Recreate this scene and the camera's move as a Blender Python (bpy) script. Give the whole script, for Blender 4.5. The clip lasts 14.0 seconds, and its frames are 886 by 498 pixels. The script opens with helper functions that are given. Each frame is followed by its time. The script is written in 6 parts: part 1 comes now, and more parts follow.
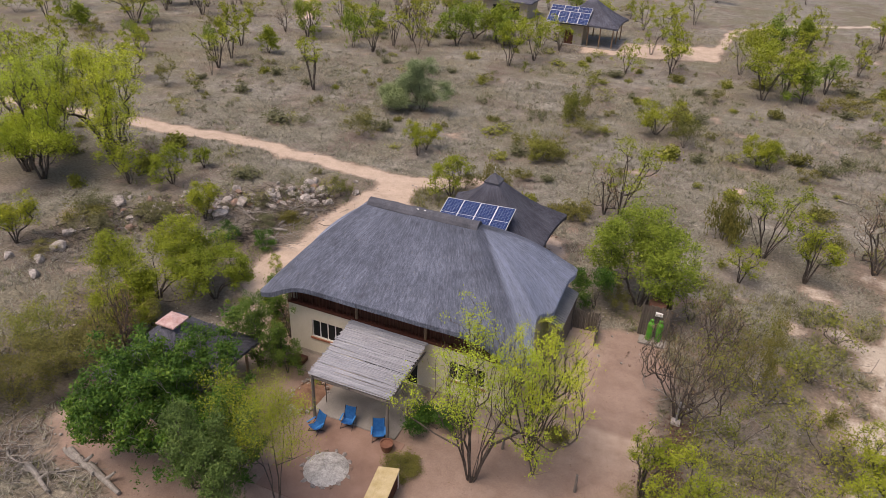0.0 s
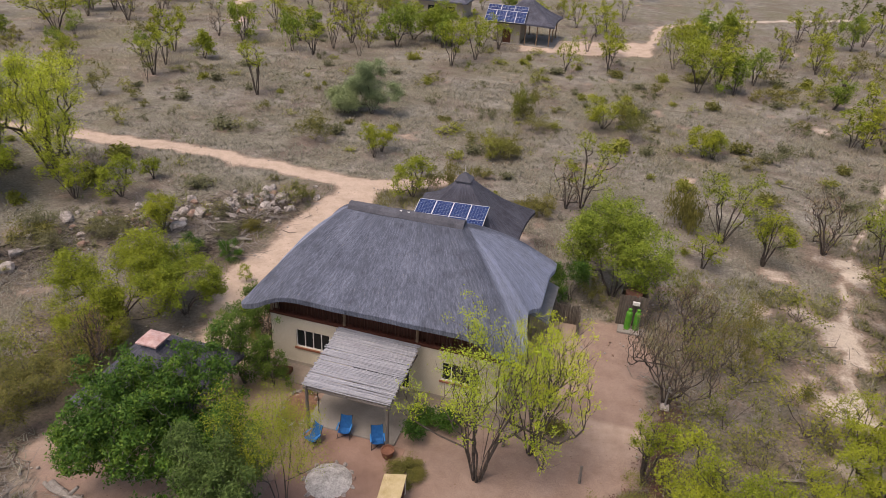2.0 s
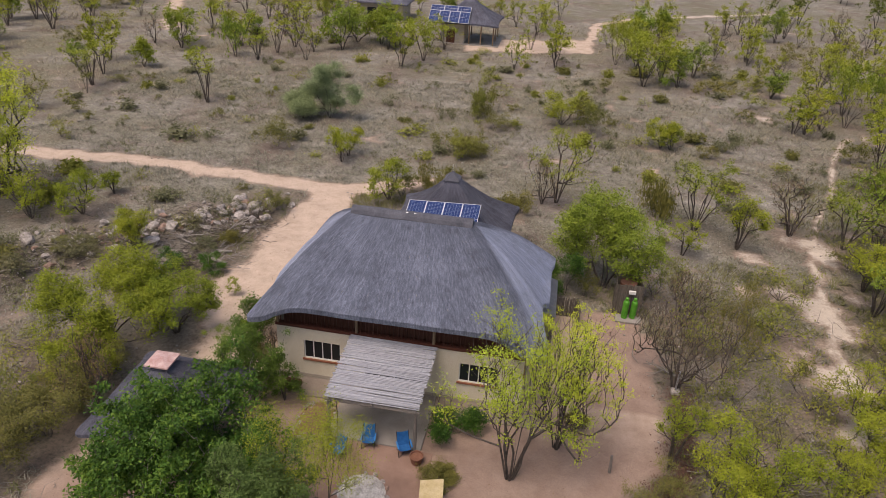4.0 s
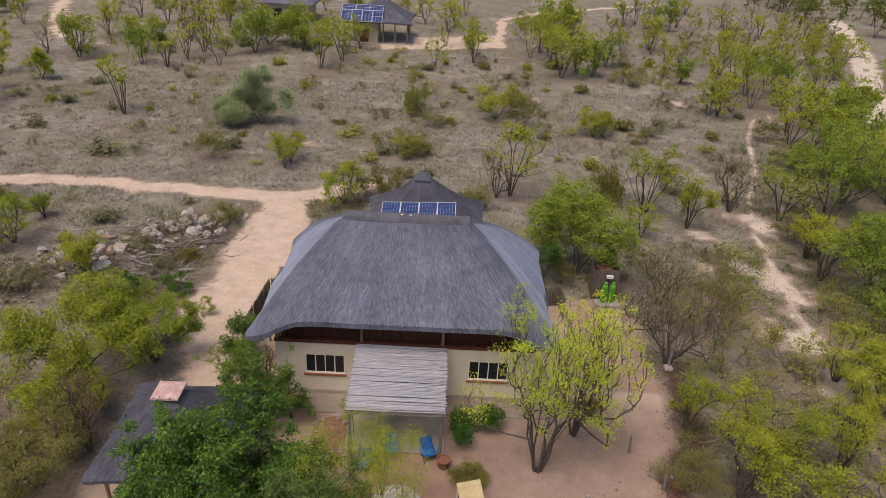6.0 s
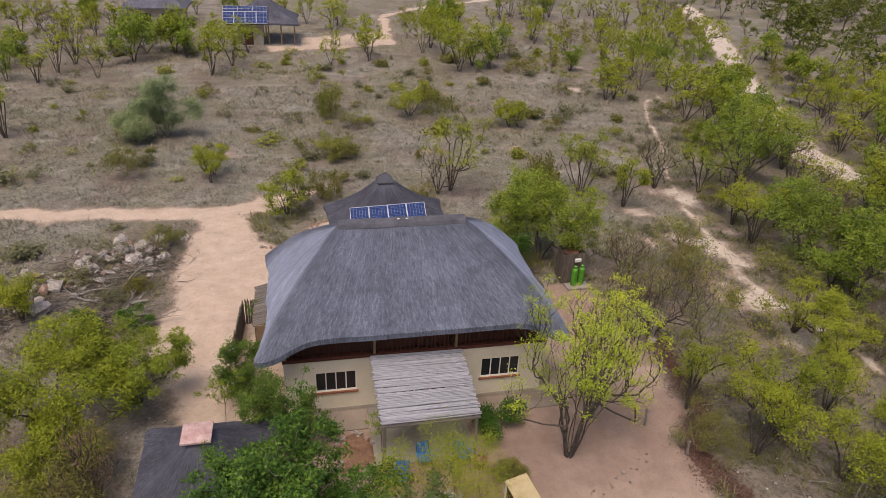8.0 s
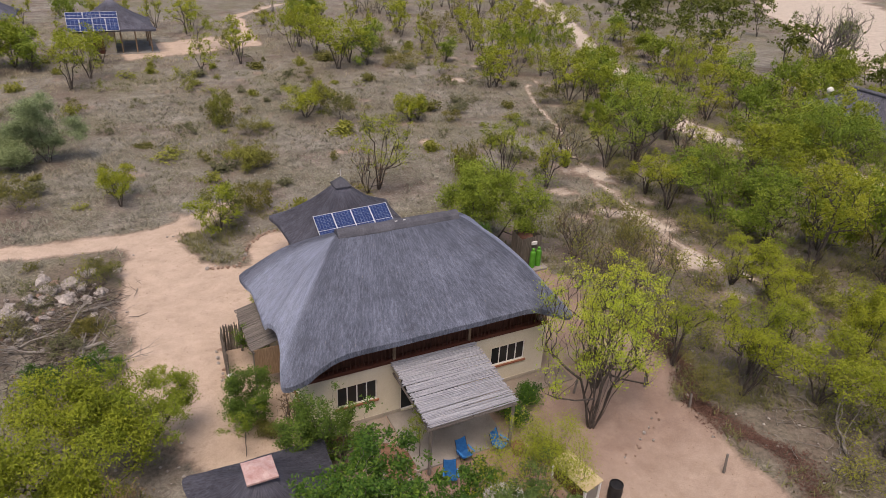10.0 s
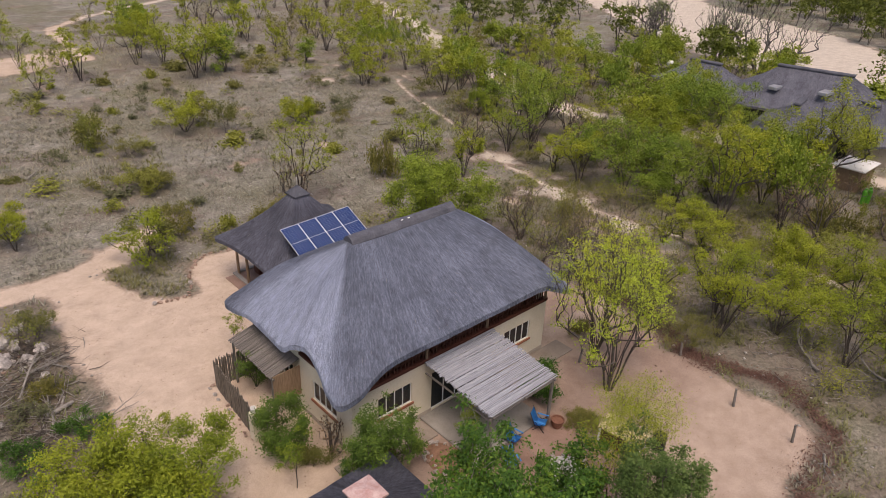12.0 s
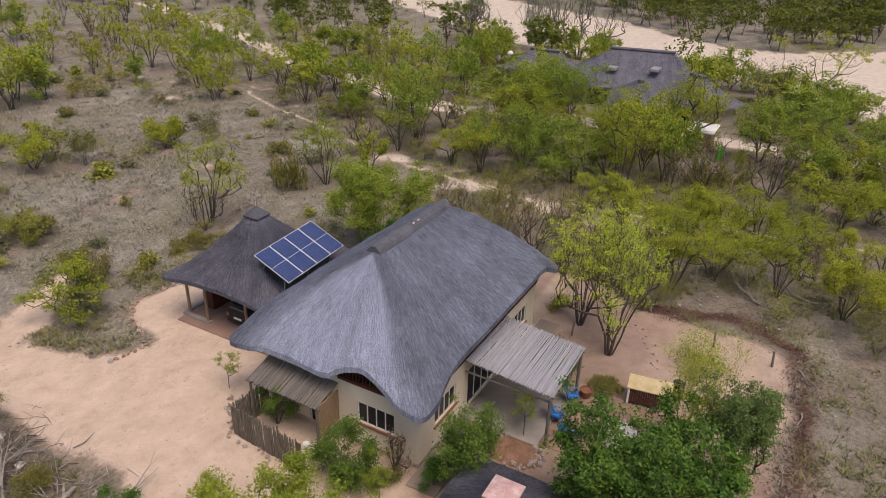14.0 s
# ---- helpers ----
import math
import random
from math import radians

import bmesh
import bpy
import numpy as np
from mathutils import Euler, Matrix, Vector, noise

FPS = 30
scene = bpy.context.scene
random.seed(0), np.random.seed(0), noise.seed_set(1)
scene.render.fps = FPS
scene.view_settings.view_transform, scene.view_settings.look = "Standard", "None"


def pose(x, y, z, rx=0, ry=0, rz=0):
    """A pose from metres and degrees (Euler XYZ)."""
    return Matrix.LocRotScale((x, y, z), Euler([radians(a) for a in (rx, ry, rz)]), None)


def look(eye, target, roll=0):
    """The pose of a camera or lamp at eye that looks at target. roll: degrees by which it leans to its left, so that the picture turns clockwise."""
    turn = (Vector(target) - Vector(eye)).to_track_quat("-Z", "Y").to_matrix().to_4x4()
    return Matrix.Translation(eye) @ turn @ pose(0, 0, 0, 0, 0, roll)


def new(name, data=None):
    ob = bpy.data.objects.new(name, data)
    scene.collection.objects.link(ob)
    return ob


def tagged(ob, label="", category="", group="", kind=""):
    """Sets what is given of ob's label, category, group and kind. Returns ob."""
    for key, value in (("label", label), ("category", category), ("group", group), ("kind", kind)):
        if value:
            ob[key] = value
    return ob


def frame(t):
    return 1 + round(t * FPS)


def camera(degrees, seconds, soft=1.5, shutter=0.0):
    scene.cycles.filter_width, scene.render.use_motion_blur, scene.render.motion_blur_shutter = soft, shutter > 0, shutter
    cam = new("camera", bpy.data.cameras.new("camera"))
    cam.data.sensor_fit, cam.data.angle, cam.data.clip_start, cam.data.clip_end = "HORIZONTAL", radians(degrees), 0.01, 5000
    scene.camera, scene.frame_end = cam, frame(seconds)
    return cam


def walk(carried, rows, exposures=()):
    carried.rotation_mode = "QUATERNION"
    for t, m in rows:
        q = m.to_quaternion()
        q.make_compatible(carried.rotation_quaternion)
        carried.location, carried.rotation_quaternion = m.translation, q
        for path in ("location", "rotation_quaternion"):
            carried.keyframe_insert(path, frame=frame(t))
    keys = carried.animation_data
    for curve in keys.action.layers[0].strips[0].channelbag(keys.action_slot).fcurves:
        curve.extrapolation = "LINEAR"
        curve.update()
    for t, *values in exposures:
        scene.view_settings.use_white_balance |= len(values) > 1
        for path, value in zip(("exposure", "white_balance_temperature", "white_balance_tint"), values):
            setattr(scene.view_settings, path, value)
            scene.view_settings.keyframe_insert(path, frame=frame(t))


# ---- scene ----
cam = camera(66.0, 14.0, 0.75)
PATH = [
    (0, (4.313, -0.205, 23.06), (3.665, 1.412, 22.077), 2.8),
    (0.5, (3.761, -0.438, 23.067), (3.155, 1.195, 22.084), 3.0),
    (1, (3.117, -0.554, 23.033), (2.578, 1.104, 22.053), 3.3),
    (1.5, (2.475, -0.689, 22.913), (1.975, 0.984, 21.94), 3.1),
    (2, (1.776, -0.923, 22.789), (1.313, 0.764, 21.818), 3.1),
    (2.5, (1.015, -1.124, 22.692), (0.586, 0.573, 21.724), 3.1),
    (3, (0.094, -1.356, 22.596), (-0.289, 0.353, 21.632), 3.1),
    (5.5, (-5.393, -1.65, 22.054), (-5.451, 0.111, 21.108), 3.1),
    (6, (-6.671, -1.697, 22.021), (-6.649, 0.065, 21.076), 3.1),
    (6.5, (-8.106, -1.634, 22.002), (-7.995, 0.125, 21.057), 3.0),
    (7, (-9.636, -1.445, 21.953), (-9.433, 0.308, 21.011), 3.0),
    (7.5, (-11.114, -1.118, 21.871), (-10.818, 0.622, 20.93), 2.9),
    (8, (-12.646, -0.718, 21.738), (-12.252, 1.004, 20.801), 2.9),
    (10.5, (-21.082, 2.444, 21.5), (-20.167, 3.959, 20.569), 2.7),
    (11, (-22.81, 3.523, 21.328), (-21.791, 4.973, 20.401), 2.6),
    (11.5, (-24.501, 4.721, 21.166), (-23.379, 6.095, 20.243), 2.4),
    (12, (-26.115, 6.134, 21.016), (-24.895, 7.426, 20.098), 2.2),
    (12.5, (-27.68, 7.682, 20.87), (-26.365, 8.883, 19.959), 2.1),
    (13, (-29.214, 9.42, 20.718), (-27.807, 10.516, 19.813), 2.0),
    (13.5, (-30.653, 11.33, 20.592), (-29.16, 12.31, 19.693), 1.9),
    (14, (-31.917, 13.365, 20.5), (-30.345, 14.221, 19.607), 1.6),
]
walk(cam, [(t, look(eye, target, roll)) for t, eye, target, roll in PATH], [(0.0, 0.46, 7420, 20), (7.0, 0.36, 7420, 20), (14.0, 0.39, 7420, 20)])

# ---- light ----
world = bpy.data.worlds.new("overcast_sky")
scene.world = world
world.use_nodes = True
wn = world.node_tree.nodes
sky = wn.new("ShaderNodeTexSky")
sky.sky_type, sky.sun_disc = "NISHITA", False
sky.sun_elevation, sky.sun_rotation = radians(66), radians(215)
sky.air_density, sky.dust_density = 1.0, 3.0
world.node_tree.links.new(sky.outputs[0], wn["Background"].inputs[0])
wn["Background"].inputs[1].default_value = 0.112
sun_data = bpy.data.lights.new("sun", "SUN")
sun_data.energy, sun_data.angle, sun_data.color = 1.6, radians(34), (1.0, 0.95, 0.88)
sun = new("sun", sun_data)
SUN_AZ = radians(215)
sun.matrix_world = look((0, 0, 60), (-60 * math.sin(SUN_AZ) / math.tan(radians(66)), -60 * math.cos(SUN_AZ) / math.tan(radians(66)), 0))


# ---- materials ----
class Mat:
    """A small wrapper to write node materials in few lines."""

    def __init__(self, name, rough=0.8, metal=0.0):
        self.m = bpy.data.materials.new(name)
        self.m.use_nodes = True
        self.t = self.m.node_tree
        self.b = self.t.nodes["Principled BSDF"]
        self.b.inputs["Roughness"].default_value = rough
        self.b.inputs["Metallic"].default_value = metal
        self.b.inputs["Specular IOR Level"].default_value = 0.25

    def node(self, kind, **inputs):
        n = self.t.nodes.new(kind)
        for key, value in inputs.items():
            self.put(n.inputs[key.replace("_", " ")], value)
        return n

    def put(self, socket, value):
        if isinstance(value, bpy.types.NodeSocket):
            self.t.links.new(value, socket)
        else:
            socket.default_value = value

    def coord(self, which="Object"):
        return self.t.nodes.new("ShaderNodeTexCoord").outputs[which]

    def scaled(self, vec, sx, sy, sz):
        n = self.node("ShaderNodeMapping", Vector=vec)
        n.inputs["Scale"].default_value = (sx, sy, sz)
        return n.outputs[0]

    def noise(self, vec, scale, detail=4.0, rough=0.6):
        n = self.node("ShaderNodeTexNoise", Vector=vec, Scale=scale, Detail=detail, Roughness=rough)
        return n.outputs["Fac"]

    def ramp(self, fac, stops):
        n = self.node("ShaderNodeValToRGB", Fac=fac)
        el = n.color_ramp.elements
        while len(el) < len(stops):
            el.new(0.5)
        for e, (pos, col) in zip(el, stops):
            e.position = pos
            e.color = (*col, 1) if len(col) == 3 else col
        return n.outputs[0]

    def mix(self, fac, a, b, mode="MIX"):
        n = self.t.nodes.new("ShaderNodeMix")
        n.data_type, n.blend_type = "RGBA", mode
        self.put(n.inputs[0], fac)
        for i, v in ((6, a), (7, b)):
            self.put(n.inputs[i], v if isinstance(v, bpy.types.NodeSocket) else (*v, 1))
        return n.outputs[2]

    def math(self, op, a, b=0.0, c=0.0):
        n = self.t.nodes.new("ShaderNodeMath")
        n.operation = op
        for i, v in enumerate((a, b, c)):
            self.put(n.inputs[i], v)
        return n.outputs[0]

    def color(self, socket):
        self.put(self.b.inputs["Base Color"], socket if isinstance(socket, bpy.types.NodeSocket) else (*socket, 1))
        return self

    def bump(self, height, strength=0.4, distance=0.05):
        n = self.node("ShaderNodeBump", Height=height, Strength=strength, Distance=distance)
        self.t.links.new(n.outputs[0], self.b.inputs["Normal"])
        return self


def plain(name, a, b, scale=3.0, rough=0.8, metal=0.0, bump=0.3, distance=0.01, fine=40.0):
    """Two tones blended by coarse noise, with fine grain on top."""
    m = Mat(name, rough, metal)
    co = m.coord()
    coarse, grain = m.noise(co, scale), m.noise(co, fine, 3)
    col = m.ramp(coarse, [(0.3, a), (0.7, b)])
    col = m.mix(0.35, col, m.ramp(grain, [(0.3, (0.25, 0.25, 0.25)), (0.7, (0.75, 0.75, 0.75))]), "OVERLAY")
    return m.color(col).bump(grain, bump, distance).m


def wood(name, a, b, along=2, rough=0.75, vary=1.0):
    """Weathered wood with its grain along one axis; each piece differs a little."""
    m = Mat(name, rough)
    s = [30.0, 30.0, 30.0]
    s[along] = 2.0
    co = m.scaled(m.coord(), *s)
    g = m.noise(co, 1.0, 5)
    rnd = m.node("ShaderNodeObjectInfo").outputs["Random"]
    isl = m.node("ShaderNodeNewGeometry").outputs["Random Per Island"]
    col = m.ramp(g, [(0.3, a), (0.7, b)])
    shade = m.ramp(m.math("ADD", m.math("MULTIPLY", rnd, 0.5), m.math("MULTIPLY", isl, 0.5)), [(0.0, (1 - 0.35 * vary, 1 - 0.37 * vary, 1 - 0.4 * vary)), (1.0, (1 + 0.25 * vary, 1 + 0.22 * vary, 1 + 0.2 * vary))])
    return m.color(m.mix(1.0, col, shade, "MULTIPLY")).bump(g, 0.4, 0.01).m


def leaf(name, a, b, c, trans=0.2):
    """Leaves: three tones picked leaf by leaf, a shift plant by plant, with light shining through."""
    m = Mat(name, 0.6)
    isl = m.node("ShaderNodeNewGeometry").outputs["Random Per Island"]
    rnd = m.node("ShaderNodeObjectInfo").outputs["Random"]
    clump = m.noise(m.coord(), 0.9, 2)
    f = m.math("ADD", m.math("MULTIPLY", isl, 0.34), m.math("MULTIPLY", clump, 0.68))
    col = m.ramp(f, [(0.15, a), (0.5, b), (0.9, c)])
    col = m.mix(1.0, col, m.ramp(rnd, [(0.0, (0.8, 0.86, 0.8)), (0.5, (1, 1, 1)), (1.0, (1.12, 1.05, 0.95))]), "MULTIPLY")
    m.color(col)
    tr = m.node("ShaderNodeBsdfTranslucent", Color=col)
    mix = m.node("ShaderNodeMixShader", Fac=trans)
    m.t.links.new(m.b.outputs[0], mix.inputs[1])
    m.t.links.new(tr.outputs[0], mix.inputs[2])
    m.t.links.new(mix.outputs[0], m.t.nodes["Material Output"].inputs[0])
    return m.m


def thatch_material(name, dark, light):
    """Thatch: broad weathered bands and fine reed streaks that run down the slope, with pale flecks."""
    m = Mat(name, 0.9)
    uv = m.coord("UV")
    band = m.noise(m.scaled(uv, 1.3, 0.16, 1), 1.0, 5, 0.65)
    streak = m.noise(m.scaled(uv, 9.0, 2.4, 1), 1.0, 6, 0.7)
    fine = m.noise(m.scaled(uv, 30.0, 11.0, 1), 1.0, 4, 0.75)
    big = m.noise(m.coord(), 0.55, 7, 0.66)
    f = m.math("ADD", m.math("ADD", m.math("MULTIPLY", streak, 0.44), m.math("MULTIPLY", band, 0.34)), m.math("MULTIPLY", big, 0.22))
    col = m.ramp(f, [(0.36, dark), (0.5, tuple((p + q) / 2 for p, q in zip(dark, light))), (0.64, light)])
    # a vertex attribute plus noise makes parts of the thatch paler; worn is the sum
    paleness = m.t.nodes.new("ShaderNodeAttribute")
    paleness.attribute_name = "paleness"
    worn = m.math("ADD", paleness.outputs["Fac"], m.math("ADD", m.math("MULTIPLY", m.math("SUBTRACT", big, 0.5), 0.5), m.math("MULTIPLY", m.math("SUBTRACT", streak, 0.5), 0.6)))
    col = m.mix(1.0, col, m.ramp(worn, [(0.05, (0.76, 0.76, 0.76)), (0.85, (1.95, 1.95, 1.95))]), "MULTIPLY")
    col = m.mix(0.6, col, m.ramp(fine, [(0.25, (0.15, 0.15, 0.15)), (0.75, (0.85, 0.85, 0.85))]), "OVERLAY")
    specks = m.ramp(m.noise(m.scaled(uv, 10.0, 2.5, 1), 1.0, 2), [(0.68, (0, 0, 0)), (0.73, (1, 1, 1))])
    col = m.mix(m.math("MULTIPLY", specks, 0.55), col, (0.36, 0.35, 0.34))
    return m.color(col).bump(m.math("ADD", fine, m.math("MULTIPLY", streak, 1.4)), 1.0, 0.08).m


M = {}
M["thatch"] = thatch_material("weathered_thatch", (0.105, 0.121, 0.163), (0.264, 0.303, 0.402))
M["thatch_dark"] = thatch_material("dark_thatch", (0.062, 0.065, 0.085), (0.17, 0.177, 0.226))
M["thatch_lodge"] = thatch_material("lodge_thatch", (0.07, 0.073, 0.092), (0.165, 0.17, 0.205))
M["ridge"] = plain("ridge_cement", (0.07, 0.074, 0.09), (0.125, 0.13, 0.156), 1.5, 0.9, bump=0.6, distance=0.04, fine=14)
M["wall"] = plain("cream_plaster", (0.62, 0.575, 0.455), (0.7, 0.65, 0.525), 0.8, 0.85, bump=0.2, fine=25)
M["plinth"] = plain("grey_plinth", (0.36, 0.32, 0.27), (0.46, 0.41, 0.34), 1.2, 0.9)
M["brick"] = plain("red_brick_sill", (0.26, 0.1, 0.06), (0.34, 0.15, 0.09), 4.0, 0.85)
M["brown"] = wood("red_brown_timber", (0.075, 0.026, 0.018), (0.14, 0.05, 0.032), 0)
M["slat"] = wood("dark_timber_slats", (0.06, 0.026, 0.019), (0.135, 0.058, 0.04), 2)
M["greywood"] = wood("silvered_poles", (0.25, 0.266, 0.3), (0.43, 0.455, 0.51), 0, vary=0.6)
M["oldwood"] = wood("old_grey_wood", (0.1, 0.095, 0.09), (0.24, 0.225, 0.21), 2)
M["stake"] = wood("grey_stakes", (0.09, 0.08, 0.07), (0.23, 0.208, 0.182), 2)
M["post"] = wood("gum_pole", (0.2, 0.14, 0.09), (0.36, 0.26, 0.18), 2)
M["bark"] = plain("bark", (0.055, 0.045, 0.04), (0.14, 0.12, 0.104), 5.0, 0.9, bump=0.6, distance=0.03)
M["drybark"] = plain("dry_grey_bark", (0.075, 0.065, 0.063), (0.19, 0.17, 0.165), 5.0, 0.9, bump=0.5, distance=0.03)
M["greybark"] = plain("pale_bark", (0.2, 0.18, 0.16), (0.34, 0.32, 0.29), 5.0, 0.9, bump=0.5, distance=0.03)
M["white"] = plain("white_frame", (0.7, 0.7, 0.68), (0.78, 0.78, 0.76), 2.0, 0.5, bump=0.05)
M["concrete"] = plain("concrete", (0.22, 0.205, 0.185), (0.33, 0.31, 0.285), 0.7, 0.9)
M["apron"] = plain("dusty_concrete", (0.2, 0.165, 0.135), (0.31, 0.265, 0.225), 0.6, 0.95, bump=0.4)
M["tile"] = plain("red_floor", (0.22, 0.14, 0.108), (0.32, 0.215, 0.17), 0.9, 0.85)
M["blue"] = plain("blue_canvas", (0.025, 0.19, 0.52), (0.045, 0.27, 0.64), 6.0, 0.8, bump=0.3)
M["black"] = plain("black_metal", (0.012, 0.012, 0.013), (0.03, 0.03, 0.032), 3.0, 0.45)
M["metal"] = plain("galvanised", (0.32, 0.34, 0.36), (0.45, 0.46, 0.48), 2.0, 0.5, 0.6)
M["alu"] = plain("aluminium", (0.7, 0.71, 0.72), (0.8, 0.8, 0.81), 2.0, 0.4, 0.5)
M["gas"] = plain("green_enamel", (0.05, 0.24, 0.02), (0.1, 0.34, 0.04), 3.0, 0.45, bump=0.05)
M["rock"] = plain("pale_rock", (0.2, 0.18, 0.165), (0.54, 0.5, 0.465), 2.2, 0.95, bump=0.9, distance=0.06, fine=9)
M["redrock"] = plain("reddish_rock", (0.24, 0.15, 0.11), (0.44, 0.33, 0.27), 2.5, 0.95, bump=0.9, distance=0.05, fine=9)
M["pink"] = plain("faded_pink_sheet", (0.42, 0.24, 0.22), (0.6, 0.46, 0.44), 4.0, 0.7)
M["yellow"] = plain("yellowed_sheet", (0.42, 0.33, 0.16), (0.6, 0.51, 0.32), 2.0, 0.8)
M["rust"] = plain("rusty_iron", (0.1, 0.05, 0.035), (0.2, 0.1, 0.07), 3.0, 0.85)
M["soil"] = plain("reddish_soil", (0.17, 0.095, 0.062), (0.3, 0.18, 0.125), 2.5, 0.95, bump=0.8, distance=0.04, fine=12)
M["terracotta"] = plain("terracotta", (0.16, 0.075, 0.05), (0.25, 0.12, 0.08), 3.0, 0.85)
M["ash"] = plain("pale_ash", (0.3, 0.29, 0.27), (0.62, 0.61, 0.58), 3.5, 0.95, bump=0.8, distance=0.03, fine=14)
M["litter"] = plain("dry_leaf_litter", (0.12, 0.06, 0.05), (0.26, 0.15, 0.12), 3.0, 0.95)
M["tyre"] = plain("tyre_rubber", (0.015, 0.015, 0.015), (0.03, 0.03, 0.03), 3.0, 0.9)

glass = Mat("window_glass", 0.06)
glass.color((0.02, 0.024, 0.026))
glass.b.inputs["Specular IOR Level"].default_value = 0.5
M["glass"] = glass.m

pv = Mat("solar_cells", 0.3)
co = pv.coord("UV")
cell = pv.node("ShaderNodeTexBrick", Vector=co, Scale=1.0)
cell.offset = 0.0
for key, v in (("Color1", (0.01, 0.03, 0.12, 1)), ("Color2", (0.014, 0.042, 0.155, 1)), ("Mortar", (0.26, 0.32, 0.46, 1)), ("Mortar Size", 0.035), ("Brick Width", 1.0), ("Row Height", 1.0)):
    cell.inputs[key].default_value = v
pv.color(cell.outputs[0])
pv.b.inputs["Specular IOR Level"].default_value = 0.2
M["pv"] = pv.m

M["leaf_mopane"] = leaf("mopane_leaves", (0.105, 0.13, 0.012), (0.265, 0.315, 0.025), (0.41, 0.44, 0.05), 0.19)
M["leaf_front"] = leaf("young_mopane_leaves", (0.17, 0.215, 0.02), (0.43, 0.53, 0.05), (0.6, 0.67, 0.11), 0.26)
M["leaf_lime"] = leaf("lime_green_leaves", (0.085, 0.12, 0.012), (0.215, 0.28, 0.025), (0.35, 0.41, 0.05), 0.19)
M["leaf_green"] = leaf("bright_green_leaves", (0.07, 0.105, 0.015), (0.195, 0.28, 0.033), (0.34, 0.42, 0.06), 0.19)
M["leaf_dark"] = leaf("dark_green_leaves", (0.014, 0.042, 0.007), (0.052, 0.135, 0.018), (0.19, 0.305, 0.04), 0.18)
M["leaf_mid"] = leaf("garden_green_leaves", (0.03, 0.062, 0.012), (0.1, 0.175, 0.026), (0.23, 0.32, 0.05), 0.19)
M["leaf_olive"] = leaf("olive_leaves", (0.072, 0.076, 0.020), (0.175, 0.175, 0.045), (0.28, 0.26, 0.075), 0.19)
M["leaf_yellow"] = leaf("yellow_green_leaves", (0.12, 0.135, 0.026), (0.24, 0.262, 0.046), (0.37, 0.375, 0.085), 0.19)
M["leaf_grey"] = leaf("grey_green_leaves", (0.13, 0.185, 0.09), (0.26, 0.34, 0.17), (0.36, 0.43, 0.25), 0.22)
M["leaf_fluffy"] = leaf("soft_green_leaves", (0.045, 0.08, 0.022), (0.125, 0.195, 0.05), (0.23, 0.3, 0.095), 0.22)
M["leaf_scrub"] = leaf("grey_olive_scrub", (0.09, 0.092, 0.045), (0.165, 0.165, 0.085), (0.26, 0.255, 0.14), 0.18)
M["leaf_far"] = leaf("distant_leaves", (0.06, 0.075, 0.014), (0.14, 0.165, 0.026), (0.25, 0.27, 0.045), 0.22)
M["leaf_red"] = leaf("red_brown_leaves", (0.075, 0.038, 0.03), (0.15, 0.08, 0.062), (0.25, 0.155, 0.12), 0.1)
M["leaf_dry"] = leaf("dry_leaves", (0.086, 0.054, 0.036), (0.2, 0.14, 0.09), (0.28, 0.21, 0.12), 0.2)
M["grass"] = leaf("dry_grass", (0.19, 0.176, 0.14), (0.315, 0.298, 0.242), (0.45, 0.428, 0.357), 0.22)
M["grass_green"] = leaf("low_green_growth", (0.115, 0.122, 0.052), (0.19, 0.195, 0.085), (0.28, 0.275, 0.135), 0.22)


# ---- mesh helpers ----
def np_mesh(name, verts, faces, mat):
    """A mesh from arrays; every face has the same number of corners."""
    verts, faces = np.asarray(verts, np.float32), np.asarray(faces, np.int32)
    me = bpy.data.meshes.new(name)
    me.vertices.add(len(verts))
    me.vertices.foreach_set("co", verts.ravel())
    nf, k = faces.shape
    me.loops.add(nf * k)
    me.loops.foreach_set("vertex_index", faces.ravel())
    me.polygons.add(nf)
    me.polygons.foreach_set("loop_start", np.arange(nf, dtype=np.int32) * k)
    me.update(calc_edges=True)
    me.materials.append(mat)
    return me


def smooth(me):
    me.polygons.foreach_set("use_smooth", [True] * len(me.polygons))


def part(name, bm, mat, parent=None, label=""):
    """Links a bmesh, or a ready mesh, as one object under its parent."""
    if isinstance(bm, bmesh.types.BMesh):
        me = bpy.data.meshes.new(name)
        bm.to_mesh(me)
        bm.free()
        me.materials.append(mat)
    else:
        me = bm
    ob = new(name, me)
    ob.parent = parent
    return tagged(ob, label)


def thing(name, x, y, z, label, category, group="", turn=0.0, kind=""):
    ob = new(name)
    ob.empty_display_size = 0.2
    ob.matrix_world = pose(x, y, z, 0, 0, turn)
    return tagged(ob, label, category, group, kind)


def box(bm, lo, hi, bevel=0.0):
    size = [hi[i] - lo[i] for i in range(3)]
    mid = [(hi[i] + lo[i]) / 2 for i in range(3)]
    made = bmesh.ops.create_cube(bm, size=1.0, matrix=Matrix.Translation(mid) @ Matrix.Diagonal((*size, 1)))["verts"]
    if bevel:
        edges = list({e for v in made for e in v.link_edges})
        bmesh.ops.bevel(bm, geom=edges, offset=bevel, segments=1, affect="EDGES")
    return bm


def boxes(*pairs, bevel=0.0):
    bm = bmesh.new()
    for lo, hi in pairs:
        box(bm, lo, hi, bevel)
    return bm


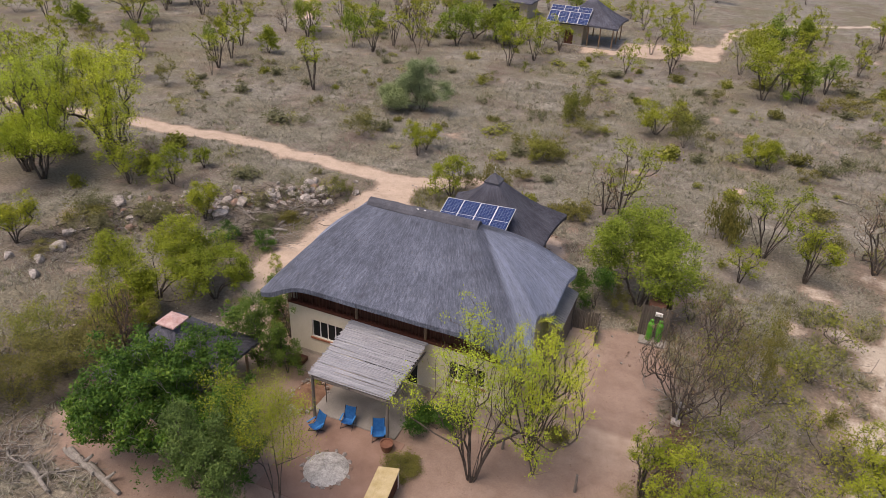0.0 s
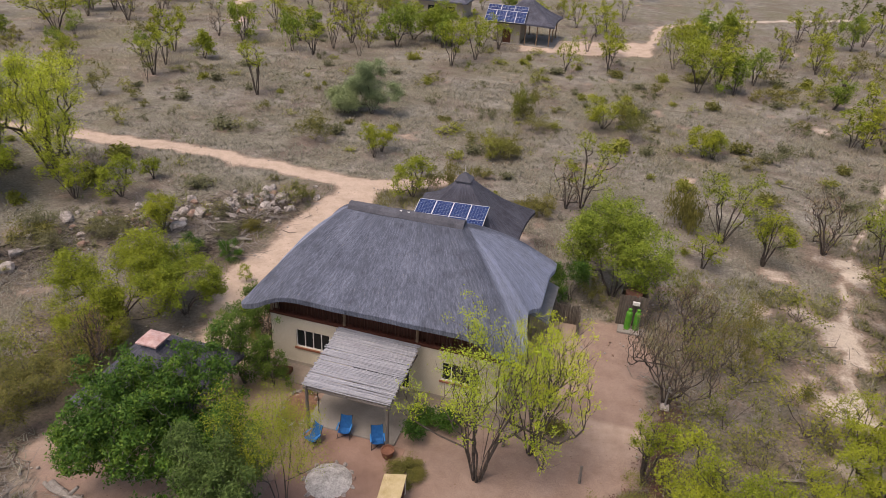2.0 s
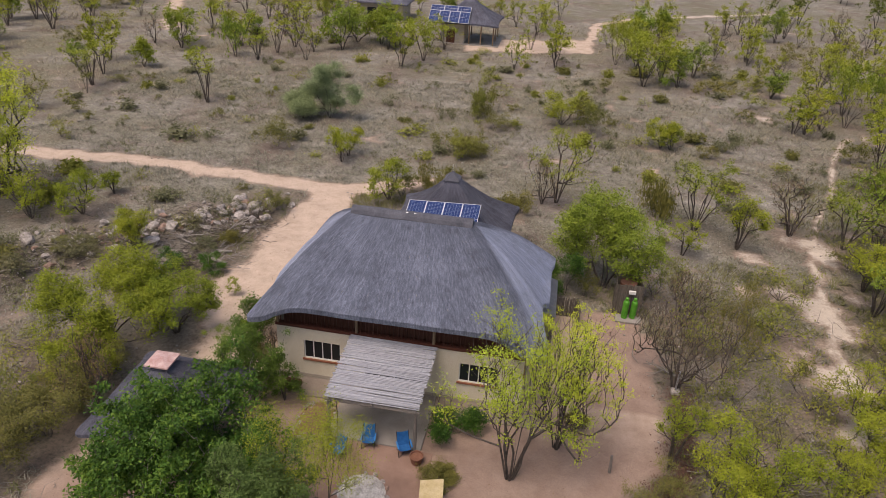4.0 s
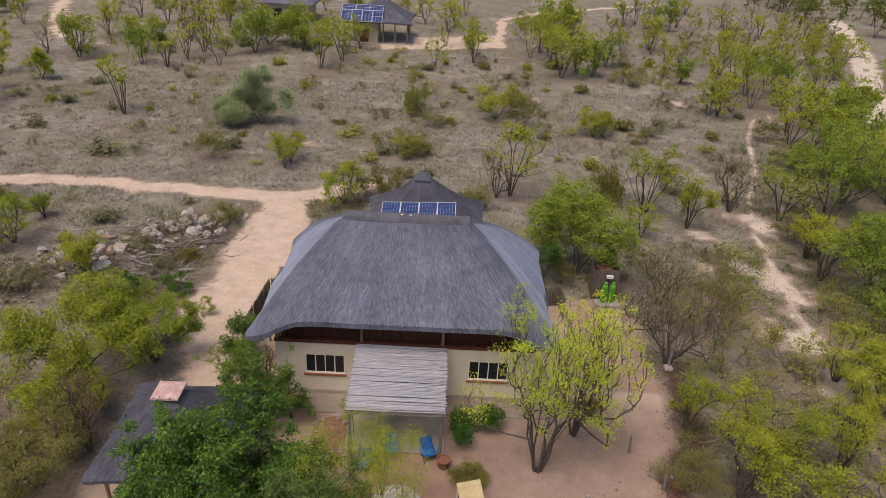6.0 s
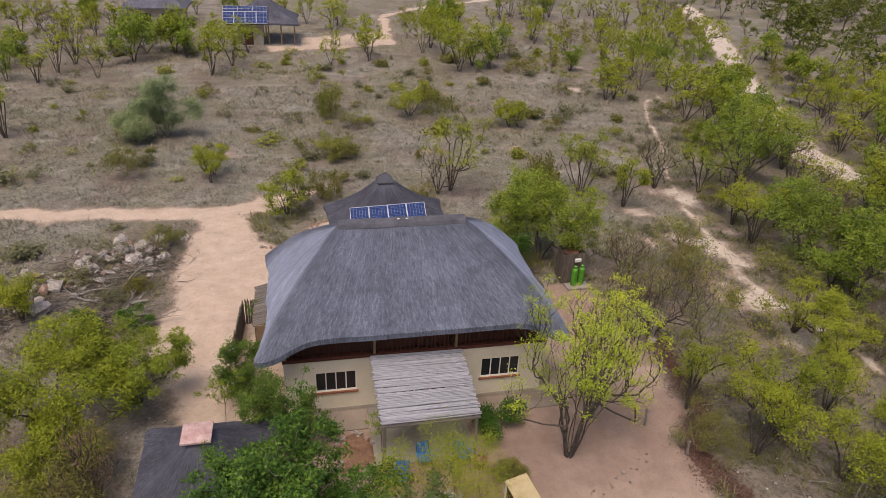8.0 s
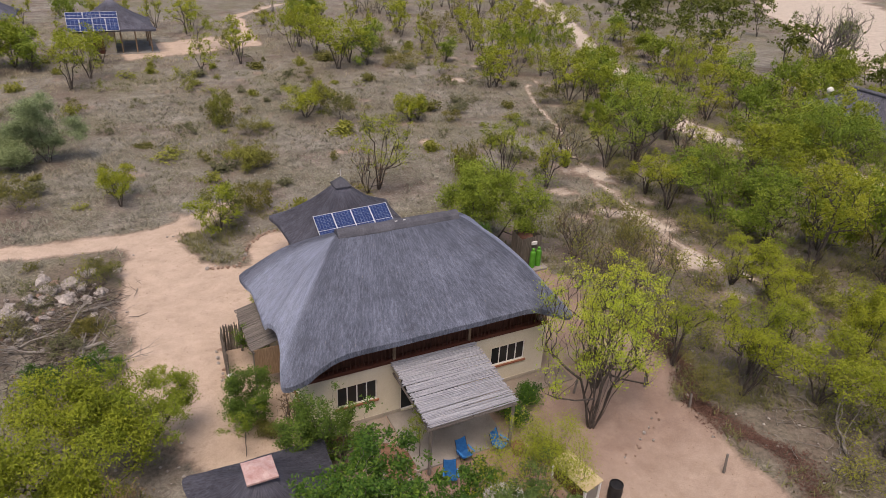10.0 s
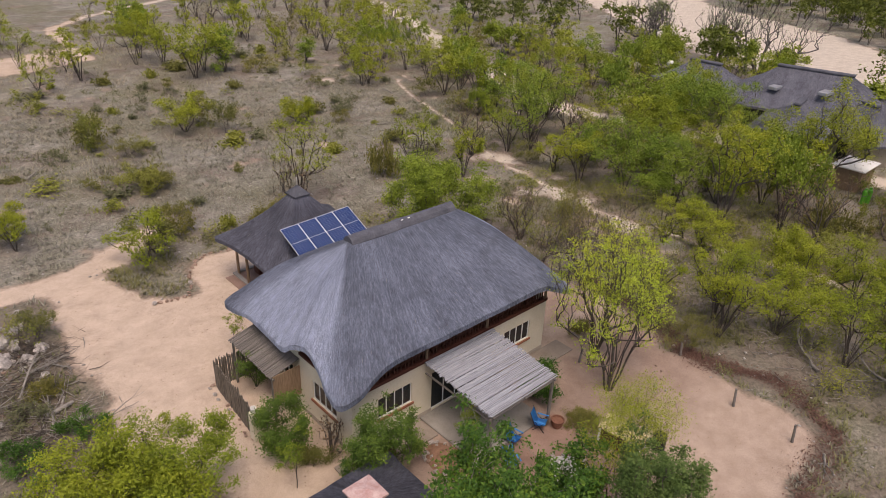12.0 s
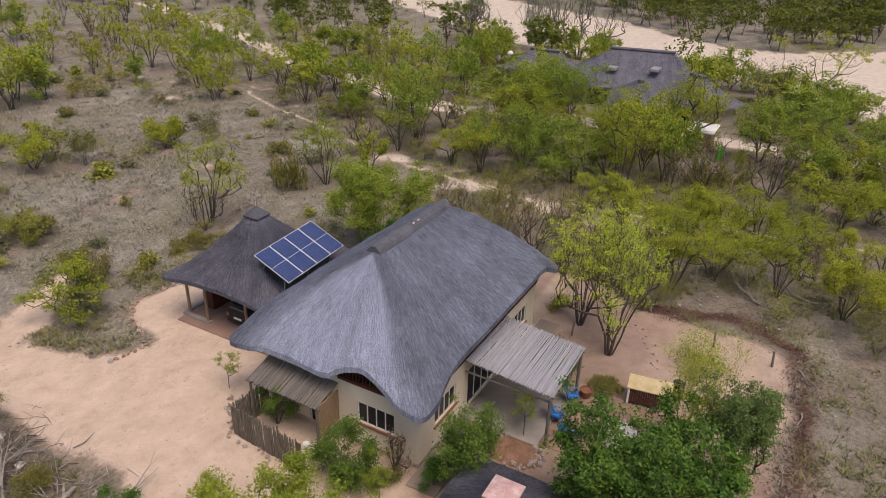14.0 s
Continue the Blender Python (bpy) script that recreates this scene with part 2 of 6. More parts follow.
def rod(bm, a, b, r0, r1=None, sides=7):
    """A tapered round bar from a to b."""
    a, b = Vector(a), Vector(b)
    r1 = r0 if r1 is None else r1
    m = Matrix.Translation((a + b) / 2) @ (b - a).to_track_quat("Z", "Y").to_matrix().to_4x4()
    bmesh.ops.create_cone(bm, cap_ends=True, segments=sides, radius1=r0, radius2=r1, depth=(b - a).length, matrix=m)
    return bm


def lathe(bm, profile, sides=16, centre=(0, 0, 0)):
    """Turns a list of (radius, height) round the z axis."""
    rings = []
    for r, z in profile:
        rings.append([bm.verts.new((centre[0] + r * math.cos(2 * math.pi * i / sides), centre[1] + r * math.sin(2 * math.pi * i / sides), centre[2] + z)) for i in range(sides)])
    for a, b in zip(rings, rings[1:]):
        for i in range(sides):
            bm.faces.new((a[i], a[(i + 1) % sides], b[(i + 1) % sides], b[i]))
    bm.faces.new(list(reversed(rings[0])))
    bm.faces.new(rings[-1])
    return bm


# ---- ground ----
def along(points, x, y):
    """Distance from each place to a line through the points."""
    best = np.full(x.shape, 1e9)
    for (ax, ay), (bx, by) in zip(points, points[1:]):
        dx, dy = bx - ax, by - ay
        t = np.clip(((x - ax) * dx + (y - ay) * dy) / (dx * dx + dy * dy), 0, 1)
        best = np.minimum(best, np.hypot(x - ax - t * dx, y - ay - t * dy))
    return best


def inside(points, x, y):
    """Signed distance to a polygon's outline, positive within."""
    ring = points + points[:1]
    odd = np.zeros(x.shape, bool)
    for (ax, ay), (bx, by) in zip(ring, ring[1:]):
        if ay != by:
            odd ^= ((ay > y) != (by > y)) & (x < (bx - ax) * (y - ay) / (by - ay) + ax)
    return np.where(odd, 1, -1) * along(ring, x, y)


ROAD_WEST = [(-75, 44), (-52.6, 46.8), (-41, 47.4), (-36.1, 48), (-30.5, 47.7), (-24.9, 47.1), (-19.9, 46.6), (-15.5, 47.6), (-12, 50.5)]
FOOTPATH = [(31.8, 75.9), (28.3, 73.4), (25.2, 66.5), (22.6, 58), (19.4, 51.1), (17.2, 44.5), (16.6, 40), (15.6, 34.7), (15.6, 32.4), (15.4, 30.7), (16.4, 28.4), (16.8, 24.6), (18, 17), (20, 5)]
SIDE_PATHS = [[(19.1, 50.5), (15.4, 43.4), (12.8, 37.4)], [(15.4, 30.7), (14.3, 28.0), (14.7, 25.7), (14.1, 22.5), (15, 15)], [(31.8, 75.9), (27.5, 85), (24.5, 89), (22, 93)]]
ROAD_EAST = [(76, 150), (66.2, 123), (59.4, 107.5), (51.5, 91), (46, 79.5), (40.6, 65.5), (36.2, 54.5), (36.6, 49), (39.4, 43.4), (40, 37), (40.5, 25), (41, 10), (39, -10)]
CAMP_YARD = [(-16.3, 101), (-11.5, 101.5), (-5.6, 103), (2.4, 106), (3.2, 111), (0.4, 115.5), (-5.6, 112.8), (-11.5, 110.8), (-16, 107)]
CAMP_TRACK = [(1.5, 110), (3.2, 122), (3.6, 131), (12, 141), (21.7, 148), (40, 160)]
FAR_TRACK = [(-62, 98), (-72, 118), (-85, 150)]
DRIVE = [(-19.9, 46.8), (-16.5, 46), (-15.6, 41.6), (-13.5, 40.6), (-12.3, 43.4), (-10.7, 44.5), (-8.1, 43.8), (-3.8, 42.5), (-2.4, 38), (-1, 33), (4.5, 34), (5.2, 30), (4.8, 27), (5, 24), (4.7, 21.8), (2.9, 19.9), (3.4, 16), (3.2, 13.5), (2.4, 11.2), (-3.4, 11.2), (-8.4, 11.6), (-13, 12.9), (-18.5, 13.4), (-20.6, 14.6), (-20.4, 17.8), (-19.2, 20.2), (-18.3, 23), (-19.3, 26.5), (-20.9, 30.5), (-20.3, 34.5), (-20.3, 38), (-20.4, 42.5)]
RIVER = [(190, 190), (150, 150), (116.5, 112.7), (94.4, 81.6), (83, 64), (76.6, 55), (73, 38), (71.6, 21), (62, 12), (54, 5), (45, -25), (125, -25), (114, 5), (100.5, 19), (99, 28), (106, 39.4), (118, 52), (137, 88), (170, 130), (220, 170)]


def sand_at(x, y):
    """How bare the ground is, 0 to 1."""
    n = np.array([noise.noise((a * 0.35, b * 0.35, 3.1)) + 0.6 * noise.noise((a * 1.1, b * 1.1, 7.7)) for a, b in zip(x, y)])
    s = np.clip((inside(DRIVE, x, y) + 0.68 * n) / 0.75 + 0.5, 0, 1)
    for line, half in ((ROAD_WEST, 0.95), (ROAD_EAST, 1.9), (CAMP_TRACK, 0.8), (FAR_TRACK, 1.2)):
        s = np.maximum(s, np.clip((half - along(line, x, y) + 0.7 * n) / 0.9 + 0.5, 0, 1))
    s = np.maximum(s, np.clip((inside(CAMP_YARD, x, y) + 1.2 * n) / 1.2 + 0.5, 0, 1))
    for line in SIDE_PATHS:
        s = np.maximum(s, 0.75 * np.clip((0.1 - along(line, x, y) + 0.45 * n) / 0.6 + 0.5, 0, 1))
    s = np.maximum(s, 0.95 * np.clip((0.2 - along(FOOTPATH, x, y) + 0.2 * n) / 0.45 + 0.5, 0, 1))
    s = np.maximum(s, np.clip((inside(RIVER, x, y) + 2.5 * n) / 2 + 0.5, 0, 1))
    worn = np.clip(1 - along([(18.8, 49.5), (16.8, 43.4), (16.0, 41), (15.8, 35), (15.0, 30.0), (14.4, 25)], x, y) / 4.2, 0, 1)
    s = np.maximum(s, np.clip(worn * 0.95 + 1.1 * n - 0.42, 0, 0.78))
    pale = np.clip(1 - np.hypot((x - 10) / 16, (y - 66) / 14), 0, 1) + np.clip(1 - np.hypot((x - 22) / 14, (y - 80) / 8), 0, 1)
    pale += np.clip(1 - np.hypot((x - 25) / 7, (y - 88) / 6), 0, 1) + np.clip(1.4 - np.hypot((x - 12.5) / 6, (y - 38) / 10), 0, 1.1)
    return np.maximum(s, np.clip(pale * 0.5 + 1.2 * n - 0.7, 0, 0.62))


def axis(far_lo, lo, hi, far_hi):
    """Grid lines: fine where the camera passes, wider further out, to the horizon."""
    return np.concatenate([far_lo - np.geomspace(3.0, 2500.0, 16)[::-1], np.arange(far_lo, lo - 0.1, 1.4), np.arange(lo, hi + 0.01, 0.5), np.arange(hi + 1.4, far_hi, 1.4), far_hi + np.geomspace(3.0, 2500.0, 16)])


gx, gy = axis(-115, -46, 40, 145), axis(-20, 5, 74, 165)
GX, GY = np.meshgrid(gx, gy)
fx, fy = GX.ravel(), GY.ravel()
sand = sand_at(fx, fy)
rough_z = np.array([0.07 * noise.noise((a * 0.25, b * 0.25, 0)) + 0.03 * noise.noise((a * 1.3, b * 1.3, 5)) for a, b in zip(fx, fy)])
fz = rough_z * (1 - sand) - 0.015 + 0.012 * rough_z - 0.02 * sand
nx = len(gx)
i0 = (np.arange(len(gy) - 1)[:, None] * nx + np.arange(nx - 1)[None, :]).ravel()
ground_mesh = np_mesh("ground", np.stack([fx, fy, fz], 1), np.stack([i0, i0 + 1, i0 + nx + 1, i0 + nx], 1), bpy.data.materials.new("ground_cover"))
smooth(ground_mesh)
near_house = (fx < 11) * (fx > -24) * (np.clip((25.5 - fy) / 5 + np.clip((fx + 15) / 4, -2, 0.3), 0, 1) * (fy < 40) + np.clip((fx + 1) / 3, 0, 1) * (fy >= 25.5) * (fy < 40))
near_house = near_house * (1 - 0.5 * np.clip((18.5 - fy) / 3, 0, 1) * np.clip((fx + 6) / 3, 0, 1))
litter_shade = np.clip(1.2 - along([(-8.5, 10.6), (-2.6, 10.4), (3.3, 11.4), (5, 14.5), (3.6, 17.5)], fx, fy) / 1.1, 0, 1)
litter_shade = np.maximum(litter_shade, np.clip(1.25 - along([(6.1, 28), (5.9, 24), (5.8, 21.5), (3.9, 19), (4.2, 16)], fx, fy) / 1.3, 0, 1))
litter_shade = np.maximum(litter_shade, np.clip(1.1 - np.hypot((fx + 28.5 - (fy - 36) * 0.75) / 5, (fy - 36) / 8), 0, 1.0))
litter_shade = np.maximum(litter_shade, np.clip(1.1 - np.hypot((fx + 33) / 6, (fy - 26) / 6), 0, 0.7))
litter_shade = np.maximum(litter_shade, np.clip(1.2 - along([(-20.9, 11.5), (-21.3, 14.5), (-21.4, 18.5)], fx, fy) / 1.3, 0, 1))
litter_shade = np.maximum(litter_shade, np.clip(1.5 - along([(-22.6, 28.5), (-22.6, 33), (-22.8, 38), (-22.4, 43)], fx, fy) / 1.9, 0, 1.0))
litter_shade = np.maximum(litter_shade, 0.55 * np.clip((23 - fy) / 4, 0, 1) * np.clip((fx - 4.5) / 1.5, 0, 1) * (fx < 40))
litter_shade = np.maximum(litter_shade, 0.5 * np.clip((10.2 - fy) / 1.5, 0, 1) * np.clip((fx + 22) / 6, 0, 1) * (fy > -20) * (fx < 40))
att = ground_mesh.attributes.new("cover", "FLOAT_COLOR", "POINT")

g = Mat("earth", 0.95)
co = g.coord()
cover = g.t.nodes.new("ShaderNodeAttribute")
cover.attribute_name = "cover"
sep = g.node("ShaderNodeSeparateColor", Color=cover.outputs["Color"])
n_big, n_mid, n_fine, n_tiny = g.noise(co, 0.09, 4), g.noise(co, 0.7, 6, 0.7), g.noise(co, 5.0, 5, 0.75), g.noise(co, 22.0, 4, 0.7)
straw = g.ramp(n_mid, [(0.3, (0.125, 0.116, 0.095)), (0.48, (0.218, 0.206, 0.174)), (0.68, (0.335, 0.32, 0.276))])
green = g.ramp(n_fine, [(0.3, (0.11, 0.105, 0.066)), (0.7, (0.23, 0.215, 0.145))])
base = g.mix(g.ramp(n_big, [(0.4, (0, 0, 0)), (0.6, (0.85, 0.85, 0.85))]), straw, green)
patch = g.ramp(g.noise(co, 0.33, 5, 0.7), [(0.56, (0, 0, 0)), (0.7, (0.75, 0.75, 0.75))])
base = g.mix(patch, base, (0.37, 0.325, 0.275))
brown = g.ramp(g.noise(co, 0.16, 6, 0.72), [(0.5, (0, 0, 0)), (0.66, (0.85, 0.85, 0.85))])
base = g.mix(brown, base, g.ramp(n_mid, [(0.3, (0.1, 0.074, 0.06)), (0.7, (0.23, 0.18, 0.15))]))
base = g.mix(0.85, base, g.ramp(n_fine, [(0.25, (0.12, 0.12, 0.12)), (0.75, (0.86, 0.86, 0.86))]), "OVERLAY")
base = g.mix(0.6, base, g.ramp(n_tiny, [(0.3, (0.15, 0.15, 0.15)), (0.7, (0.85, 0.85, 0.85))]), "OVERLAY")
# brown litter and soil, plus the painted shade below the crowns
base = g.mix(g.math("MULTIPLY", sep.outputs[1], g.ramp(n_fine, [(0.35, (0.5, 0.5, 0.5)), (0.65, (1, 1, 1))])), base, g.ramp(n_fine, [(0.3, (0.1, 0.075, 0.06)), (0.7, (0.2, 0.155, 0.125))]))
sand_far = g.ramp(n_mid, [(0.3, (0.44, 0.345, 0.266)), (0.7, (0.61, 0.492, 0.396))])
east = g.ramp(g.math("MULTIPLY", g.node("ShaderNodeSeparateXYZ", Vector=co).outputs[0], 0.05), [(0.4, (0, 0, 0)), (0.75, (1, 1, 1))])
sand_far = g.mix(east, sand_far, g.ramp(n_mid, [(0.3, (0.46, 0.4, 0.33)), (0.7, (0.63, 0.56, 0.475))]))
sand_near = g.ramp(n_mid, [(0.3, (0.25, 0.176, 0.14)), (0.7, (0.37, 0.276, 0.224))])
sand_col = g.mix(sep.outputs[2], sand_far, sand_near)
sand_col = g.mix(g.ramp(g.noise(co, 1.6, 5, 0.75), [(0.52, (0, 0, 0)), (0.75, (0.4, 0.4, 0.4))]), sand_col, (0.29, 0.2, 0.155))
sand_col = g.mix(0.3, sand_col, g.ramp(n_tiny, [(0.3, (0.2, 0.2, 0.2)), (0.7, (0.8, 0.8, 0.8))]), "OVERLAY")
edge = g.math("ADD", sep.outputs[0], g.math("MULTIPLY", g.math("SUBTRACT", n_fine, 0.5), 0.9))
verge = g.ramp(edge, [(0.1, (0, 0, 0)), (0.4, (0.8, 0.8, 0.8))])
base = g.mix(verge, base, g.ramp(n_mid, [(0.3, (0.21, 0.155, 0.12)), (0.7, (0.35, 0.272, 0.215))]))
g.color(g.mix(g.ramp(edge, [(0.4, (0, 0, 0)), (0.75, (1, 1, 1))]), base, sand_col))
g.bump(g.math("ADD", n_fine, g.math("MULTIPLY", n_tiny, 0.5)), 0.6, 0.06)
ground_mesh.materials.clear()
ground_mesh.materials.append(g.m)
ground = tagged(new("ground", ground_mesh), "dry grey-brown savanna ground with bare pinkish sand yard and tracks", "ground", kind="structure")


# ---- plants ----
def tube_mesh(segs, sides):
    """Tapered limbs from rows of (from, to, radius, radius), as arrays."""
    segs = [s for s in segs if np.linalg.norm(s[1] - s[0]) > 1e-4]
    p0, p1 = np.array([s[0] for s in segs]), np.array([s[1] for s in segs])
    r0, r1 = np.array([s[2] for s in segs]), np.array([s[3] for s in segs])
    d = p1 - p0
    d /= np.maximum(np.linalg.norm(d, axis=1, keepdims=True), 1e-6)
    ref = np.where(np.abs(d[:, 2:3]) < 0.9, np.array([[0, 0, 1.0]]), np.array([[1.0, 0, 0]]))
    u = np.cross(d, ref)
    u /= np.linalg.norm(u, axis=1, keepdims=True)
    v = np.cross(d, u)
    verts, n = [], len(segs)
    for p, r in ((p0, r0), (p1, r1)):
        for k in range(sides):
            a = 2 * math.pi * k / sides
            verts.append(p + r[:, None] * (math.cos(a) * u + math.sin(a) * v))
    verts = np.stack(verts, 1).reshape(-1, 3)
    base = (np.arange(n) * 2 * sides)[:, None]
    faces = np.stack([np.concatenate([base + k, base + (k + 1) % sides, base + sides + (k + 1) % sides, base + sides + k], 1) for k in range(sides)], 1)
    return verts, faces.reshape(-1, 4)


def leaf_mesh(rng, centres, size, slim=0.55, up=0.5):
    """Small pointed leaves at the given places, leaning at random."""
    n = len(centres)
    nrm = rng.normal(size=(n, 3))
    nrm[:, 2] = np.abs(nrm[:, 2]) + up
    nrm /= np.linalg.norm(nrm, axis=1, keepdims=True)
    t = rng.normal(size=(n, 3))
    t -= nrm * (t * nrm).sum(1, keepdims=True)
    t /= np.linalg.norm(t, axis=1, keepdims=True)
    w = np.cross(nrm, t)
    s = size * rng.uniform(0.6, 1.35, (n, 1))
    c = np.asarray(centres)
    verts = np.stack([c - t * s * 0.4 + w * s * slim * 0.55, c + t * s * 0.6 - nrm * s * 0.1, c - t * s * 0.4 - w * s * slim * 0.55], 1).reshape(-1, 3)
    return verts, np.arange(3 * n).reshape(n, 3)


def stem_lines(rng, stems, low, spread):
    """Stems of a unit plant: they leave the ground together and lean apart on the way up."""
    lines = []
    turn = rng.uniform(0, 2 * math.pi)
    for k in range(stems):
        a = turn + 2 * math.pi * (k + rng.uniform(-0.32, 0.32)) / stems
        out = spread * rng.uniform(0.45, 1.75)
        top = low + (1 - low) * rng.uniform(0.22, 0.62) - 0.1 * out
        foot = 0.045 * (stems > 1)
        swing = rng.normal() * 0.12
        line = []
        for f in (0.0, 0.2, 0.4, 0.6, 0.8, 1.0):
            q = foot + (out - foot) * f ** 1.25
            b = a + swing * (f - 0.3)
            line.append(np.array([math.cos(b) * q, math.sin(b) * q, top * f]))
        lines.append(line)
    return lines


def crown_tips(rng, n, low, lumps, flat, lines):
    """Places for twig ends, in uneven clumps about the stem tops of a unit plant."""
    cents = []
    for k in range(lumps):
        line = lines[k % len(lines)]
        t = line[-1] if rng.uniform() < 0.75 else line[-2]
        away = rng.uniform(0.85, 1.7)
        c = np.array([t[0] * away, t[1] * away, t[2] + (1 - t[2]) * rng.uniform(-0.1, 0.72)]) + rng.normal(size=3) * np.array([0.2, 0.2, 0.06])
        out = math.hypot(c[0], c[1])
        if out > 0.78:
            c[:2] *= 0.78 / out
        c[2] = min(max(c[2] - 0.12 * out, low * 0.8 + 0.1), 0.88)
        cents.append((*c, rng.uniform(0.15, 0.34)))
    tips = []
    while len(tips) < n:
        cx, cy, cz, cr = cents[rng.integers(len(cents))]
        v = rng.normal(size=3)
        v /= np.linalg.norm(v)
        q = rng.uniform(0.25, 1.0) ** 0.5
        p = np.array([cx + v[0] * cr * q, cy + v[1] * cr * q, cz + v[2] * cr * q * flat])
        if p[2] > 0.04 and np.hypot(p[0], p[1]) < 1.05 and p[2] < 1.03:
            tips.append(p)
    tips = np.array(tips)
    fill = np.array([0.97 / np.quantile(np.hypot(tips[:, 0], tips[:, 1]), 0.94)] * 2 + [1.0 / np.quantile(tips[:, 2], 0.98)])
    tips *= fill
    for line in lines:
        for p in line:
            p *= fill
    return tips


def grow(rng, tips, lines, h, r, wiggle, thick):
    """Limbs that reach every twig end from the stems, thinner the further out."""
    pts, parent = [np.zeros(3)], [-1]
    scale = np.array([r, r, h])
    for line in lines:
        last = 0
        for i, p in enumerate(line):
            pts.append(p * scale + rng.normal(size=3) * wiggle * 0.8 * (i > 0) * np.array([1, 1, 0.2]))
            parent.append(last)
            last = len(pts) - 1
    tips = tips * scale
    order = np.argsort(np.linalg.norm(tips, axis=1))
    arr = np.zeros((len(pts) + 2 * len(tips), 3))
    arr[:len(pts)] = pts
    for i in order:
        t = tips[i]
        have = arr[:len(pts)]
        cost = np.linalg.norm(have - t, axis=1) + 1.2 * np.maximum(0, have[:, 2] - t[2] + 0.1 * h) + 0.5 * (have[:, 2] < 0.14 * h) * h
        j = int(np.argmin(cost))
        a = pts[j]
        m = (a + t) / 2 + rng.normal(size=3) * wiggle * 0.8 - np.array([0, 0, 0.04 * np.linalg.norm(t - a)])
        for p, up in ((m, j), (t, len(pts))):
            arr[len(pts)] = p
            pts.append(p)
            parent.append(up)
    load = np.zeros(len(pts))
    load[-2 * len(tips):] += 0.5
    for i in range(len(pts) - 1, 0, -1):
        load[parent[i]] += load[i] if load[i] > 0 else 0
    rad = thick * np.sqrt(np.maximum(load, 0.4) / max(load.max(), 1))
    segs = []
    for i in range(1, len(pts)):
        j = parent[i]
        r0 = min(rad[j], rad[i] * 1.7)
        segs.append((pts[j], pts[i], r0, rad[i] * (0.5 if rad[i] <= rad.min() * 1.01 else 1)))
    return segs, tips


# kind: tips, leaves per tip, leaf size, spread of a cluster, lowest crown, lumps, flatness, stems, stem spread, limb thickness, leaf, bark
KINDS = {
    "mopane": (170, 36, 0.1, 0.15, 0.36, 15, 0.75, 5, 0.3, 0.12, "leaf_mopane", "bark", "tree"),
    "lime": (260, 58, 0.105, 0.16, 0.16, 20, 0.75, 7, 0.36, 0.12, "leaf_lime", "bark", "tree"),
    "green": (200, 46, 0.105, 0.16, 0.26, 18, 0.8, 4, 0.28, 0.13, "leaf_green", "bark", "tree"),
    "stemmy": (190, 26, 0.1, 0.15, 0.45, 10, 0.7, 9, 0.34, 0.12, "leaf_mopane", "bark", "tree"),
    "bare": (340, 3.2, 0.09, 0.15, 0.22, 18, 0.9, 7, 0.34, 0.12, "leaf_dry", "bark", "tree"),
    "bush": (150, 32, 0.09, 0.15, 0.06, 15, 0.8, 7, 0.36, 0.05, "leaf_olive", "bark", "shrub"),
    "yellow": (130, 30, 0.09, 0.15, 0.1, 14, 0.8, 7, 0.34, 0.05, "leaf_yellow", "bark", "shrub"),
    "darkshrub": (130, 44, 0.1, 0.14, 0.05, 9, 0.85, 5, 0.3, 0.05, "leaf_dark", "bark", "shrub"),
    "scrub": (120, 28, 0.09, 0.17, 0.02, 14, 0.8, 6, 0.36, 0.04, "leaf_scrub", "bark", "shrub"),
    "dry": (260, 5, 0.09, 0.16, 0.08, 14, 0.85, 9, 0.4, 0.06, "leaf_yellow", "bark", "shrub"),
    "greyleaf": (220, 120, 0.13, 0.26, 0.06, 12, 0.95, 5, 0.3, 0.07, "leaf_grey", "bark", "shrub"),
    "sapling": (40, 24, 0.08, 0.09, 0.3, 6, 0.8, 1, 0.05, 0.03, "leaf_lime", "bark", "sapling"),
    "front": (460, 15, 0.092, 0.12, 0.46, 22, 0.85, 12, 0.34, 0.11, "leaf_front", "bark", "tree"),
    "canopy": (430, 34, 0.12, 0.22, 0.3, 26, 0.5, 6, 0.4, 0.22, "leaf_front", "bark", "tree"),
    "leafy": (300, 66, 0.115, 0.18, 0.18, 22, 0.85, 4, 0.34, 0.13, "leaf_green", "bark", "tree"),
    "garden": (190, 44, 0.1, 0.13, 0.2, 14, 0.85, 4, 0.32, 0.07, "leaf_mid", "bark", "tree"),
    "winter": (420, 4, 0.12, 0.2, 0.22, 20, 0.85, 5, 0.34, 0.32, "leaf_grey", "drybark", "tree"),
    "marula": (800, 52, 0.135, 0.12, 0.2, 80, 0.75, 7, 0.44, 0.17, "leaf_dark", "greybark", "tree"),
    "fluffy": (280, 56, 0.1, 0.13, 0.36, 18, 0.95, 4, 0.4, 0.09, "leaf_fluffy", "bark", "tree"),
    "feathery": (320, 40, 0.06, 0.2, 0.55, 18, 0.7, 4, 0.36, 0.035, "leaf_mopane", "bark", "tree"),
}
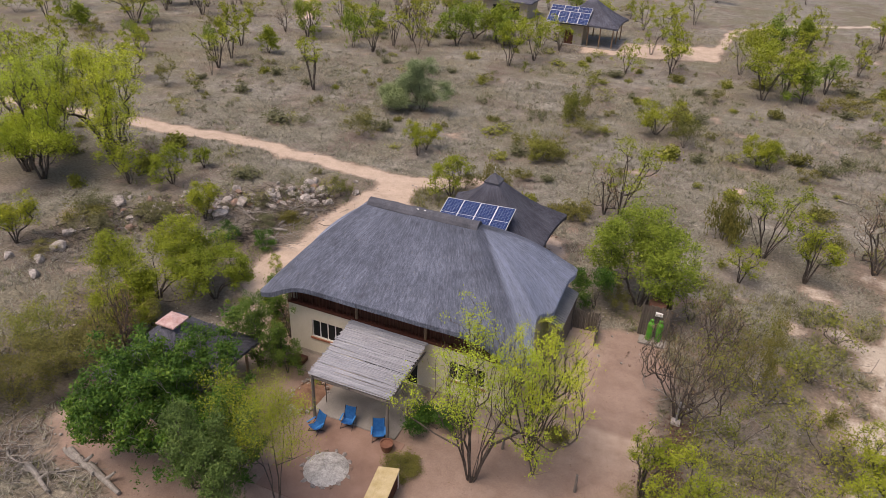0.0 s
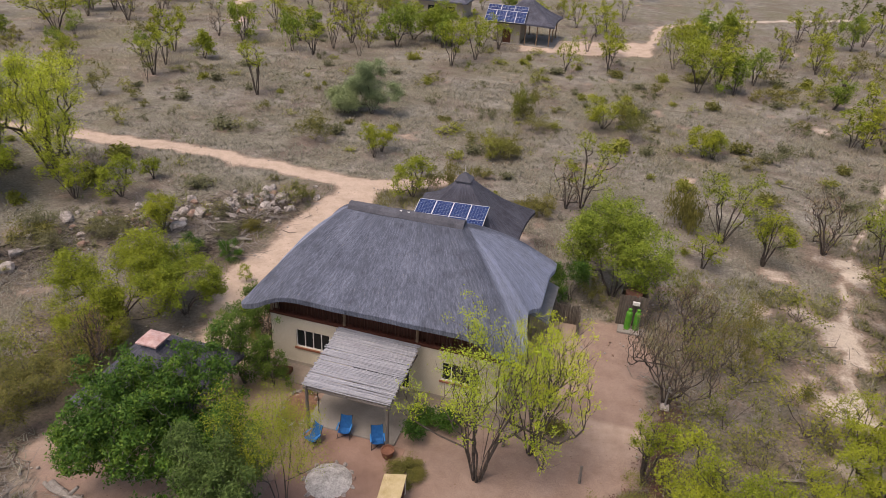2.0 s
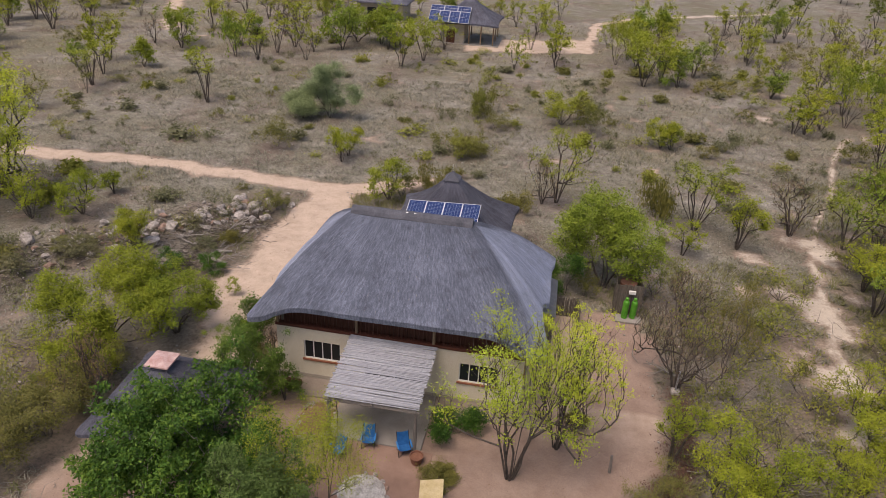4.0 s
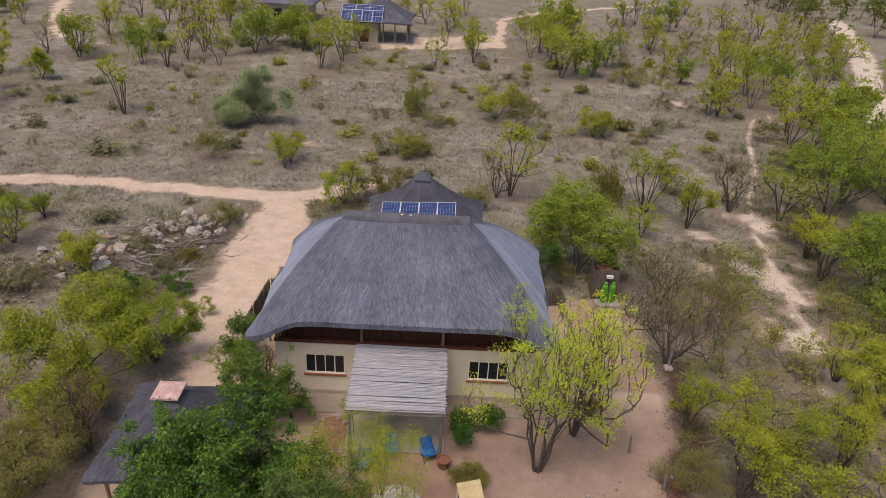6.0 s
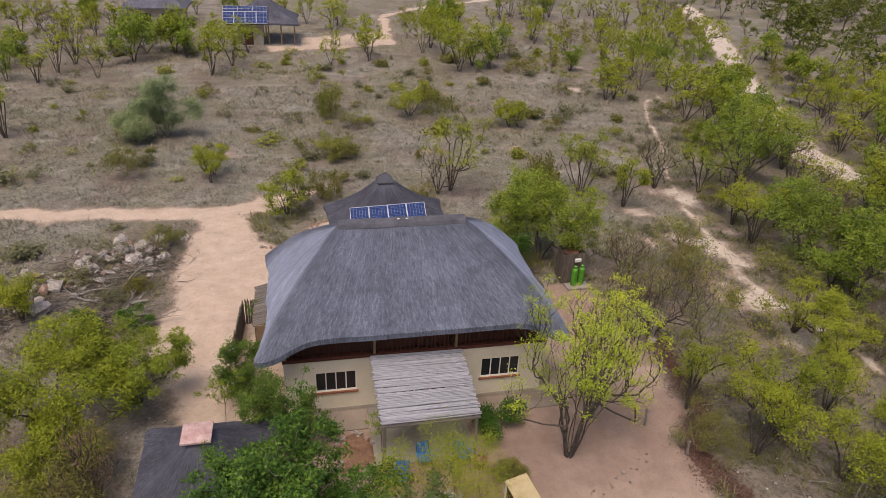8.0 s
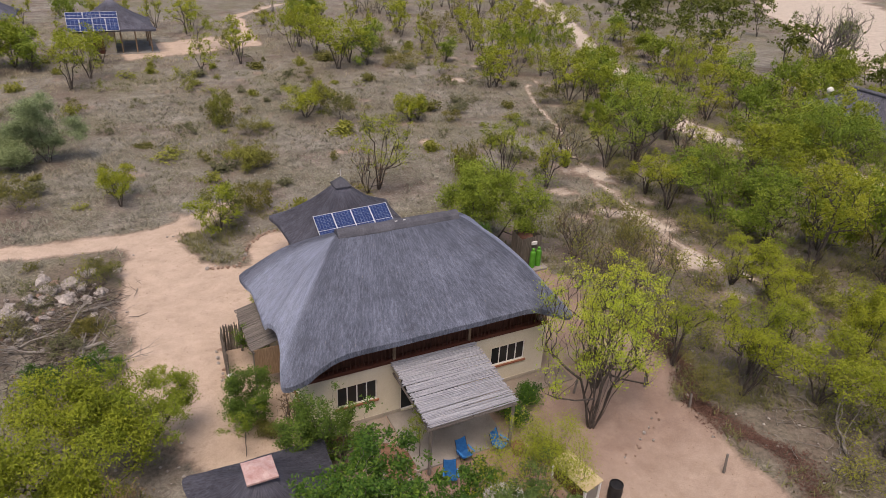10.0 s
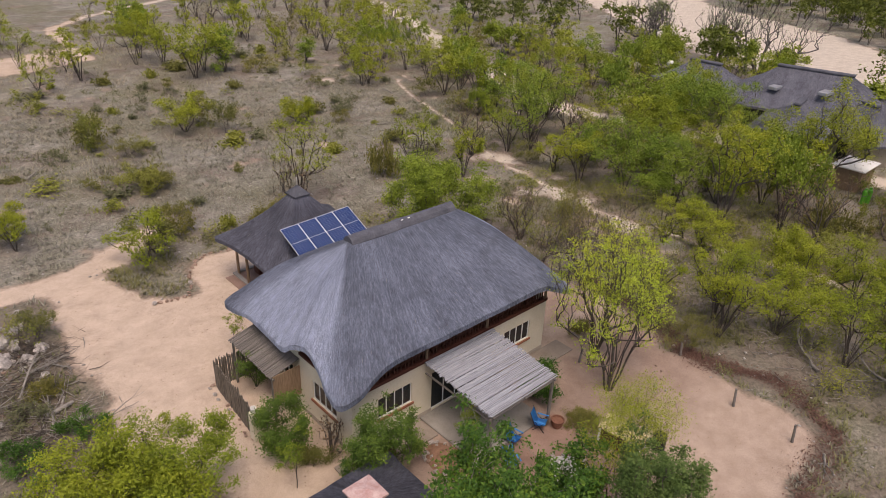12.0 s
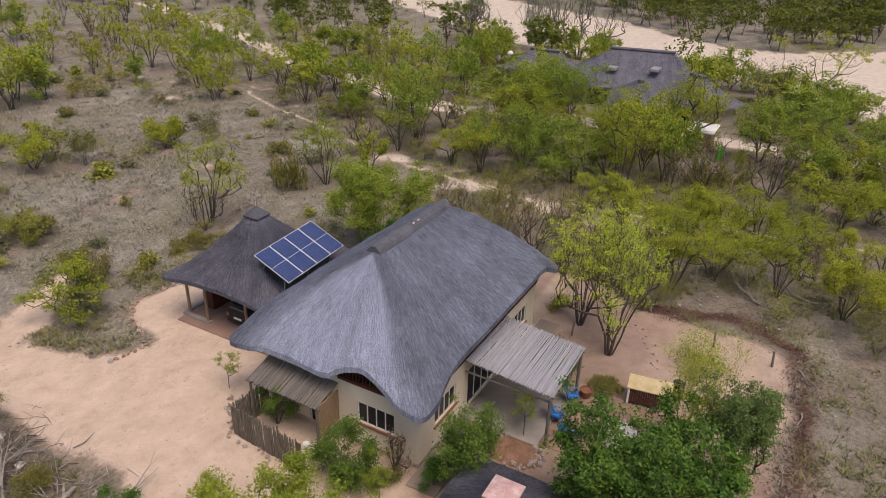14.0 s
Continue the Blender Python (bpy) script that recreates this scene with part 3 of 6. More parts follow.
LABELS = {
    "leafy": "full bright green leafy tree beside the house",
    "garden": "mid-green leafy garden tree with thin dark stems by the wall",
    "canopy": "tall mopane with a bright lime-green layered crown and dark stems",
    "winter": "tall leafless grey tree on the sandy river bank",
    "mopane": "yellow-green mopane tree with several dark stems in dry grass",
    "green": "bright green leafy bushveld tree with a rounded uneven crown",
    "lime": "broad yellow-green bushy tree with a low uneven crown",
    "stemmy": "many-stemmed mopane with bare dark stems and thin yellow-green top",
    "bare": "nearly leafless brown tree with tangled dry twigs",
    "bush": "low olive-green bush growing from dry ground",
    "scrub": "low grey-olive scrub in dry grass",
    "dry": "tangled dry brown bush with few yellow leaves",
    "yellow": "low yellow-green shrub in dry grass",
    "darkshrub": "dense dark green garden shrub",
    "greyleaf": "grey-green rounded shrub in open grassland",
    "sapling": "young green sapling with a thin stem on bare sand",
    "front": "thin yellow-green mopane tree with dark stems before the house wall",
    "marula": "large dense dark green tree with pale limbs beside the thatched shelter",
    "fluffy": "soft grey-green leafy small tree in the sandy yard",
    "feathery": "feathery yellow-green small tree beside the patio",
}
LIBRARY = {}


def plant_meshes(kind, detail, variant, h, r):
    """Limb and leaf meshes of one kind, made at a typical size and then shared."""
    size_class = 0 if r < 1.3 else 1 if r < 2.7 else 2
    key = (kind, detail, variant, size_class)
    if key not in LIBRARY:
        tips_n, per, size, cluster, low, lumps, flat, stems, spread, thick, leaf_mat, bark, _ = KINDS[kind]
        rng = np.random.default_rng(hash_of(kind) + 17 * variant + 5 * size_class)
        n = max(10, int(tips_n * detail * (0.5, 1.0, 1.6)[size_class if kind not in ("front", "marula", "sapling") else 1]))
        size = size / math.sqrt(detail) ** 0.9 * (0.85, 1.0, 1.12)[size_class]
        lines = stem_lines(rng, stems, low, spread)
        tips = crown_tips(rng, n, low, lumps, flat, lines)
        segs, ends = grow(rng, tips, lines, h, r, 0.026 * r, thick * (h / 5) ** 0.5)
        if detail < 0.75 and kind not in ("bare", "dry", "winter"):
            twig = 1.03 * sorted(s[2] for s in segs)[int((0.4 if detail > 0.5 else 0.58 if detail > 0.25 else 0.78) * len(segs))]
            segs = [s for s in segs if s[2] > twig]
        v, f = tube_mesh(segs, 5 if kind in ("front", "marula") else 4 if detail > 0.8 else 3)
        trunk_me = np_mesh("trunk", v, f, M[bark])
        smooth(trunk_me)
        thin = 1.0 if detail > 0.7 else 0.66 if detail > 0.5 else 0.42 if detail > 0.25 else 0.3
        size *= 0.85 / thin ** 0.45
        total = int(1.4 * n * per * thin)
        leafy = rng.uniform(0, 1, n) ** (3.0 if kind == "front" else 2.0 if kind in ("stemmy", "mopane") else 0.8)
        pick = rng.choice(n, total, p=leafy / leafy.sum())
        c = ends[pick] + rng.normal(size=(total, 3)) * cluster * (0.75, 1.0, 1.3)[size_class] / detail ** 0.3 * np.array([1, 1, 0.7])
        c[:, 2] = np.maximum(c[:, 2], 0.05)
        v, f = leaf_mesh(rng, c, size)
        LIBRARY[key] = (trunk_me, np_mesh("crown", v, f, M[leaf_mat]), h, r)
    return LIBRARY[key]


def hash_of(word):
    return sum(ord(c) * (i + 3) for i, c in enumerate(word))


COUNT = {}
PLACED = []


def plant(kind, x, y, h, r, detail=None):
    """One tree or shrub with its limbs and leaves, standing at x, y."""
    d = math.hypot(x + 10, y - 15)
    if detail is None:
        detail = 1.0 if d < 29 else 0.6 if d < 56 else 0.34
    k = COUNT[kind] = COUNT.get(kind, -1) + 1
    COUNT[kind, r > 2.7, r < 1.3] = COUNT.get((kind, r > 2.7, r < 1.3), -1) + 1
    variants = 4 if detail > 0.5 else 3
    trunk_me, crown_me, h0, r0 = plant_meshes(kind, detail, COUNT[kind, r > 2.7, r < 1.3] % variants, h, r)
    category = KINDS[kind][-1]
    ob = thing(category, x, y, -0.03, LABELS[kind], category, turn=(k * 67 + 31) % 360)
    ob.scale = (r / r0, r / r0, h / h0)
    part("trunk" if category == "tree" else "stem", trunk_me, None, ob)
    part("crown" if category == "tree" else "foliage", crown_me, None, ob)
    PLACED.append((x, y, r))
    return ob



BEDDED = {}


def plant_into(store, kind, x, y, h, r, detail):
    """A plant that is one of many: its limbs and leaves go into the joined meshes of the store."""
    COUNT[store, kind] = COUNT.get((store, kind), -1) + 1
    trunk_me, crown_me, h0, r0 = plant_meshes(kind, detail, COUNT[store, kind] % 3, h, r)
    a = 1.7 * COUNT[store, kind]
    rot = np.array([[math.cos(a), -math.sin(a), 0], [math.sin(a), math.cos(a), 0], [0, 0, 1]])
    for me, mat, k in ((trunk_me, KINDS[kind][11], 4), (crown_me, KINDS[kind][10], 3)):
        v = np.zeros(len(me.vertices) * 3, np.float32)
        me.vertices.foreach_get("co", v)
        f = np.zeros(len(me.loops), np.int32)
        me.loops.foreach_get("vertex_index", f)
        vs, fs, n = BEDDED.setdefault((store, mat, k), ([], [], [0]))
        vs.append((v.reshape(-1, 3) * np.array([r / r0, r / r0, h / h0])) @ rot.T + np.array([x, y, -0.03]))
        fs.append(f.reshape(-1, k) + n[0])
        n[0] += len(v) // 3
    PLACED.append((x, y, r))


def bed_out(store, name, labels, category):
    """Links the joined meshes of a store, one for each material."""
    for (which, mat, k), (vs, fs, _) in BEDDED.items():
        if which == store:
            end = "_stems" if k == 4 else "_leaves"
            tagged(new(name + end, np_mesh(name + end, np.concatenate(vs), np.concatenate(fs), M[mat])), labels[k == 3], category, kind="stuff")


# ---- house ----
def thatch_roof(name, eave, ridge_of, top_of, thick, sag, parent, mat, rows=26, label="", worn=None, soften=0.0):
    """A thatched roof between an eave line and the ridge: top, cut edge and underside in one mesh."""
    n = len(eave)
    verts, uvs = [], []
    lens = [0.0]
    for a, b in zip(eave, eave[1:] + eave[:1]):
        lens.append(lens[-1] + math.dist(a, b))
    for layer in (0, 1):
        for k in range(rows + 1):
            s = k / rows
            for i, e in enumerate(eave):
                rx, ry = ridge_of(e)
                zt = top_of(e)
                f = s
                z = zt + (e[2] + thick - zt) * f - (sag(e) if callable(sag) else sag) * math.sin(math.pi * s)
                x, y = rx + (e[0] - rx) * f, ry + (e[1] - ry) * f
                lump = 0.05 * noise.noise((x * 0.8, y * 0.8, z * 0.8)) + 0.025 * noise.noise((x * 3.1, y * 3.1, z * 3.1))
                if layer:
                    z -= thick
                    lump *= 0.3
                verts.append((x, y, z + lump))
                uvs.append((lens[i], s * math.dist((rx, ry, zt), e)))
    faces = []
    per = (rows + 1) * n
    if soften:
        grid = np.array(verts).reshape(2, rows + 1, n, 3)
        for k in range(1, rows):
            reach = soften * (1 - k / rows) ** 0.7
            steps = np.arange(-int(2.5 * reach) - 1, int(2.5 * reach) + 2)
            weight = np.exp(-0.5 * (steps / max(reach, 0.3)) ** 2)
            grid[:, k] = sum(w * np.roll(grid[:, k], int(q), 1) for q, w in zip(steps, weight / weight.sum()))
        verts = [tuple(v) for v in grid.reshape(-1, 3)]
    for layer in (0, 1):
        for k in range(rows):
            for i in range(n):
                j = (i + 1) % n
                q = [layer * per + k * n + i, layer * per + k * n + j, layer * per + (k + 1) * n + j, layer * per + (k + 1) * n + i]
                faces.append(q if layer else q[::-1])
    rim = len(verts)
    for low in (0, 1):
        for i in range(n):
            v = verts[low * per + rows * n + i]
            verts.append((v[0], v[1], v[2] + 0.02 * noise.noise((v[0] * 5, v[1] * 5, low))))
            uvs.append((lens[i], uvs[rows * n + i][1] + 0.3 * low))
    for i in range(n):
        j = (i + 1) % n
        faces.append([rim + i, rim + j, rim + n + j, rim + n + i])
    me = np_mesh(name, verts, faces, mat)
    uv = me.uv_layers.new(name="along")
    arr = np.array(uvs, np.float32)
    idx = np.zeros(len(me.loops), np.int32)
    me.loops.foreach_get("vertex_index", idx)
    uv.data.foreach_set("uv", arr[idx].ravel())
    smooth(me)
    pale_att = me.attributes.new("paleness", "FLOAT", "POINT")
    pale_att.data.foreach_set("value", [worn(*v) if worn else 0.3 for v in verts])
    bm = bmesh.new()
    bm.from_mesh(me)
    bmesh.ops.recalc_face_normals(bm, faces=bm.faces)
    bm.to_mesh(me)
    bm.free()
    return part(name, me, mat, parent, label)


def spline(points, per=7):
    """A closed smooth line through the points."""
    out, n = [], len(points)
    for i in range(n):
        p0, p1, p2, p3 = (Vector(points[(i + k - 1) % n]) for k in range(4))
        for k in range(per):
            t = k / per
            out.append(tuple(0.5 * (2 * p1 + (p2 - p0) * t + (2 * p0 - 5 * p1 + 4 * p2 - p3) * t * t + (3 * p1 - p0 - 3 * p2 + p3) * t ** 3)))
    return out


X0, X1, Y0, Y1 = -13.9, -1.8, 24.08, 31.9
WALL_TOP = 2.95
house = thing("house", (X0 + X1) / 2, (Y0 + Y1) / 2, 0, "cream plastered cottage with a large grey thatched roof and loft openings", "house")
HM = house.matrix_world.inverted()


def hpart(name, bm, mat, parent=None, label=""):
    """A part of the house, given in world places."""
    bmesh.ops.transform(bm, matrix=HM, verts=bm.verts)
    ob = part(name, bm, mat, parent or house, label)
    return ob


RL, RR, RY, RZ = -10.85, -5.4, 27.95, 7.78
EAVE = [
    (-15.0, 23.3, 3.5), (-14.2, 23.05, 3.72), (-13.4, 23.15, 4.12), (-12.4, 23.2, 4.43), (-10, 23.2, 4.45), (-8, 23.2, 4.47), (-6, 23.2, 4.47), (-3.5, 23.2, 4.45), (-2.5, 23.15, 4.12), (-1.7, 23.05, 3.75),
    (-0.95, 23.3, 3.5), (-0.85, 24.2, 3.55), (-1.1, 25.1, 3.9), (-1.3, 26.2, 4.3), (-1.2, 27.2, 4.0), (-0.95, 28.0, 3.55), (-0.95, 29.5, 3.6), (-0.95, 31.2, 3.65), (-0.8, 32.2, 3.55),
    (-0.95, 33.0, 3.5), (-2.0, 33.1, 3.7), (-3.4, 32.9, 4.1), (-6, 32.8, 4.25), (-10, 32.8, 4.25), (-12.6, 32.9, 4.1), (-13.8, 33.1, 3.7),
    (-14.75, 33.1, 3.4), (-14.75, 32.1, 3.42), (-14.6, 31.1, 3.55), (-14.62, 29.4, 3.5), (-14.68, 28.0, 3.5), (-14.6, 27.3, 3.95), (-14.5, 26.3, 4.25), (-14.6, 25.3, 3.85), (-14.85, 24.4, 3.5),
]


def house_ridge(e):
    """The ridge place above an eave place: spread along it at front and back, at its ends at the sides."""
    f = min(max((e[0] + 13.7) / 11.5, 0), 1)
    x = RL + (RR - RL) * f
    a = math.atan2(e[1] - RY, e[0] - x)
    return x + 0.12 * math.cos(a), RY + 0.12 * math.sin(a)


def house_sag(e):
    """The long slopes are nearly flat, the hipped ends swell outwards."""
    d = min(max(RL - e[0] - off.x, e[0] + off.x - RR, 0.0) / 3.4, 1.0)
    return 0.04 - 0.5 * d * d


def hip_paleness(x, y, z):
    """The hipped ends are paler than the long slopes."""
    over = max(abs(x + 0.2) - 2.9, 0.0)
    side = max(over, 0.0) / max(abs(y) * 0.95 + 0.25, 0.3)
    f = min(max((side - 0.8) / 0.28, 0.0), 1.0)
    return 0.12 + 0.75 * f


roof_line = [tuple(HM @ Vector(p)) for p in spline(EAVE, 8)]
roof_line = roof_line[176:] + roof_line[:176]
off = house.matrix_world.translation
thatch_roof("roof", roof_line, lambda e: tuple(Vector(house_ridge((e[0] + off.x, e[1] + off.y))) - Vector((off.x, off.y))), lambda e: RZ, 0.26, house_sag, house, M["thatch"], 30, "weathered grey thatch", hip_paleness, 7.0)

# ridge capping
bm = bmesh.new()
prof = [(-0.36, -0.46), (-0.36, -0.24), (-0.27, -0.08), (-0.1, 0.04), (0.1, 0.04), (0.27, -0.08), (0.36, -0.24), (0.36, -0.46)]
rings = []
for k in range(25):
    x = RL - 0.3 + (RR - RL + 0.6) * k / 24
    rings.append([bm.verts.new((x, RY + py + 0.02 * noise.noise((x, py * 4, 1)), RZ + 0.12 + pz + 0.03 * noise.noise((x * 1.5, py, 4)))) for py, pz in prof])
for a, b in zip(rings, rings[1:]):
    for i in range(len(prof) - 1):
        bm.faces.new((a[i], b[i], b[i + 1], a[i + 1]))
bm.faces.new(rings[0])
bm.faces.new(rings[-1][::-1])
hpart("ridge_cap", bm, M["ridge"], label="dark cement ridge capping")
for x in (-8.4, -8.0):
    hpart("wire_clip", boxes(((x, RY - 0.25, RZ + 0.205), (x + 0.12, RY - 0.2, RZ + 0.225))), M["white"], label="pale wire clip on the ridge")

WIN_L, WIN_R = (-12.55, -10.7, 1.18, 2.25), (-4.84, -2.95, 1.18, 2.25)
DOOR = (-9.55, -6.45, 0.08, 2.15)


def wall_boxes(axis_x, at, thick, lo, hi, top, holes, base=0.0):
    """A wall with openings right through it, in one piece."""
    us = sorted({lo, hi, *(h[0] for h in holes), *(h[1] for h in holes)})
    zs = sorted({base, top, *(h[2] for h in holes), *(h[3] for h in holes)})
    bm = bmesh.new()
    made = {}

    def vert(i, j, k):
        if (i, j, k) not in made:
            u, z, w = us[i], zs[j], at + thick * k
            made[i, j, k] = bm.verts.new((u, w, z) if axis_x else (w, u, z))
        return made[i, j, k]

    def full(i, j):
        if not (0 <= i < len(us) - 1 and 0 <= j < len(zs) - 1):
            return False
        u, z = (us[i] + us[i + 1]) / 2, (zs[j] + zs[j + 1]) / 2
        return not any(h[0] < u < h[1] and h[2] < z < h[3] for h in holes)

    for i in range(len(us) - 1):
        for j in range(len(zs) - 1):
            if not full(i, j):
                continue
            for k in (0, 1):
                bm.faces.new([vert(i, j, k), vert(i + 1, j, k), vert(i + 1, j + 1, k), vert(i, j + 1, k)])
            for di, dj, a, b in ((-1, 0, (i, j), (i, j + 1)), (1, 0, (i + 1, j), (i + 1, j + 1)), (0, -1, (i, j), (i + 1, j)), (0, 1, (i, j + 1), (i + 1, j + 1))):
                if not full(i + di, j + dj):
                    bm.faces.new([vert(*a, 0), vert(*b, 0), vert(*b, 1), vert(*a, 1)])
    bmesh.ops.recalc_face_normals(bm, faces=bm.faces)
    return bm


SIDE_L = [(25.2, 27.02, 1.18, 2.22)]
hpart("front_wall", wall_boxes(True, Y0, 0.23, X0, X1, WALL_TOP, [WIN_L, DOOR, WIN_R]), M["wall"])
hpart("back_wall", wall_boxes(True, Y1 - 0.23, 0.23, X0, X1, 3.9, []), M["wall"])
hpart("side_wall", wall_boxes(False, X0, 0.23, Y0 + 0.232, Y1 - 0.232, 3.05, SIDE_L + [(28.6, 29.6, 0.08, 2.1)]), M["wall"])
hpart("side_wall", wall_boxes(False, X1 - 0.23, 0.23, Y0 + 0.232, Y1 - 0.232, 3.05, [(25.2, 27.0, 1.18, 2.22)]), M["wall"])
for pair in (((X0 - 0.03, Y0 - 0.03, 0), (DOOR[0], Y0 - 0.003, 0.22)), ((DOOR[1], Y0 - 0.03, 0), (X1 + 0.03, Y0 - 0.003, 0.22)), ((X0 - 0.03, Y0, 0), (X0 - 0.003, Y1, 0.22)), ((X1 + 0.003, Y0, 0), (X1 + 0.03, Y1, 0.22))):
    hpart("plinth", boxes(pair, bevel=0.006), M["plinth"], label="grey splash plinth")
hpart("inner_floor", boxes(((X0 + 0.24, Y0 + 0.24, 0.0), (X1 - 0.24, Y1 - 0.24, 0.07))), M["tile"])
hpart("loft_floor", boxes(((X0 + 0.24, Y0 + 0.24, 2.78), (X1 - 0.24, Y1 - 0.24, 2.92))), M["slat"])
# upper gable pieces behind the eaves at the sides
for pair in (((X0 + 0.02, 27.95, 3.053), (X0 + 0.21, Y1 - 0.24, 3.9)), ((X0 + 0.02, Y0 + 0.24, 3.053), (X0 + 0.21, 25.45, 3.9)), ((X1 - 0.21, 27.95, 3.053), (X1 - 0.02, Y1 - 0.24, 3.9)), ((X1 - 0.21, Y0 + 0.24, 3.053), (X1 - 0.02, 25.45, 3.9))):
    hpart("gable_panel", boxes(pair), M["wall"])
hpart("wall_beam", boxes(((X0 - 0.04, Y0 - 0.05, WALL_TOP + 0.003), (X1 + 0.04, Y0 + 0.2, WALL_TOP + 0.17)), bevel=0.012), M["brown"], label="red-brown timber beam along the wall top")
hpart("eave_beam", boxes(((X0 + 0.1, Y0 - 0.02, 4.02), (X1 - 0.1, Y0 + 0.16, 4.2)), bevel=0.012), M["brown"])
hpart("loft_panel", boxes(((X0 + 0.25, Y0 + 0.45, WALL_TOP), (X1 - 0.25, Y0 + 0.5, 4.5))), M["slat"], label="dark boards behind the loft slats")
k = 0
x = X0 + 0.2
while x < X1 - 0.2:
    hpart("slat", boxes(((x, Y0 + 0.05, WALL_TOP + 0.17), (x + 0.045, Y0 + 0.085, 4.02 + 0.02 * math.sin(k)))), M["slat"])
    x += 0.2 + 0.03 * math.sin(k * 2.3)
    k += 1
for x in (X0 + 0.08, -9.88, -6.12, X1 - 0.08):
    hpart("loft_post", rod(bmesh.new(), (x, Y0 + 0.03, WALL_TOP + 0.17), (x, Y0 + 0.03, 4.15), 0.075, 0.07, 9), M["post"])
for sx, out in ((X0, -1), (X1, 1)):
    a, b = min(sx + out * 0.05, sx - out * 0.2), max(sx + out * 0.05, sx - out * 0.2)
    hpart("loft_sill", boxes(((a, 25.45, 3.055), (b, 27.95, 3.19)), bevel=0.01), M["brown"])
    hpart("loft_panel", boxes(((sx - out * 0.5 - 0.02, 25.3, 3.05), (sx - out * 0.5 + 0.02, 28.1, 4.3))), M["slat"])
    y = 25.52
    while y < 27.9:
        hpart("slat", boxes(((sx - 0.02 - out * 0.08, y, 3.19), (sx + 0.02 - out * 0.08, y + 0.05, 4.1))), M["slat"])
        y += 0.17


def window(axis_x, at, out, a, b, z0, z1, panes, sill=True, dark=False):
    """A framed window in its opening: frame, panes and a brick sill."""
    def blk(u0, u1, d0, d1, w0, w1):
        p, q = sorted((at + out * d0, at + out * d1))
        return ((u0, p, w0), (u1, q, w1)) if axis_x else ((p, u0, w0), (q, u1, w1))

    t = 0.045
    holes = []
    for i in range(panes):
        holes.append((a + (b - a - t) * i / panes + t, a + (b - a - t) * (i + 1) / panes, z0 + t, z1 - t))
    face = at - out * 0.12 if out > 0 else at + 0.06
    w = hpart("window", wall_boxes(axis_x, face, 0.06, a, b, z1, holes, z0), M["white"], label="white-framed window with dark panes")
    for i in range(panes):
        u0, u1 = a + (b - a - t) * i / panes + t, a + (b - a - t) * (i + 1) / panes
        hpart("pane", boxes(blk(u0, u1, -0.1, -0.09, z0 + t, z1 - t)), M["glass"], w)
    if sill:
        hpart("sill", boxes(blk(a - 0.08, b + 0.08, -0.05, 0.07, z0 - 0.1, z0 - 0.002), bevel=0.008), M["brick"], w, "red brick sill")
    return w


window(True, Y0, -1, *WIN_L, 4)
window(True, Y0, -1, *WIN_R, 4)
window(False, X0, -1, *SIDE_L[0], 4)
window(False, X1, 1, 25.2, 27.0, 1.18, 2.22, 4)
window(True, Y0, -1, *DOOR, 4, sill=False)
window(False, X0, -1, 28.6, 29.6, 0.08, 2.1, 2, sill=False)
# curtains and dark rooms behind the panes
hpart("curtain", boxes(((-12.5, Y0 + 0.3, 1.1), (-12.1, Y0 + 0.34, 2.3)), ((-11.1, Y0 + 0.3, 1.1), (-10.75, Y0 + 0.34, 2.3))), M["plinth"])

# ---- pergola, patio and aprons ----
pergola = thing("pergola", -8.0, 22.0, 0, "lean-to shade roof of silvered poles over the patio", "pergola")
PM = pergola.matrix_world.inverted()


def local(bm, m):
    bmesh.ops.transform(bm, matrix=m, verts=bm.verts)
    return bm


PX0, PX1, PYB, PYF, PZB, PZF = -10.03, -5.98, 23.95, 19.95, 3.0, 2.62
rng = np.random.default_rng(4)
count = 60
for i in range(count):
    f = (i + 0.5) / count
    y, z = PYB + (PYF - PYB) * f, PZB + (PZF - PZB) * f + 0.06
    r = 0.028 + rng.uniform(0, 0.012)
    a = (PX0 - rng.uniform(0, 0.14), y + rng.normal() * 0.012, z + rng.normal() * 0.012)
    b = (PX1 + rng.uniform(0, 0.14), y + rng.normal() * 0.012, z + rng.normal() * 0.012)
    mid = ((a[0] + b[0]) / 2 + rng.normal() * 0.3, (a[1] + b[1]) / 2 + rng.normal() * 0.012, (a[2] + b[2]) / 2 + rng.normal() * 0.015)
    bm = rod(bmesh.new(), a, mid, r, r * 0.95, 7)
    rod(bm, mid, b, r * 0.95, r * 0.8, 7)
    part("roof_pole", local(bm, PM), M["greywood"], pergola)
for x in (PX0 + 0.12, -8.0, PX1 - 0.12):
    bm = rod(bmesh.new(), (x, PYB + 0.1, PZB - 0.08), (x, PYF - 0.05, PZF - 0.06), 0.06, 0.055, 8)
    part("rafter", local(bm, PM), M["oldwood"], pergola)
part("front_beam", local(rod(bmesh.new(), (PX0 - 0.05, PYF + 0.12, PZF - 0.18), (PX1 + 0.05, PYF + 0.12, PZF - 0.18), 0.075, 0.07, 9), PM), M["oldwood"], pergola)
for x in (PX0 + 0.1, PX1 - 0.1):
    part("post", local(rod(bmesh.new(), (x, PYF + 0.12, -0.02), (x, PYF + 0.12, PZF - 0.2), 0.085, 0.075, 9), PM), M["oldwood"], pergola)
    part("side_rail", local(rod(bmesh.new(), (x, PYF + 0.15, PZF - 0.32), (x, PYB + 0.1, PZF - 0.25), 0.05, 0.05, 7), PM), M["oldwood"], pergola)

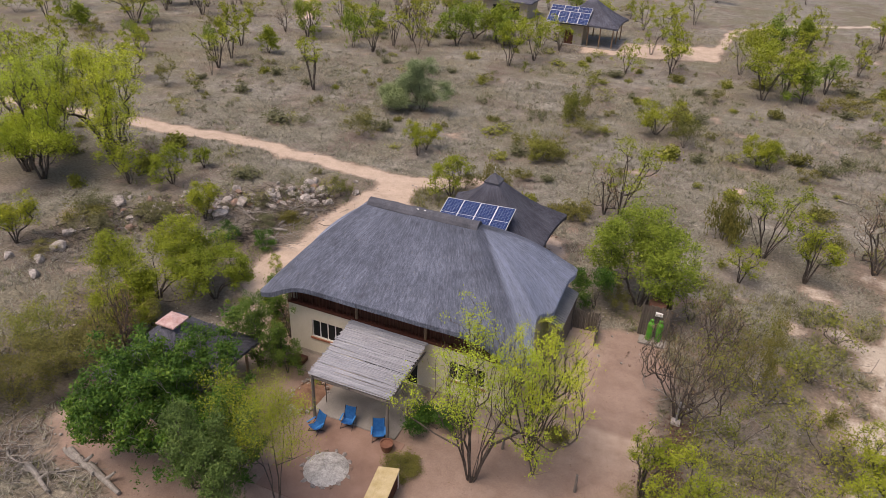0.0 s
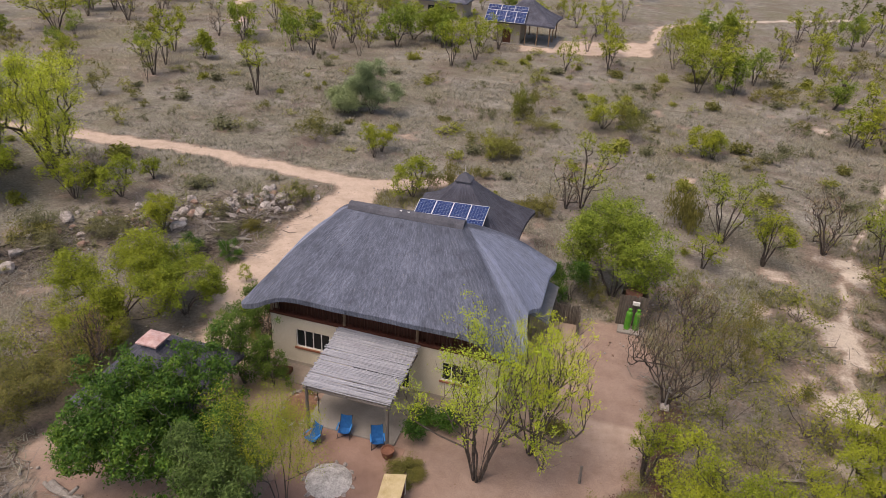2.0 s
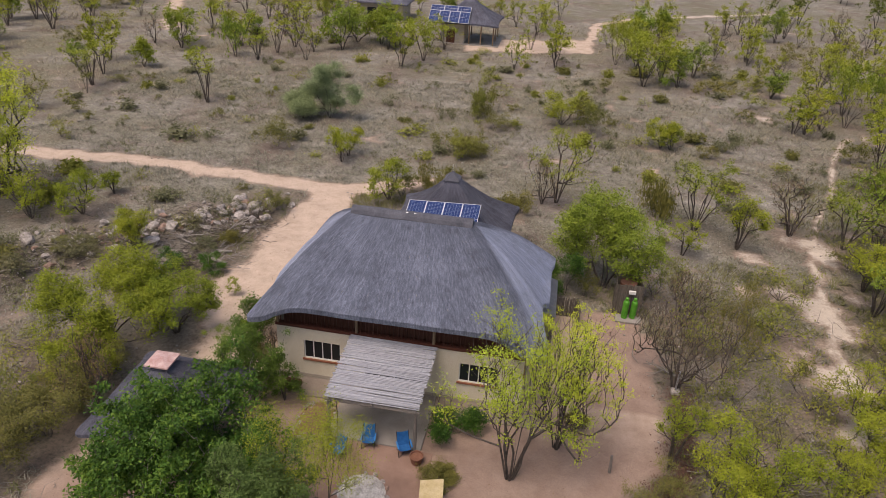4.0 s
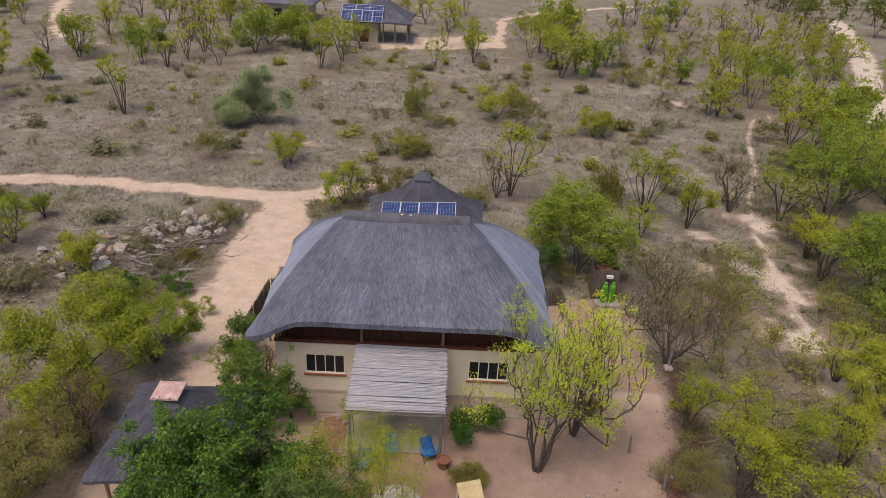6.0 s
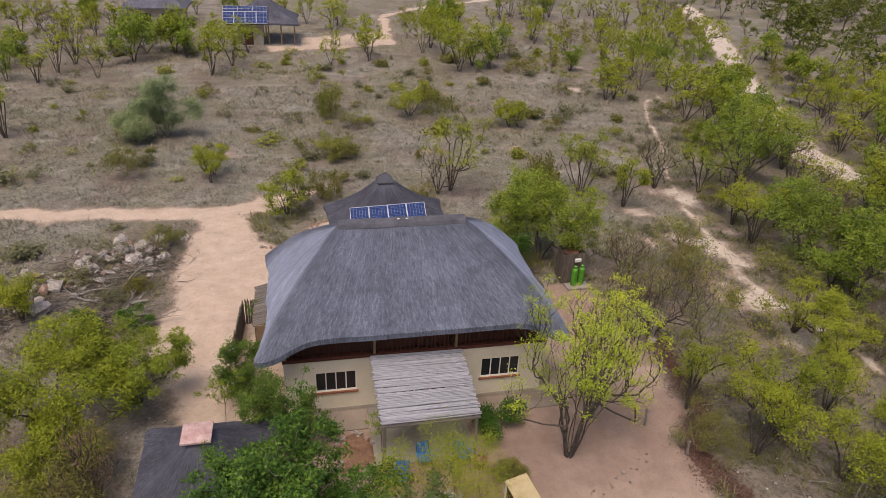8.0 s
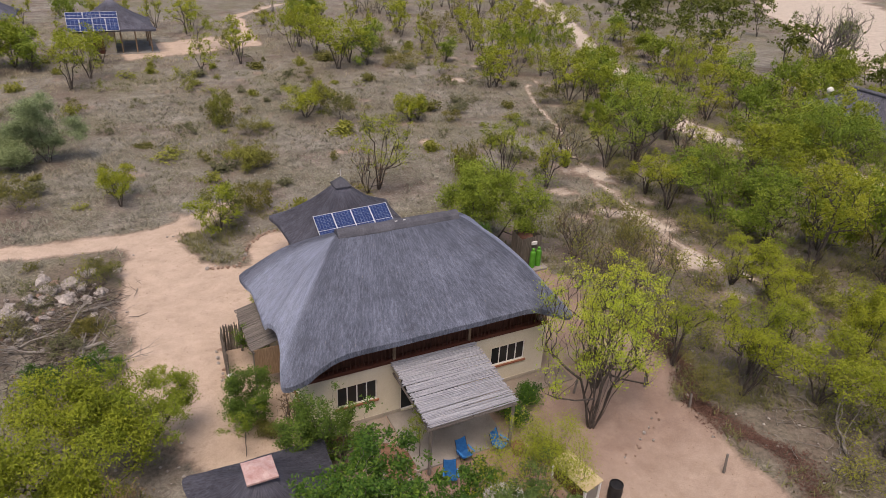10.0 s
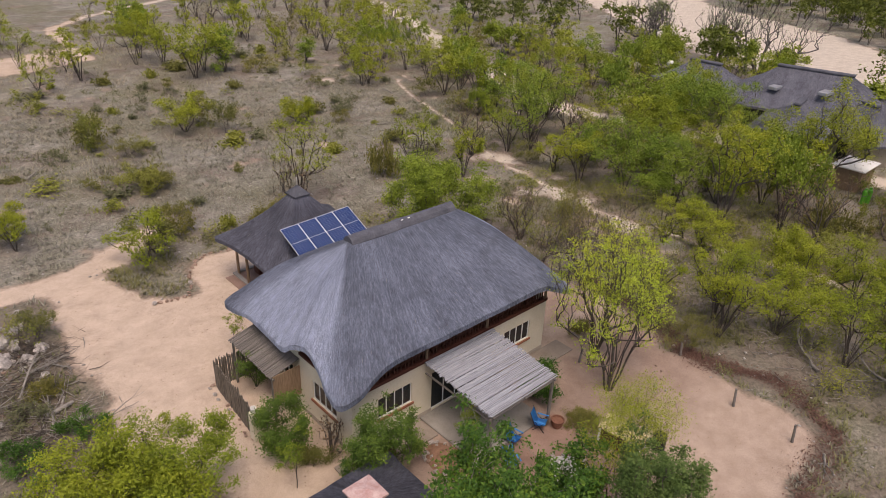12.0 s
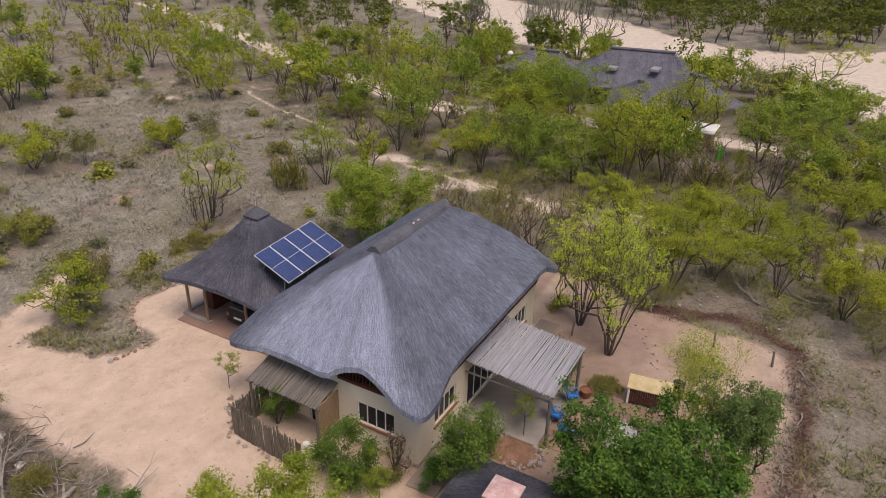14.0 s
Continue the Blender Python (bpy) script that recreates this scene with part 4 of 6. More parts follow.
patio = tagged(part("patio_slab", boxes(((-10.25, 20.35, -0.05), (-5.85, 24.05, 0.06)), bevel=0.02), M["concrete"]), "worn grey concrete patio slab under the pergola", "patio", kind="structure")
tagged(part("apron", boxes(((-14.9, 22.7, -0.05), (-10.31, 24.04, 0.035)), ((-5.84, 22.9, -0.05), (-0.6, 24.04, 0.035)), bevel=0.015), M["apron"]), "concrete apron along the house wall", "paving", kind="structure")
tagged(part("red_paving", boxes(((-10.0, 15.6, -0.05), (-5.3, 20.34, 0.004)), bevel=0.01), M["tile"]), "dusty red earth paving before the patio", "paving", kind="structure")


# ---- carport with solar panels ----
def pyramid_eave(cx, cy, hx, hy, z, corner_drop, inset):
    pts = []
    for (ax, ay), (bx, by) in (((-1, -1), (1, -1)), ((1, -1), (1, 1)), ((1, 1), (-1, 1)), ((-1, 1), (-1, -1))):
        for k in range(6):
            t = k / 6
            edge = math.sin(math.pi * t)
            u, v = ax + (bx - ax) * t, ay + (by - ay) * t
            s = 1 - inset * edge
            pts.append((cx + u * hx * (s if abs(u) >= abs(v) else 1), cy + v * hy * (s if abs(v) >= abs(u) else 1), z + corner_drop * edge))
    return pts


def bell(name, eave, apex, thick, sag, parent, mat, rows=20):
    m = parent.matrix_world.inverted()
    line = [tuple(m @ Vector(p)) for p in spline(eave, 4)]
    back = 5 * len(line) // 8
    line = line[back:] + line[:back]
    top = m @ Vector(apex)

    def near(e):
        a = math.atan2(e[1] - top.y, e[0] - top.x)
        return top.x + 0.1 * math.cos(a), top.y + 0.1 * math.sin(a)

    # worn sets how pale the thatch is, paler towards the top
    return thatch_roof(name, line, near, lambda e: top.z, thick, sag, parent, mat, rows, worn=lambda x, y, z: min(max(0.75 - 0.55 * math.hypot(x - top.x, y - top.y), 0.15), 0.8))


def cap(parent, apex, half, mat, label, drop=0.42):
    m = parent.matrix_world.inverted()
    bm = bmesh.new()
    q = [bm.verts.new(m @ Vector((apex[0] + sx * half, apex[1] + sy * half, apex[2] - drop))) for sx, sy in ((-1, -1), (1, -1), (1, 1), (-1, 1))]
    lo = [bm.verts.new(v.co - Vector((0, 0, 0.08))) for v in q]
    t = bm.verts.new(m @ Vector((apex[0], apex[1], apex[2] + 0.08 if drop > 0.3 else apex[2] - 0.03)))
    for i in range(4):
        bm.faces.new((q[i], q[(i + 1) % 4], t))
        bm.faces.new((lo[i], lo[(i + 1) % 4], q[(i + 1) % 4], q[i]))
    bm.faces.new(lo[::-1])
    return part("roof_cap", bm, mat, parent, label)


carport = thing("carport", -7.5, 37.8, 0, "open carport with a steep dark thatched roof on gum poles", "carport")
bell("roof", pyramid_eave(-7.4, 37.8, 3.9, 3.7, 2.5, 0.12, 0.05), (-7.68, 37.85, 6.1), 0.22, 0.32, carport, M["thatch_dark"])
cap(carport, (-7.68, 37.85, 6.22), 0.5, M["ridge"], "dark cement roof cap")
CM = carport.matrix_world.inverted()
part("lightning_rod", local(rod(bmesh.new(), (-7.68, 37.85, 6.2), (-7.68, 37.85, 6.75), 0.018, 0.012, 6), CM), M["alu"], carport)
for x, y in ((-10.25, 41.05), (-10.4, 39.5), (-10.4, 36.6), (-10.4, 34.7), (-4.6, 41.0), (-4.6, 37.8), (-4.6, 34.7), (-7.5, 41.1)):
    part("post", local(rod(bmesh.new(), (x, y, 0), (x, y, 2.9), 0.09, 0.08, 9), CM), M["post"], carport)
for y in (34.7, 41.0):
    part("tie_beam", local(rod(bmesh.new(), (-10.6, y, 2.72), (-4.4, y, 2.72), 0.085, 0.085, 8), CM), M["post"], carport)
part("kerb", local(boxes(((-10.55, 39.3, 0), (-10.3, 41.3, 0.12)), ((-10.3, 41.15, 0), (-7.5, 41.35, 0.12)), bevel=0.015), CM), M["concrete"], carport, "pale concrete kerb")
tagged(part("carport_floor", boxes(((-11.1, 34.4, -0.05), (-4.2, 41.14, 0.03)), bevel=0.01), M["tile"]), "reddish brick carport floor", "paving", kind="structure")

PVB = Vector((-10.05, 33.8, 3.92)), Vector((-5.6, 33.8, 4.12)), Vector((-5.55, 36.05, 5.02)), Vector((-10.0, 36.0, 4.82))
array = thing("solar_array", -7.7, 35, 4.5, "row of four blue solar panels tilted over the carport thatch", "solar panel")
AM = array.matrix_world.inverted()
ax_u, ax_v = (PVB[1] - PVB[0]).normalized(), (PVB[3] - PVB[0]).normalized()
ax_n = ax_u.cross(ax_v).normalized()
width, length = (PVB[1] - PVB[0]).length / 4, (PVB[3] - PVB[0]).length


def slab(bm, origin, u, v, n, a, b, c):
    """A block with edges a, b, c along three directions."""
    vs = [bm.verts.new(origin + u * (a * i) + v * (b * j) + n * (c * k)) for k in (0, 1) for j in (0, 1) for i in (0, 1)]
    for f in ((0, 2, 3, 1), (4, 5, 7, 6), (0, 1, 5, 4), (1, 3, 7, 5), (3, 2, 6, 7), (2, 0, 4, 6)):
        bm.faces.new([vs[i] for i in f])
    return vs


def solar_panel(parent, m, o, u, v, n, w, l, cols=6, rows=20):
    bm = bmesh.new()
    t = 0.026
    for a, b, c, d in ((0, 0, w, t), (0, l - t, w, t), (0, t, t, l - 2 * t), (w - t, t, t, l - 2 * t), (t, l / 2 - t * 0.35, w - 2 * t, t * 0.7)):
        slab(bm, o + u * a + v * b, u, v, n, c, d, 0.045)
    fr = part("panel", local(bm, m), M["alu"], parent, "white aluminium panel frame")
    for k in range(2):
        bm = bmesh.new()
        vs = slab(bm, o + u * t + v * (t + k * (l / 2 - t * 0.6)) + n * 0.01, u, v, n, w - 2 * t, l / 2 - 1.4 * t, 0.022)
        lay = bm.loops.layers.uv.new("cells")
        where = {vs[4]: (0, 0), vs[5]: (cols, 0), vs[7]: (cols, rows / 2), vs[6]: (0, rows / 2)}
        for f in bm.faces:
            for lp in f.loops:
                lp[lay].uv = where.get(lp.vert, (0.5, 0.5))
        part("cell_sheet", local(bm, m), M["pv"], fr)
    return fr


for k in range(4):
    solar_panel(array, AM, PVB[0] + ax_u * (k * width + 0.008), ax_u, ax_v, ax_n, width - 0.016, length)
for f in (0.2, 0.75):
    bm = bmesh.new()
    slab(bm, PVB[0] + ax_v * (length * f) - ax_n * 0.06, ax_u, ax_v, ax_n, width * 4, 0.05, 0.055)
    part("rail", local(bm, AM), M["metal"], array)
for k in range(3):
    for f, foot in ((0.2, 2.8), (0.75, 4.05)):
        p = PVB[0] + ax_u * (0.3 + k * 1.85) + ax_v * (length * f) - ax_n * 0.05
        bottom = Vector((p.x, p.y + 0.25, foot))
        part("strut", local(rod(bmesh.new(), bottom, p, 0.025, 0.025, 6), AM), M["metal"], array)

# ---- thatched shelter with a pink cap ----
shelter = thing("thatched_shelter", -16.6, 18.95, 0, "small open shelter with a dark thatched roof and faded pink cap", "shelter")
bell("roof", pyramid_eave(-16.6, 18.9, 2.62, 2.75, 1.95, 0.06, 0.02), (-16.85, 19.12, 4.0), 0.16, 0.12, shelter, M["thatch_dark"])
SM = shelter.matrix_world.inverted()
cap(shelter, (-16.85, 19.12, 4.16), 0.53, M["pink"], "faded pink sheet-metal roof cap", 0.16)
for sx in (-1, 1):
    for sy in (-1, 1):
        part("post", local(rod(bmesh.new(), (-16.6 + 2.1 * sx, 18.9 + 2.2 * sy, 0), (-16.6 + 2.1 * sx, 18.9 + 2.2 * sy, 2.3), 0.08, 0.07, 8), SM), M["post"], shelter)


# ---- pole lean-to, courtyard fence, side shed ----
lean = thing("pole_lean_to", -14.6, 29.8, 0, "lean-to roof of weathered poles against the side wall", "lean-to")
LM = lean.matrix_world.inverted()
for i in range(40):
    y = 27.95 + 3.75 * (i + 0.5) / 40
    part("roof_pole", local(rod(bmesh.new(), (X0 - 0.02, y + rng.normal() * 0.01, 2.8 + rng.normal() * 0.01), (X0 - 1.45 - rng.uniform(0, 0.08), y + rng.normal() * 0.02, 2.42 + rng.normal() * 0.012), 0.048, 0.042, 6), LM), M["oldwood"], lean)
for y in (28.05, 31.6):
    part("post", local(rod(bmesh.new(), (X0 - 1.35, y, 0), (X0 - 1.35, y, 2.38), 0.06, 0.055, 8), LM), M["oldwood"], lean)
part("beam", local(rod(bmesh.new(), (X0 - 1.35, 27.9, 2.33), (X0 - 1.35, 31.75, 2.33), 0.05, 0.05, 8), LM), M["oldwood"], lean)
part("end_screen", local(boxes(((X0 - 1.35, 27.96, 0.9), (X0 - 0.02, 28.0, 2.45))), LM), M["post"], lean, "tan reed end screen")


def stake_fence(label, line, height, group):
    fence = thing("stake_fence", line[0][0], line[0][1], 0, label, "fence", group)
    m = fence.matrix_world.inverted()
    for (ax, ay), (bx, by) in zip(line, line[1:]):
        n = int(math.dist((ax, ay), (bx, by)) / 0.07)
        for i in range(n):
            t = (i + 0.5) / n
            x, y = ax + (bx - ax) * t + rng.normal() * 0.012, ay + (by - ay) * t + rng.normal() * 0.012
            part("stake", local(rod(bmesh.new(), (x, y, -0.02), (x + rng.normal() * 0.02, y + rng.normal() * 0.02, height + rng.normal() * 0.05), 0.04, 0.032, 6), m), M["stake"], fence)
        for z in (0.4, height - 0.35):
            part("wire_rail", local(rod(bmesh.new(), (ax, ay, z), (bx, by, z), 0.022, 0.022, 6), m), M["oldwood"], fence)
    return fence


stake_fence("courtyard fence of grey upright stakes beside the sand drive", [(-14.0, 31.85), (-16.15, 31.95), (-16.3, 30.0), (-16.45, 27.9)], 1.5, "stake fences")
stake_fence("low fence of grey stakes behind the house", [(-1.7, 32.8), (0.85, 32.9), (0.95, 31.5)], 1.25, "stake fences")
tagged(part("fence_post", boxes(((-16.62, 27.42, 0), (-16.24, 27.82, 1.4)), bevel=0.02), M["wall"]), "cream plastered end pier of the stake fence", "post")

shed = thing("side_shed", X1 + 0.6, 30.6, 0, "small corrugated iron lean-to on the end wall", "lean-to")
SHM = shed.matrix_world.inverted()
bm = bmesh.new()
cols = 72
tops = [[], []]
for k in range(cols + 1):
    y = 28.7 + 3.9 * k / cols
    dz = 0.022 * math.sin(k * math.pi / 2 + 0.8)
    for row, (x, z) in enumerate(((X1 - 0.0, 2.95), (X1 + 1.3, 2.45))):
        tops[row].append(bm.verts.new((x, y, z + dz)))
for k in range(cols):
    bm.faces.new((tops[0][k], tops[1][k], tops[1][k + 1], tops[0][k + 1]))
solid = bmesh.ops.solidify(bm, geom=bm.faces[:], thickness=0.006)
part("roof_sheet", local(bm, SHM), M["metal"], shed, "dull corrugated iron sheet")
for y in (28.8, 32.5):
    part("post", local(rod(bmesh.new(), (X1 + 1.2, y, 0), (X1 + 1.2, y, 2.45), 0.05, 0.05, 7), SHM), M["oldwood"], shed)
part("panel", local(boxes(((X1 + 1.12, 29.2, 0), (X1 + 1.16, 32.4, 2.3))), SHM), M["stake"], shed)
plant("marula", -13.85, 15.4, 5.7, 3.6)
plant("fluffy", -9.6, 13.25, 5.9, 1.75)
plant("feathery", -8.5, 15.1, 6.6, 2.1)
plant("garden", -14.3, 21.9, 4.3, 1.4)
plant("garden", -12.9, 22.2, 3.4, 1.0)
plant("sapling", -9.9, 21.1, 2.6, 0.6)
plant("canopy", -45.8, 34.0, 9.8, 5.2, 0.8)
plant("canopy", -41.6, 38.8, 9.2, 3.9, 0.8)
plant("canopy", -43.6, 33.5, 5.0, 3.4, 0.8)
plant("mopane", -37.1, 36.0, 3.5, 2.0)
plant("mopane", -34.2, 37.5, 3.5, 2.0)
plant("mopane", -34.1, 41.1, 1.8, 0.8)
plant("mopane", -27.8, 33.7, 2.7, 1.3)
plant("mopane", -36.4, 25.4, 3.5, 1.6)
plant("lime", -23.6, 24.6, 4.6, 3.3)
plant("lime", -20.6, 26.0, 3.6, 2.4)
plant("lime", -22.6, 21.9, 3.0, 2.0)
plant("bush", -22.0, 17.6, 3.0, 2.0)
plant("bush", -23.4, 15.6, 3.2, 2.2)
plant("yellow", -24.6, 18.6, 3.0, 2.2)
plant("bush", -25.6, 14.0, 3.0, 2.2)
plant("sapling", -19.2, 30.2, 1.2, 0.4)
plant("stemmy", -38.6, 64.9, 6.3, 2.4)
plant("greyleaf", -24.6, 64.0, 5.3, 2.6, 0.8)
plant("greyleaf", -27.2, 63.1, 2.4, 1.8, 0.8)
plant("mopane", -19.7, 52.5, 3.0, 1.3)
plant("mopane", -13.8, 46.0, 3.6, 2.1)
plant("yellow", -9.8, 56.6, 2.2, 1.8)
plant("bush", -9.7, 52.0, 0.9, 1.2)
plant("bare", -2.0, 48.6, 3.6, 1.5)
plant("stemmy", -0.9, 49.2, 6.2, 2.6)
plant("yellow", -11.0, 83.3, 2.5, 1.3)
plant("leafy", 2.5, 36.9, 5.6, 3.2, 0.8)
plant("darkshrub", 0.1, 35.3, 3.0, 1.3)
plant("mopane", 8.1, 42.6, 2.4, 1.2)
plant("bare", 5.9, 27.5, 5.6, 3.0, 1.2)
plant("mopane", 5.0, 21.8, 3.8, 1.2)
plant("front", -1.85, 19.75, 7.7, 3.3)
plant("front", 0.05, 22.0, 7.2, 2.6)
plant("bush", -23.2, 14.7, 3.0, 2.2)
plant("bush", -22.7, 17.2, 2.9, 2.3)
plant("bush", -22.7, 19.8, 1.9, 1.7)
plant("bare", -20.9, 19.6, 4.2, 1.3)
plant("sapling", -14.0, 34.4, 1.9, 0.7)
plant("sapling", -16.6, 24.1, 2.3, 1.0)
plant("bush", -15.4, 24.7, 0.7, 0.8)
plant("darkshrub", -14.4, 23.1, 1.2, 0.7)
plant("green", 13.2, 89.5, 4.6, 3.0)
plant("mopane", 23.5, 74.2, 4.3, 2.1)
plant("mopane", 36.9, 90.8, 6.7, 5.3)
plant("mopane", 8.8, 65.1, 2.7, 1.6)
plant("stemmy", 9.5, 47.0, 5.2, 2.5)
plant("stemmy", 12.1, 44.5, 4.4, 1.5)
plant("mopane", 28.0, 52.8, 6.2, 3.4)
plant("stemmy", 30.7, 70.0, 4.9, 2.9)
plant("bare", 22.0, 45.6, 3.2, 1.0)
plant("green", 38.2, 44.9, 4.7, 2.9)
plant("green", 37.2, 36.4, 6.8, 4.3)
plant("green", 22.4, 39.8, 3.7, 2.4)
plant("green", 24.2, 33.2, 4.2, 2.8)
plant("green", 20.5, 31.3, 2.4, 1.9)
plant("mopane", 20.2, 25.6, 8.0, 3.1)
plant("mopane", 32.8, 23.6, 9.4, 3.1)
plant("green", 36.1, 16.9, 5.9, 3.5)
plant("green", 66.3, 20.2, 2.4, 2.5)
plant("mopane", 71.3, 13.5, 7.3, 7.4)
plant("green", 59.7, 10.4, 3.1, 4.6)
plant("green", 40.3, 9.4, 4.5, 4.3)
plant("bush", 66.0, 83.3, 3.0, 3.0)
plant("stemmy", 6.5, 18.5, 4.6, 2.3)
plant("bush", 4.6, 19.0, 1.9, 1.6)
plant("green", 39.2, 41.2, 5.9, 3.7)
plant("mopane", 8.5, 97.7, 5.2, 2.9)
plant("mopane", -6.6, 105.3, 4.8, 3.3)
plant("bush", -2.5, 104.6, 3.4, 1.7)
plant("mopane", 5.0, 110.8, 4.0, 2.8)
plant("bush", 23.4, 38.4, 3.4, 3.0)
plant("bare", 7.0, 33.5, 3.7, 1.6)
plant("winter", 77.4, 69.0, 8.5, 5.0, 0.8)
plant("winter", 77.3, 56.0, 8.5, 5.0, 0.8)
plant("winter", 73.2, 47.6, 9.5, 7.0, 0.8)
plant("winter", 86.6, 73.3, 8.0, 5.0, 0.6)
plant("yellow", 18.7, 20.4, 1.9, 2.7)
plant("yellow", 21.1, 16.7, 2.1, 2.8)
plant("yellow", 19.1, 12.5, 2.6, 2.7)
plant("mopane", 24.5, 11.5, 3.4, 2.5)
plant("mopane", 25.1, 7.7, 3.0, 3.0)
plant("stemmy", 9.4, 16.5, 3.4, 2.9)
plant("stemmy", 9.2, 12.8, 4.3, 1.9)
plant("stemmy", 8.5, 9.2, 3.9, 2.7)
plant("bush", 5.4, 7.5, 2.8, 1.6)
plant("stemmy", 8.2, 19.6, 4.6, 2.2)
plant("stemmy", 11.6, 20.4, 4.1, 1.9)
plant("bush", 17.5, 23.8, 3.3, 1.4)
plant("bush", 9.3, 31.0, 4.3, 1.6)
plant("green", 20.5, 34.2, 5.9, 3.2)
plant("green", 21.0, 29.9, 5.8, 2.4)
plant("green", 23.9, 47.0, 8.0, 4.6)
plant("mopane", 52.1, 89.3, 4.3, 3.7)
plant("mopane", 42.0, 60.5, 5.4, 3.5)
plant("mopane", 8.9, 89.0, 6.1, 3.4)
plant("bush", 17.7, 89.7, 1.1, 3.1)
plant("mopane", 5.9, 100.2, 5.8, 3.0)
plant("stemmy", -22.7, 87.4, 5.7, 3.1)
plant("stemmy", -20.6, 92.2, 5.2, 2.9)
plant("lime", -32.4, 100.2, 4.5, 4.0)
plant("lime", -28.7, 99.9, 5.5, 2.7)
plant("mopane", -35.5, 86.4, 4.8, 2.9)
plant("stemmy", -41.5, 84.4, 4.2, 2.5)
plant("bare", -58.3, 88.0, 4.2, 2.0)
plant("mopane", -80.0, 80.3, 5.8, 4.9)
plant("bush", -66.3, 81.6, 2.3, 1.8)
plant("bush", -53.4, 57.7, 3.3, 1.4)
plant("bush", -51.9, 63.6, 3.7, 0.9)
plant("bush", -51.7, 69.2, 0.7, 1.4)
plant("bush", -26.4, 54.3, 2.4, 2.2)
plant("yellow", -9.8, 68.8, 3.3, 1.5)
plant("bush", -17.1, 65.3, 0.2, 1.1)
plant("yellow", 0.3, 71.8, 2.0, 1.9)
plant("mopane", 9.7, 65.0, 2.7, 1.4)
plant("bush", 3.7, 85.3, 1.3, 1.0)
plant("mopane", 24.7, 74.6, 4.4, 2.4)
plant("mopane", 32.4, 90.2, 5.0, 3.3)
plant("bush", 32.2, 108.6, 3.3, 2.9)
plant("mopane", 29.0, 120.8, 6.5, 3.7)
plant("stemmy", 11.4, 91.9, 5.9, 3.2)
plant("yellow", 9.9, 67.1, 2.0, 1.5)
plant("bush", 13.2, 63.5, 1.2, 1.2)
plant("yellow", -100.2, 76.1, 3.9, 3.2)
plant("bush", -34.9, 30.0, 1.1, 1.6)
plant("bush", -32.0, 33.0, 0.7, 1.6)
plant("darkshrub", -24.4, 31.6, 1.2, 1.2)
plant("bush", -33.9, 25.4, 0.7, 1.3)
plant("bush", -21.3, 41.7, 1.5, 1.1)
plant("bush", -4.9, 19.0, 0.5, 0.8)
plant("darkshrub", -4.4, 21.9, 1.1, 1.5)
plant("bare", -14.5, 24.8, 2.2, 0.7, 0.5)
plant("garden", -15.95, 26.4, 2.6, 1.35)
plant("bush", 0.9, 23.6, 0.8, 0.7)
plant("bush", -4.4, 19.4, 0.3, 0.7)
plant("bush", 1.3, 35.5, 1.7, 0.9)
plant("garden", -14.7, 30.8, 2.4, 1.1)
plant("stemmy", -1.0, 69.5, 3.1, 2.8)
plant("bush", 2.0, 67.1, 3.1, 2.2)
plant("bush", -8.8, 57.4, 1.6, 1.8)
plant("bush", -13.0, 46.9, 3.1, 1.8)
plant("bush", -4.4, 47.3, 0.7, 1.6)
plant("yellow", -9.2, 58.8, 1.3, 2.0)
plant("bush", -7.6, 65.9, 1.5, 2.2)
plant("mopane", -19.6, 54.0, 2.4, 1.4)
plant("bush", -11.0, 48.5, 1.9, 1.3)
plant("bush", -3.4, 46.4, 1.6, 1.3)
plant("bush", 6.7, 48.6, 2.8, 1.4)
plant("bush", 0.8, 70.8, 3.0, 1.5)
plant("bush", -9.5, 70.1, 2.6, 1.7)
for x, y, h, r in ((6.8, 24.6, 2.0, 1.5), (8.6, 26.5, 2.2, 1.8), (7.4, 22.2, 1.8, 1.4), (10.2, 24.0, 2.2, 1.8), (12.4, 27.5, 2.4, 1.9), (9.8, 30.5, 2.4, 2.0), (7.2, 31.5, 2.2, 1.7), (13.0, 22.0, 2.2, 1.8), (6.6, 12.6, 1.8, 1.5), (9.6, 14.6, 2.0, 1.7)):
    plant("dry", x, y, h, r, 0.7)
for x, y, h, r in ((12.0, 33.5, 2.6, 2.0), (8.2, 35.4, 2.6, 2.0), (13.5, 38.0, 2.4, 1.8), (5.6, 36.6, 2.2, 1.7), (-22.4, 27.6, 1.6, 1.4), (-24.8, 20.6, 2.2, 1.8), (-27.0, 22.8, 1.4, 1.3), (-26.2, 37.4, 1.2, 1.0), (-29.6, 34.2, 1.3, 1.2), (-22.2, 41.2, 1.5, 1.1)):
    plant("dry", x, y, h, r, 0.7)
for x, y, h, r in ((-24.6, 40.2, 1.1, 1.2), (-25.6, 37.9, 1.0, 1.1), (-30.8, 32.0, 1.3, 1.5), (-33.2, 29.0, 1.4, 1.6), (-36.0, 31.0, 1.2, 1.4), (-23.6, 34.9, 0.8, 0.9)):
    plant("scrub", x, y, h, r, 0.7)
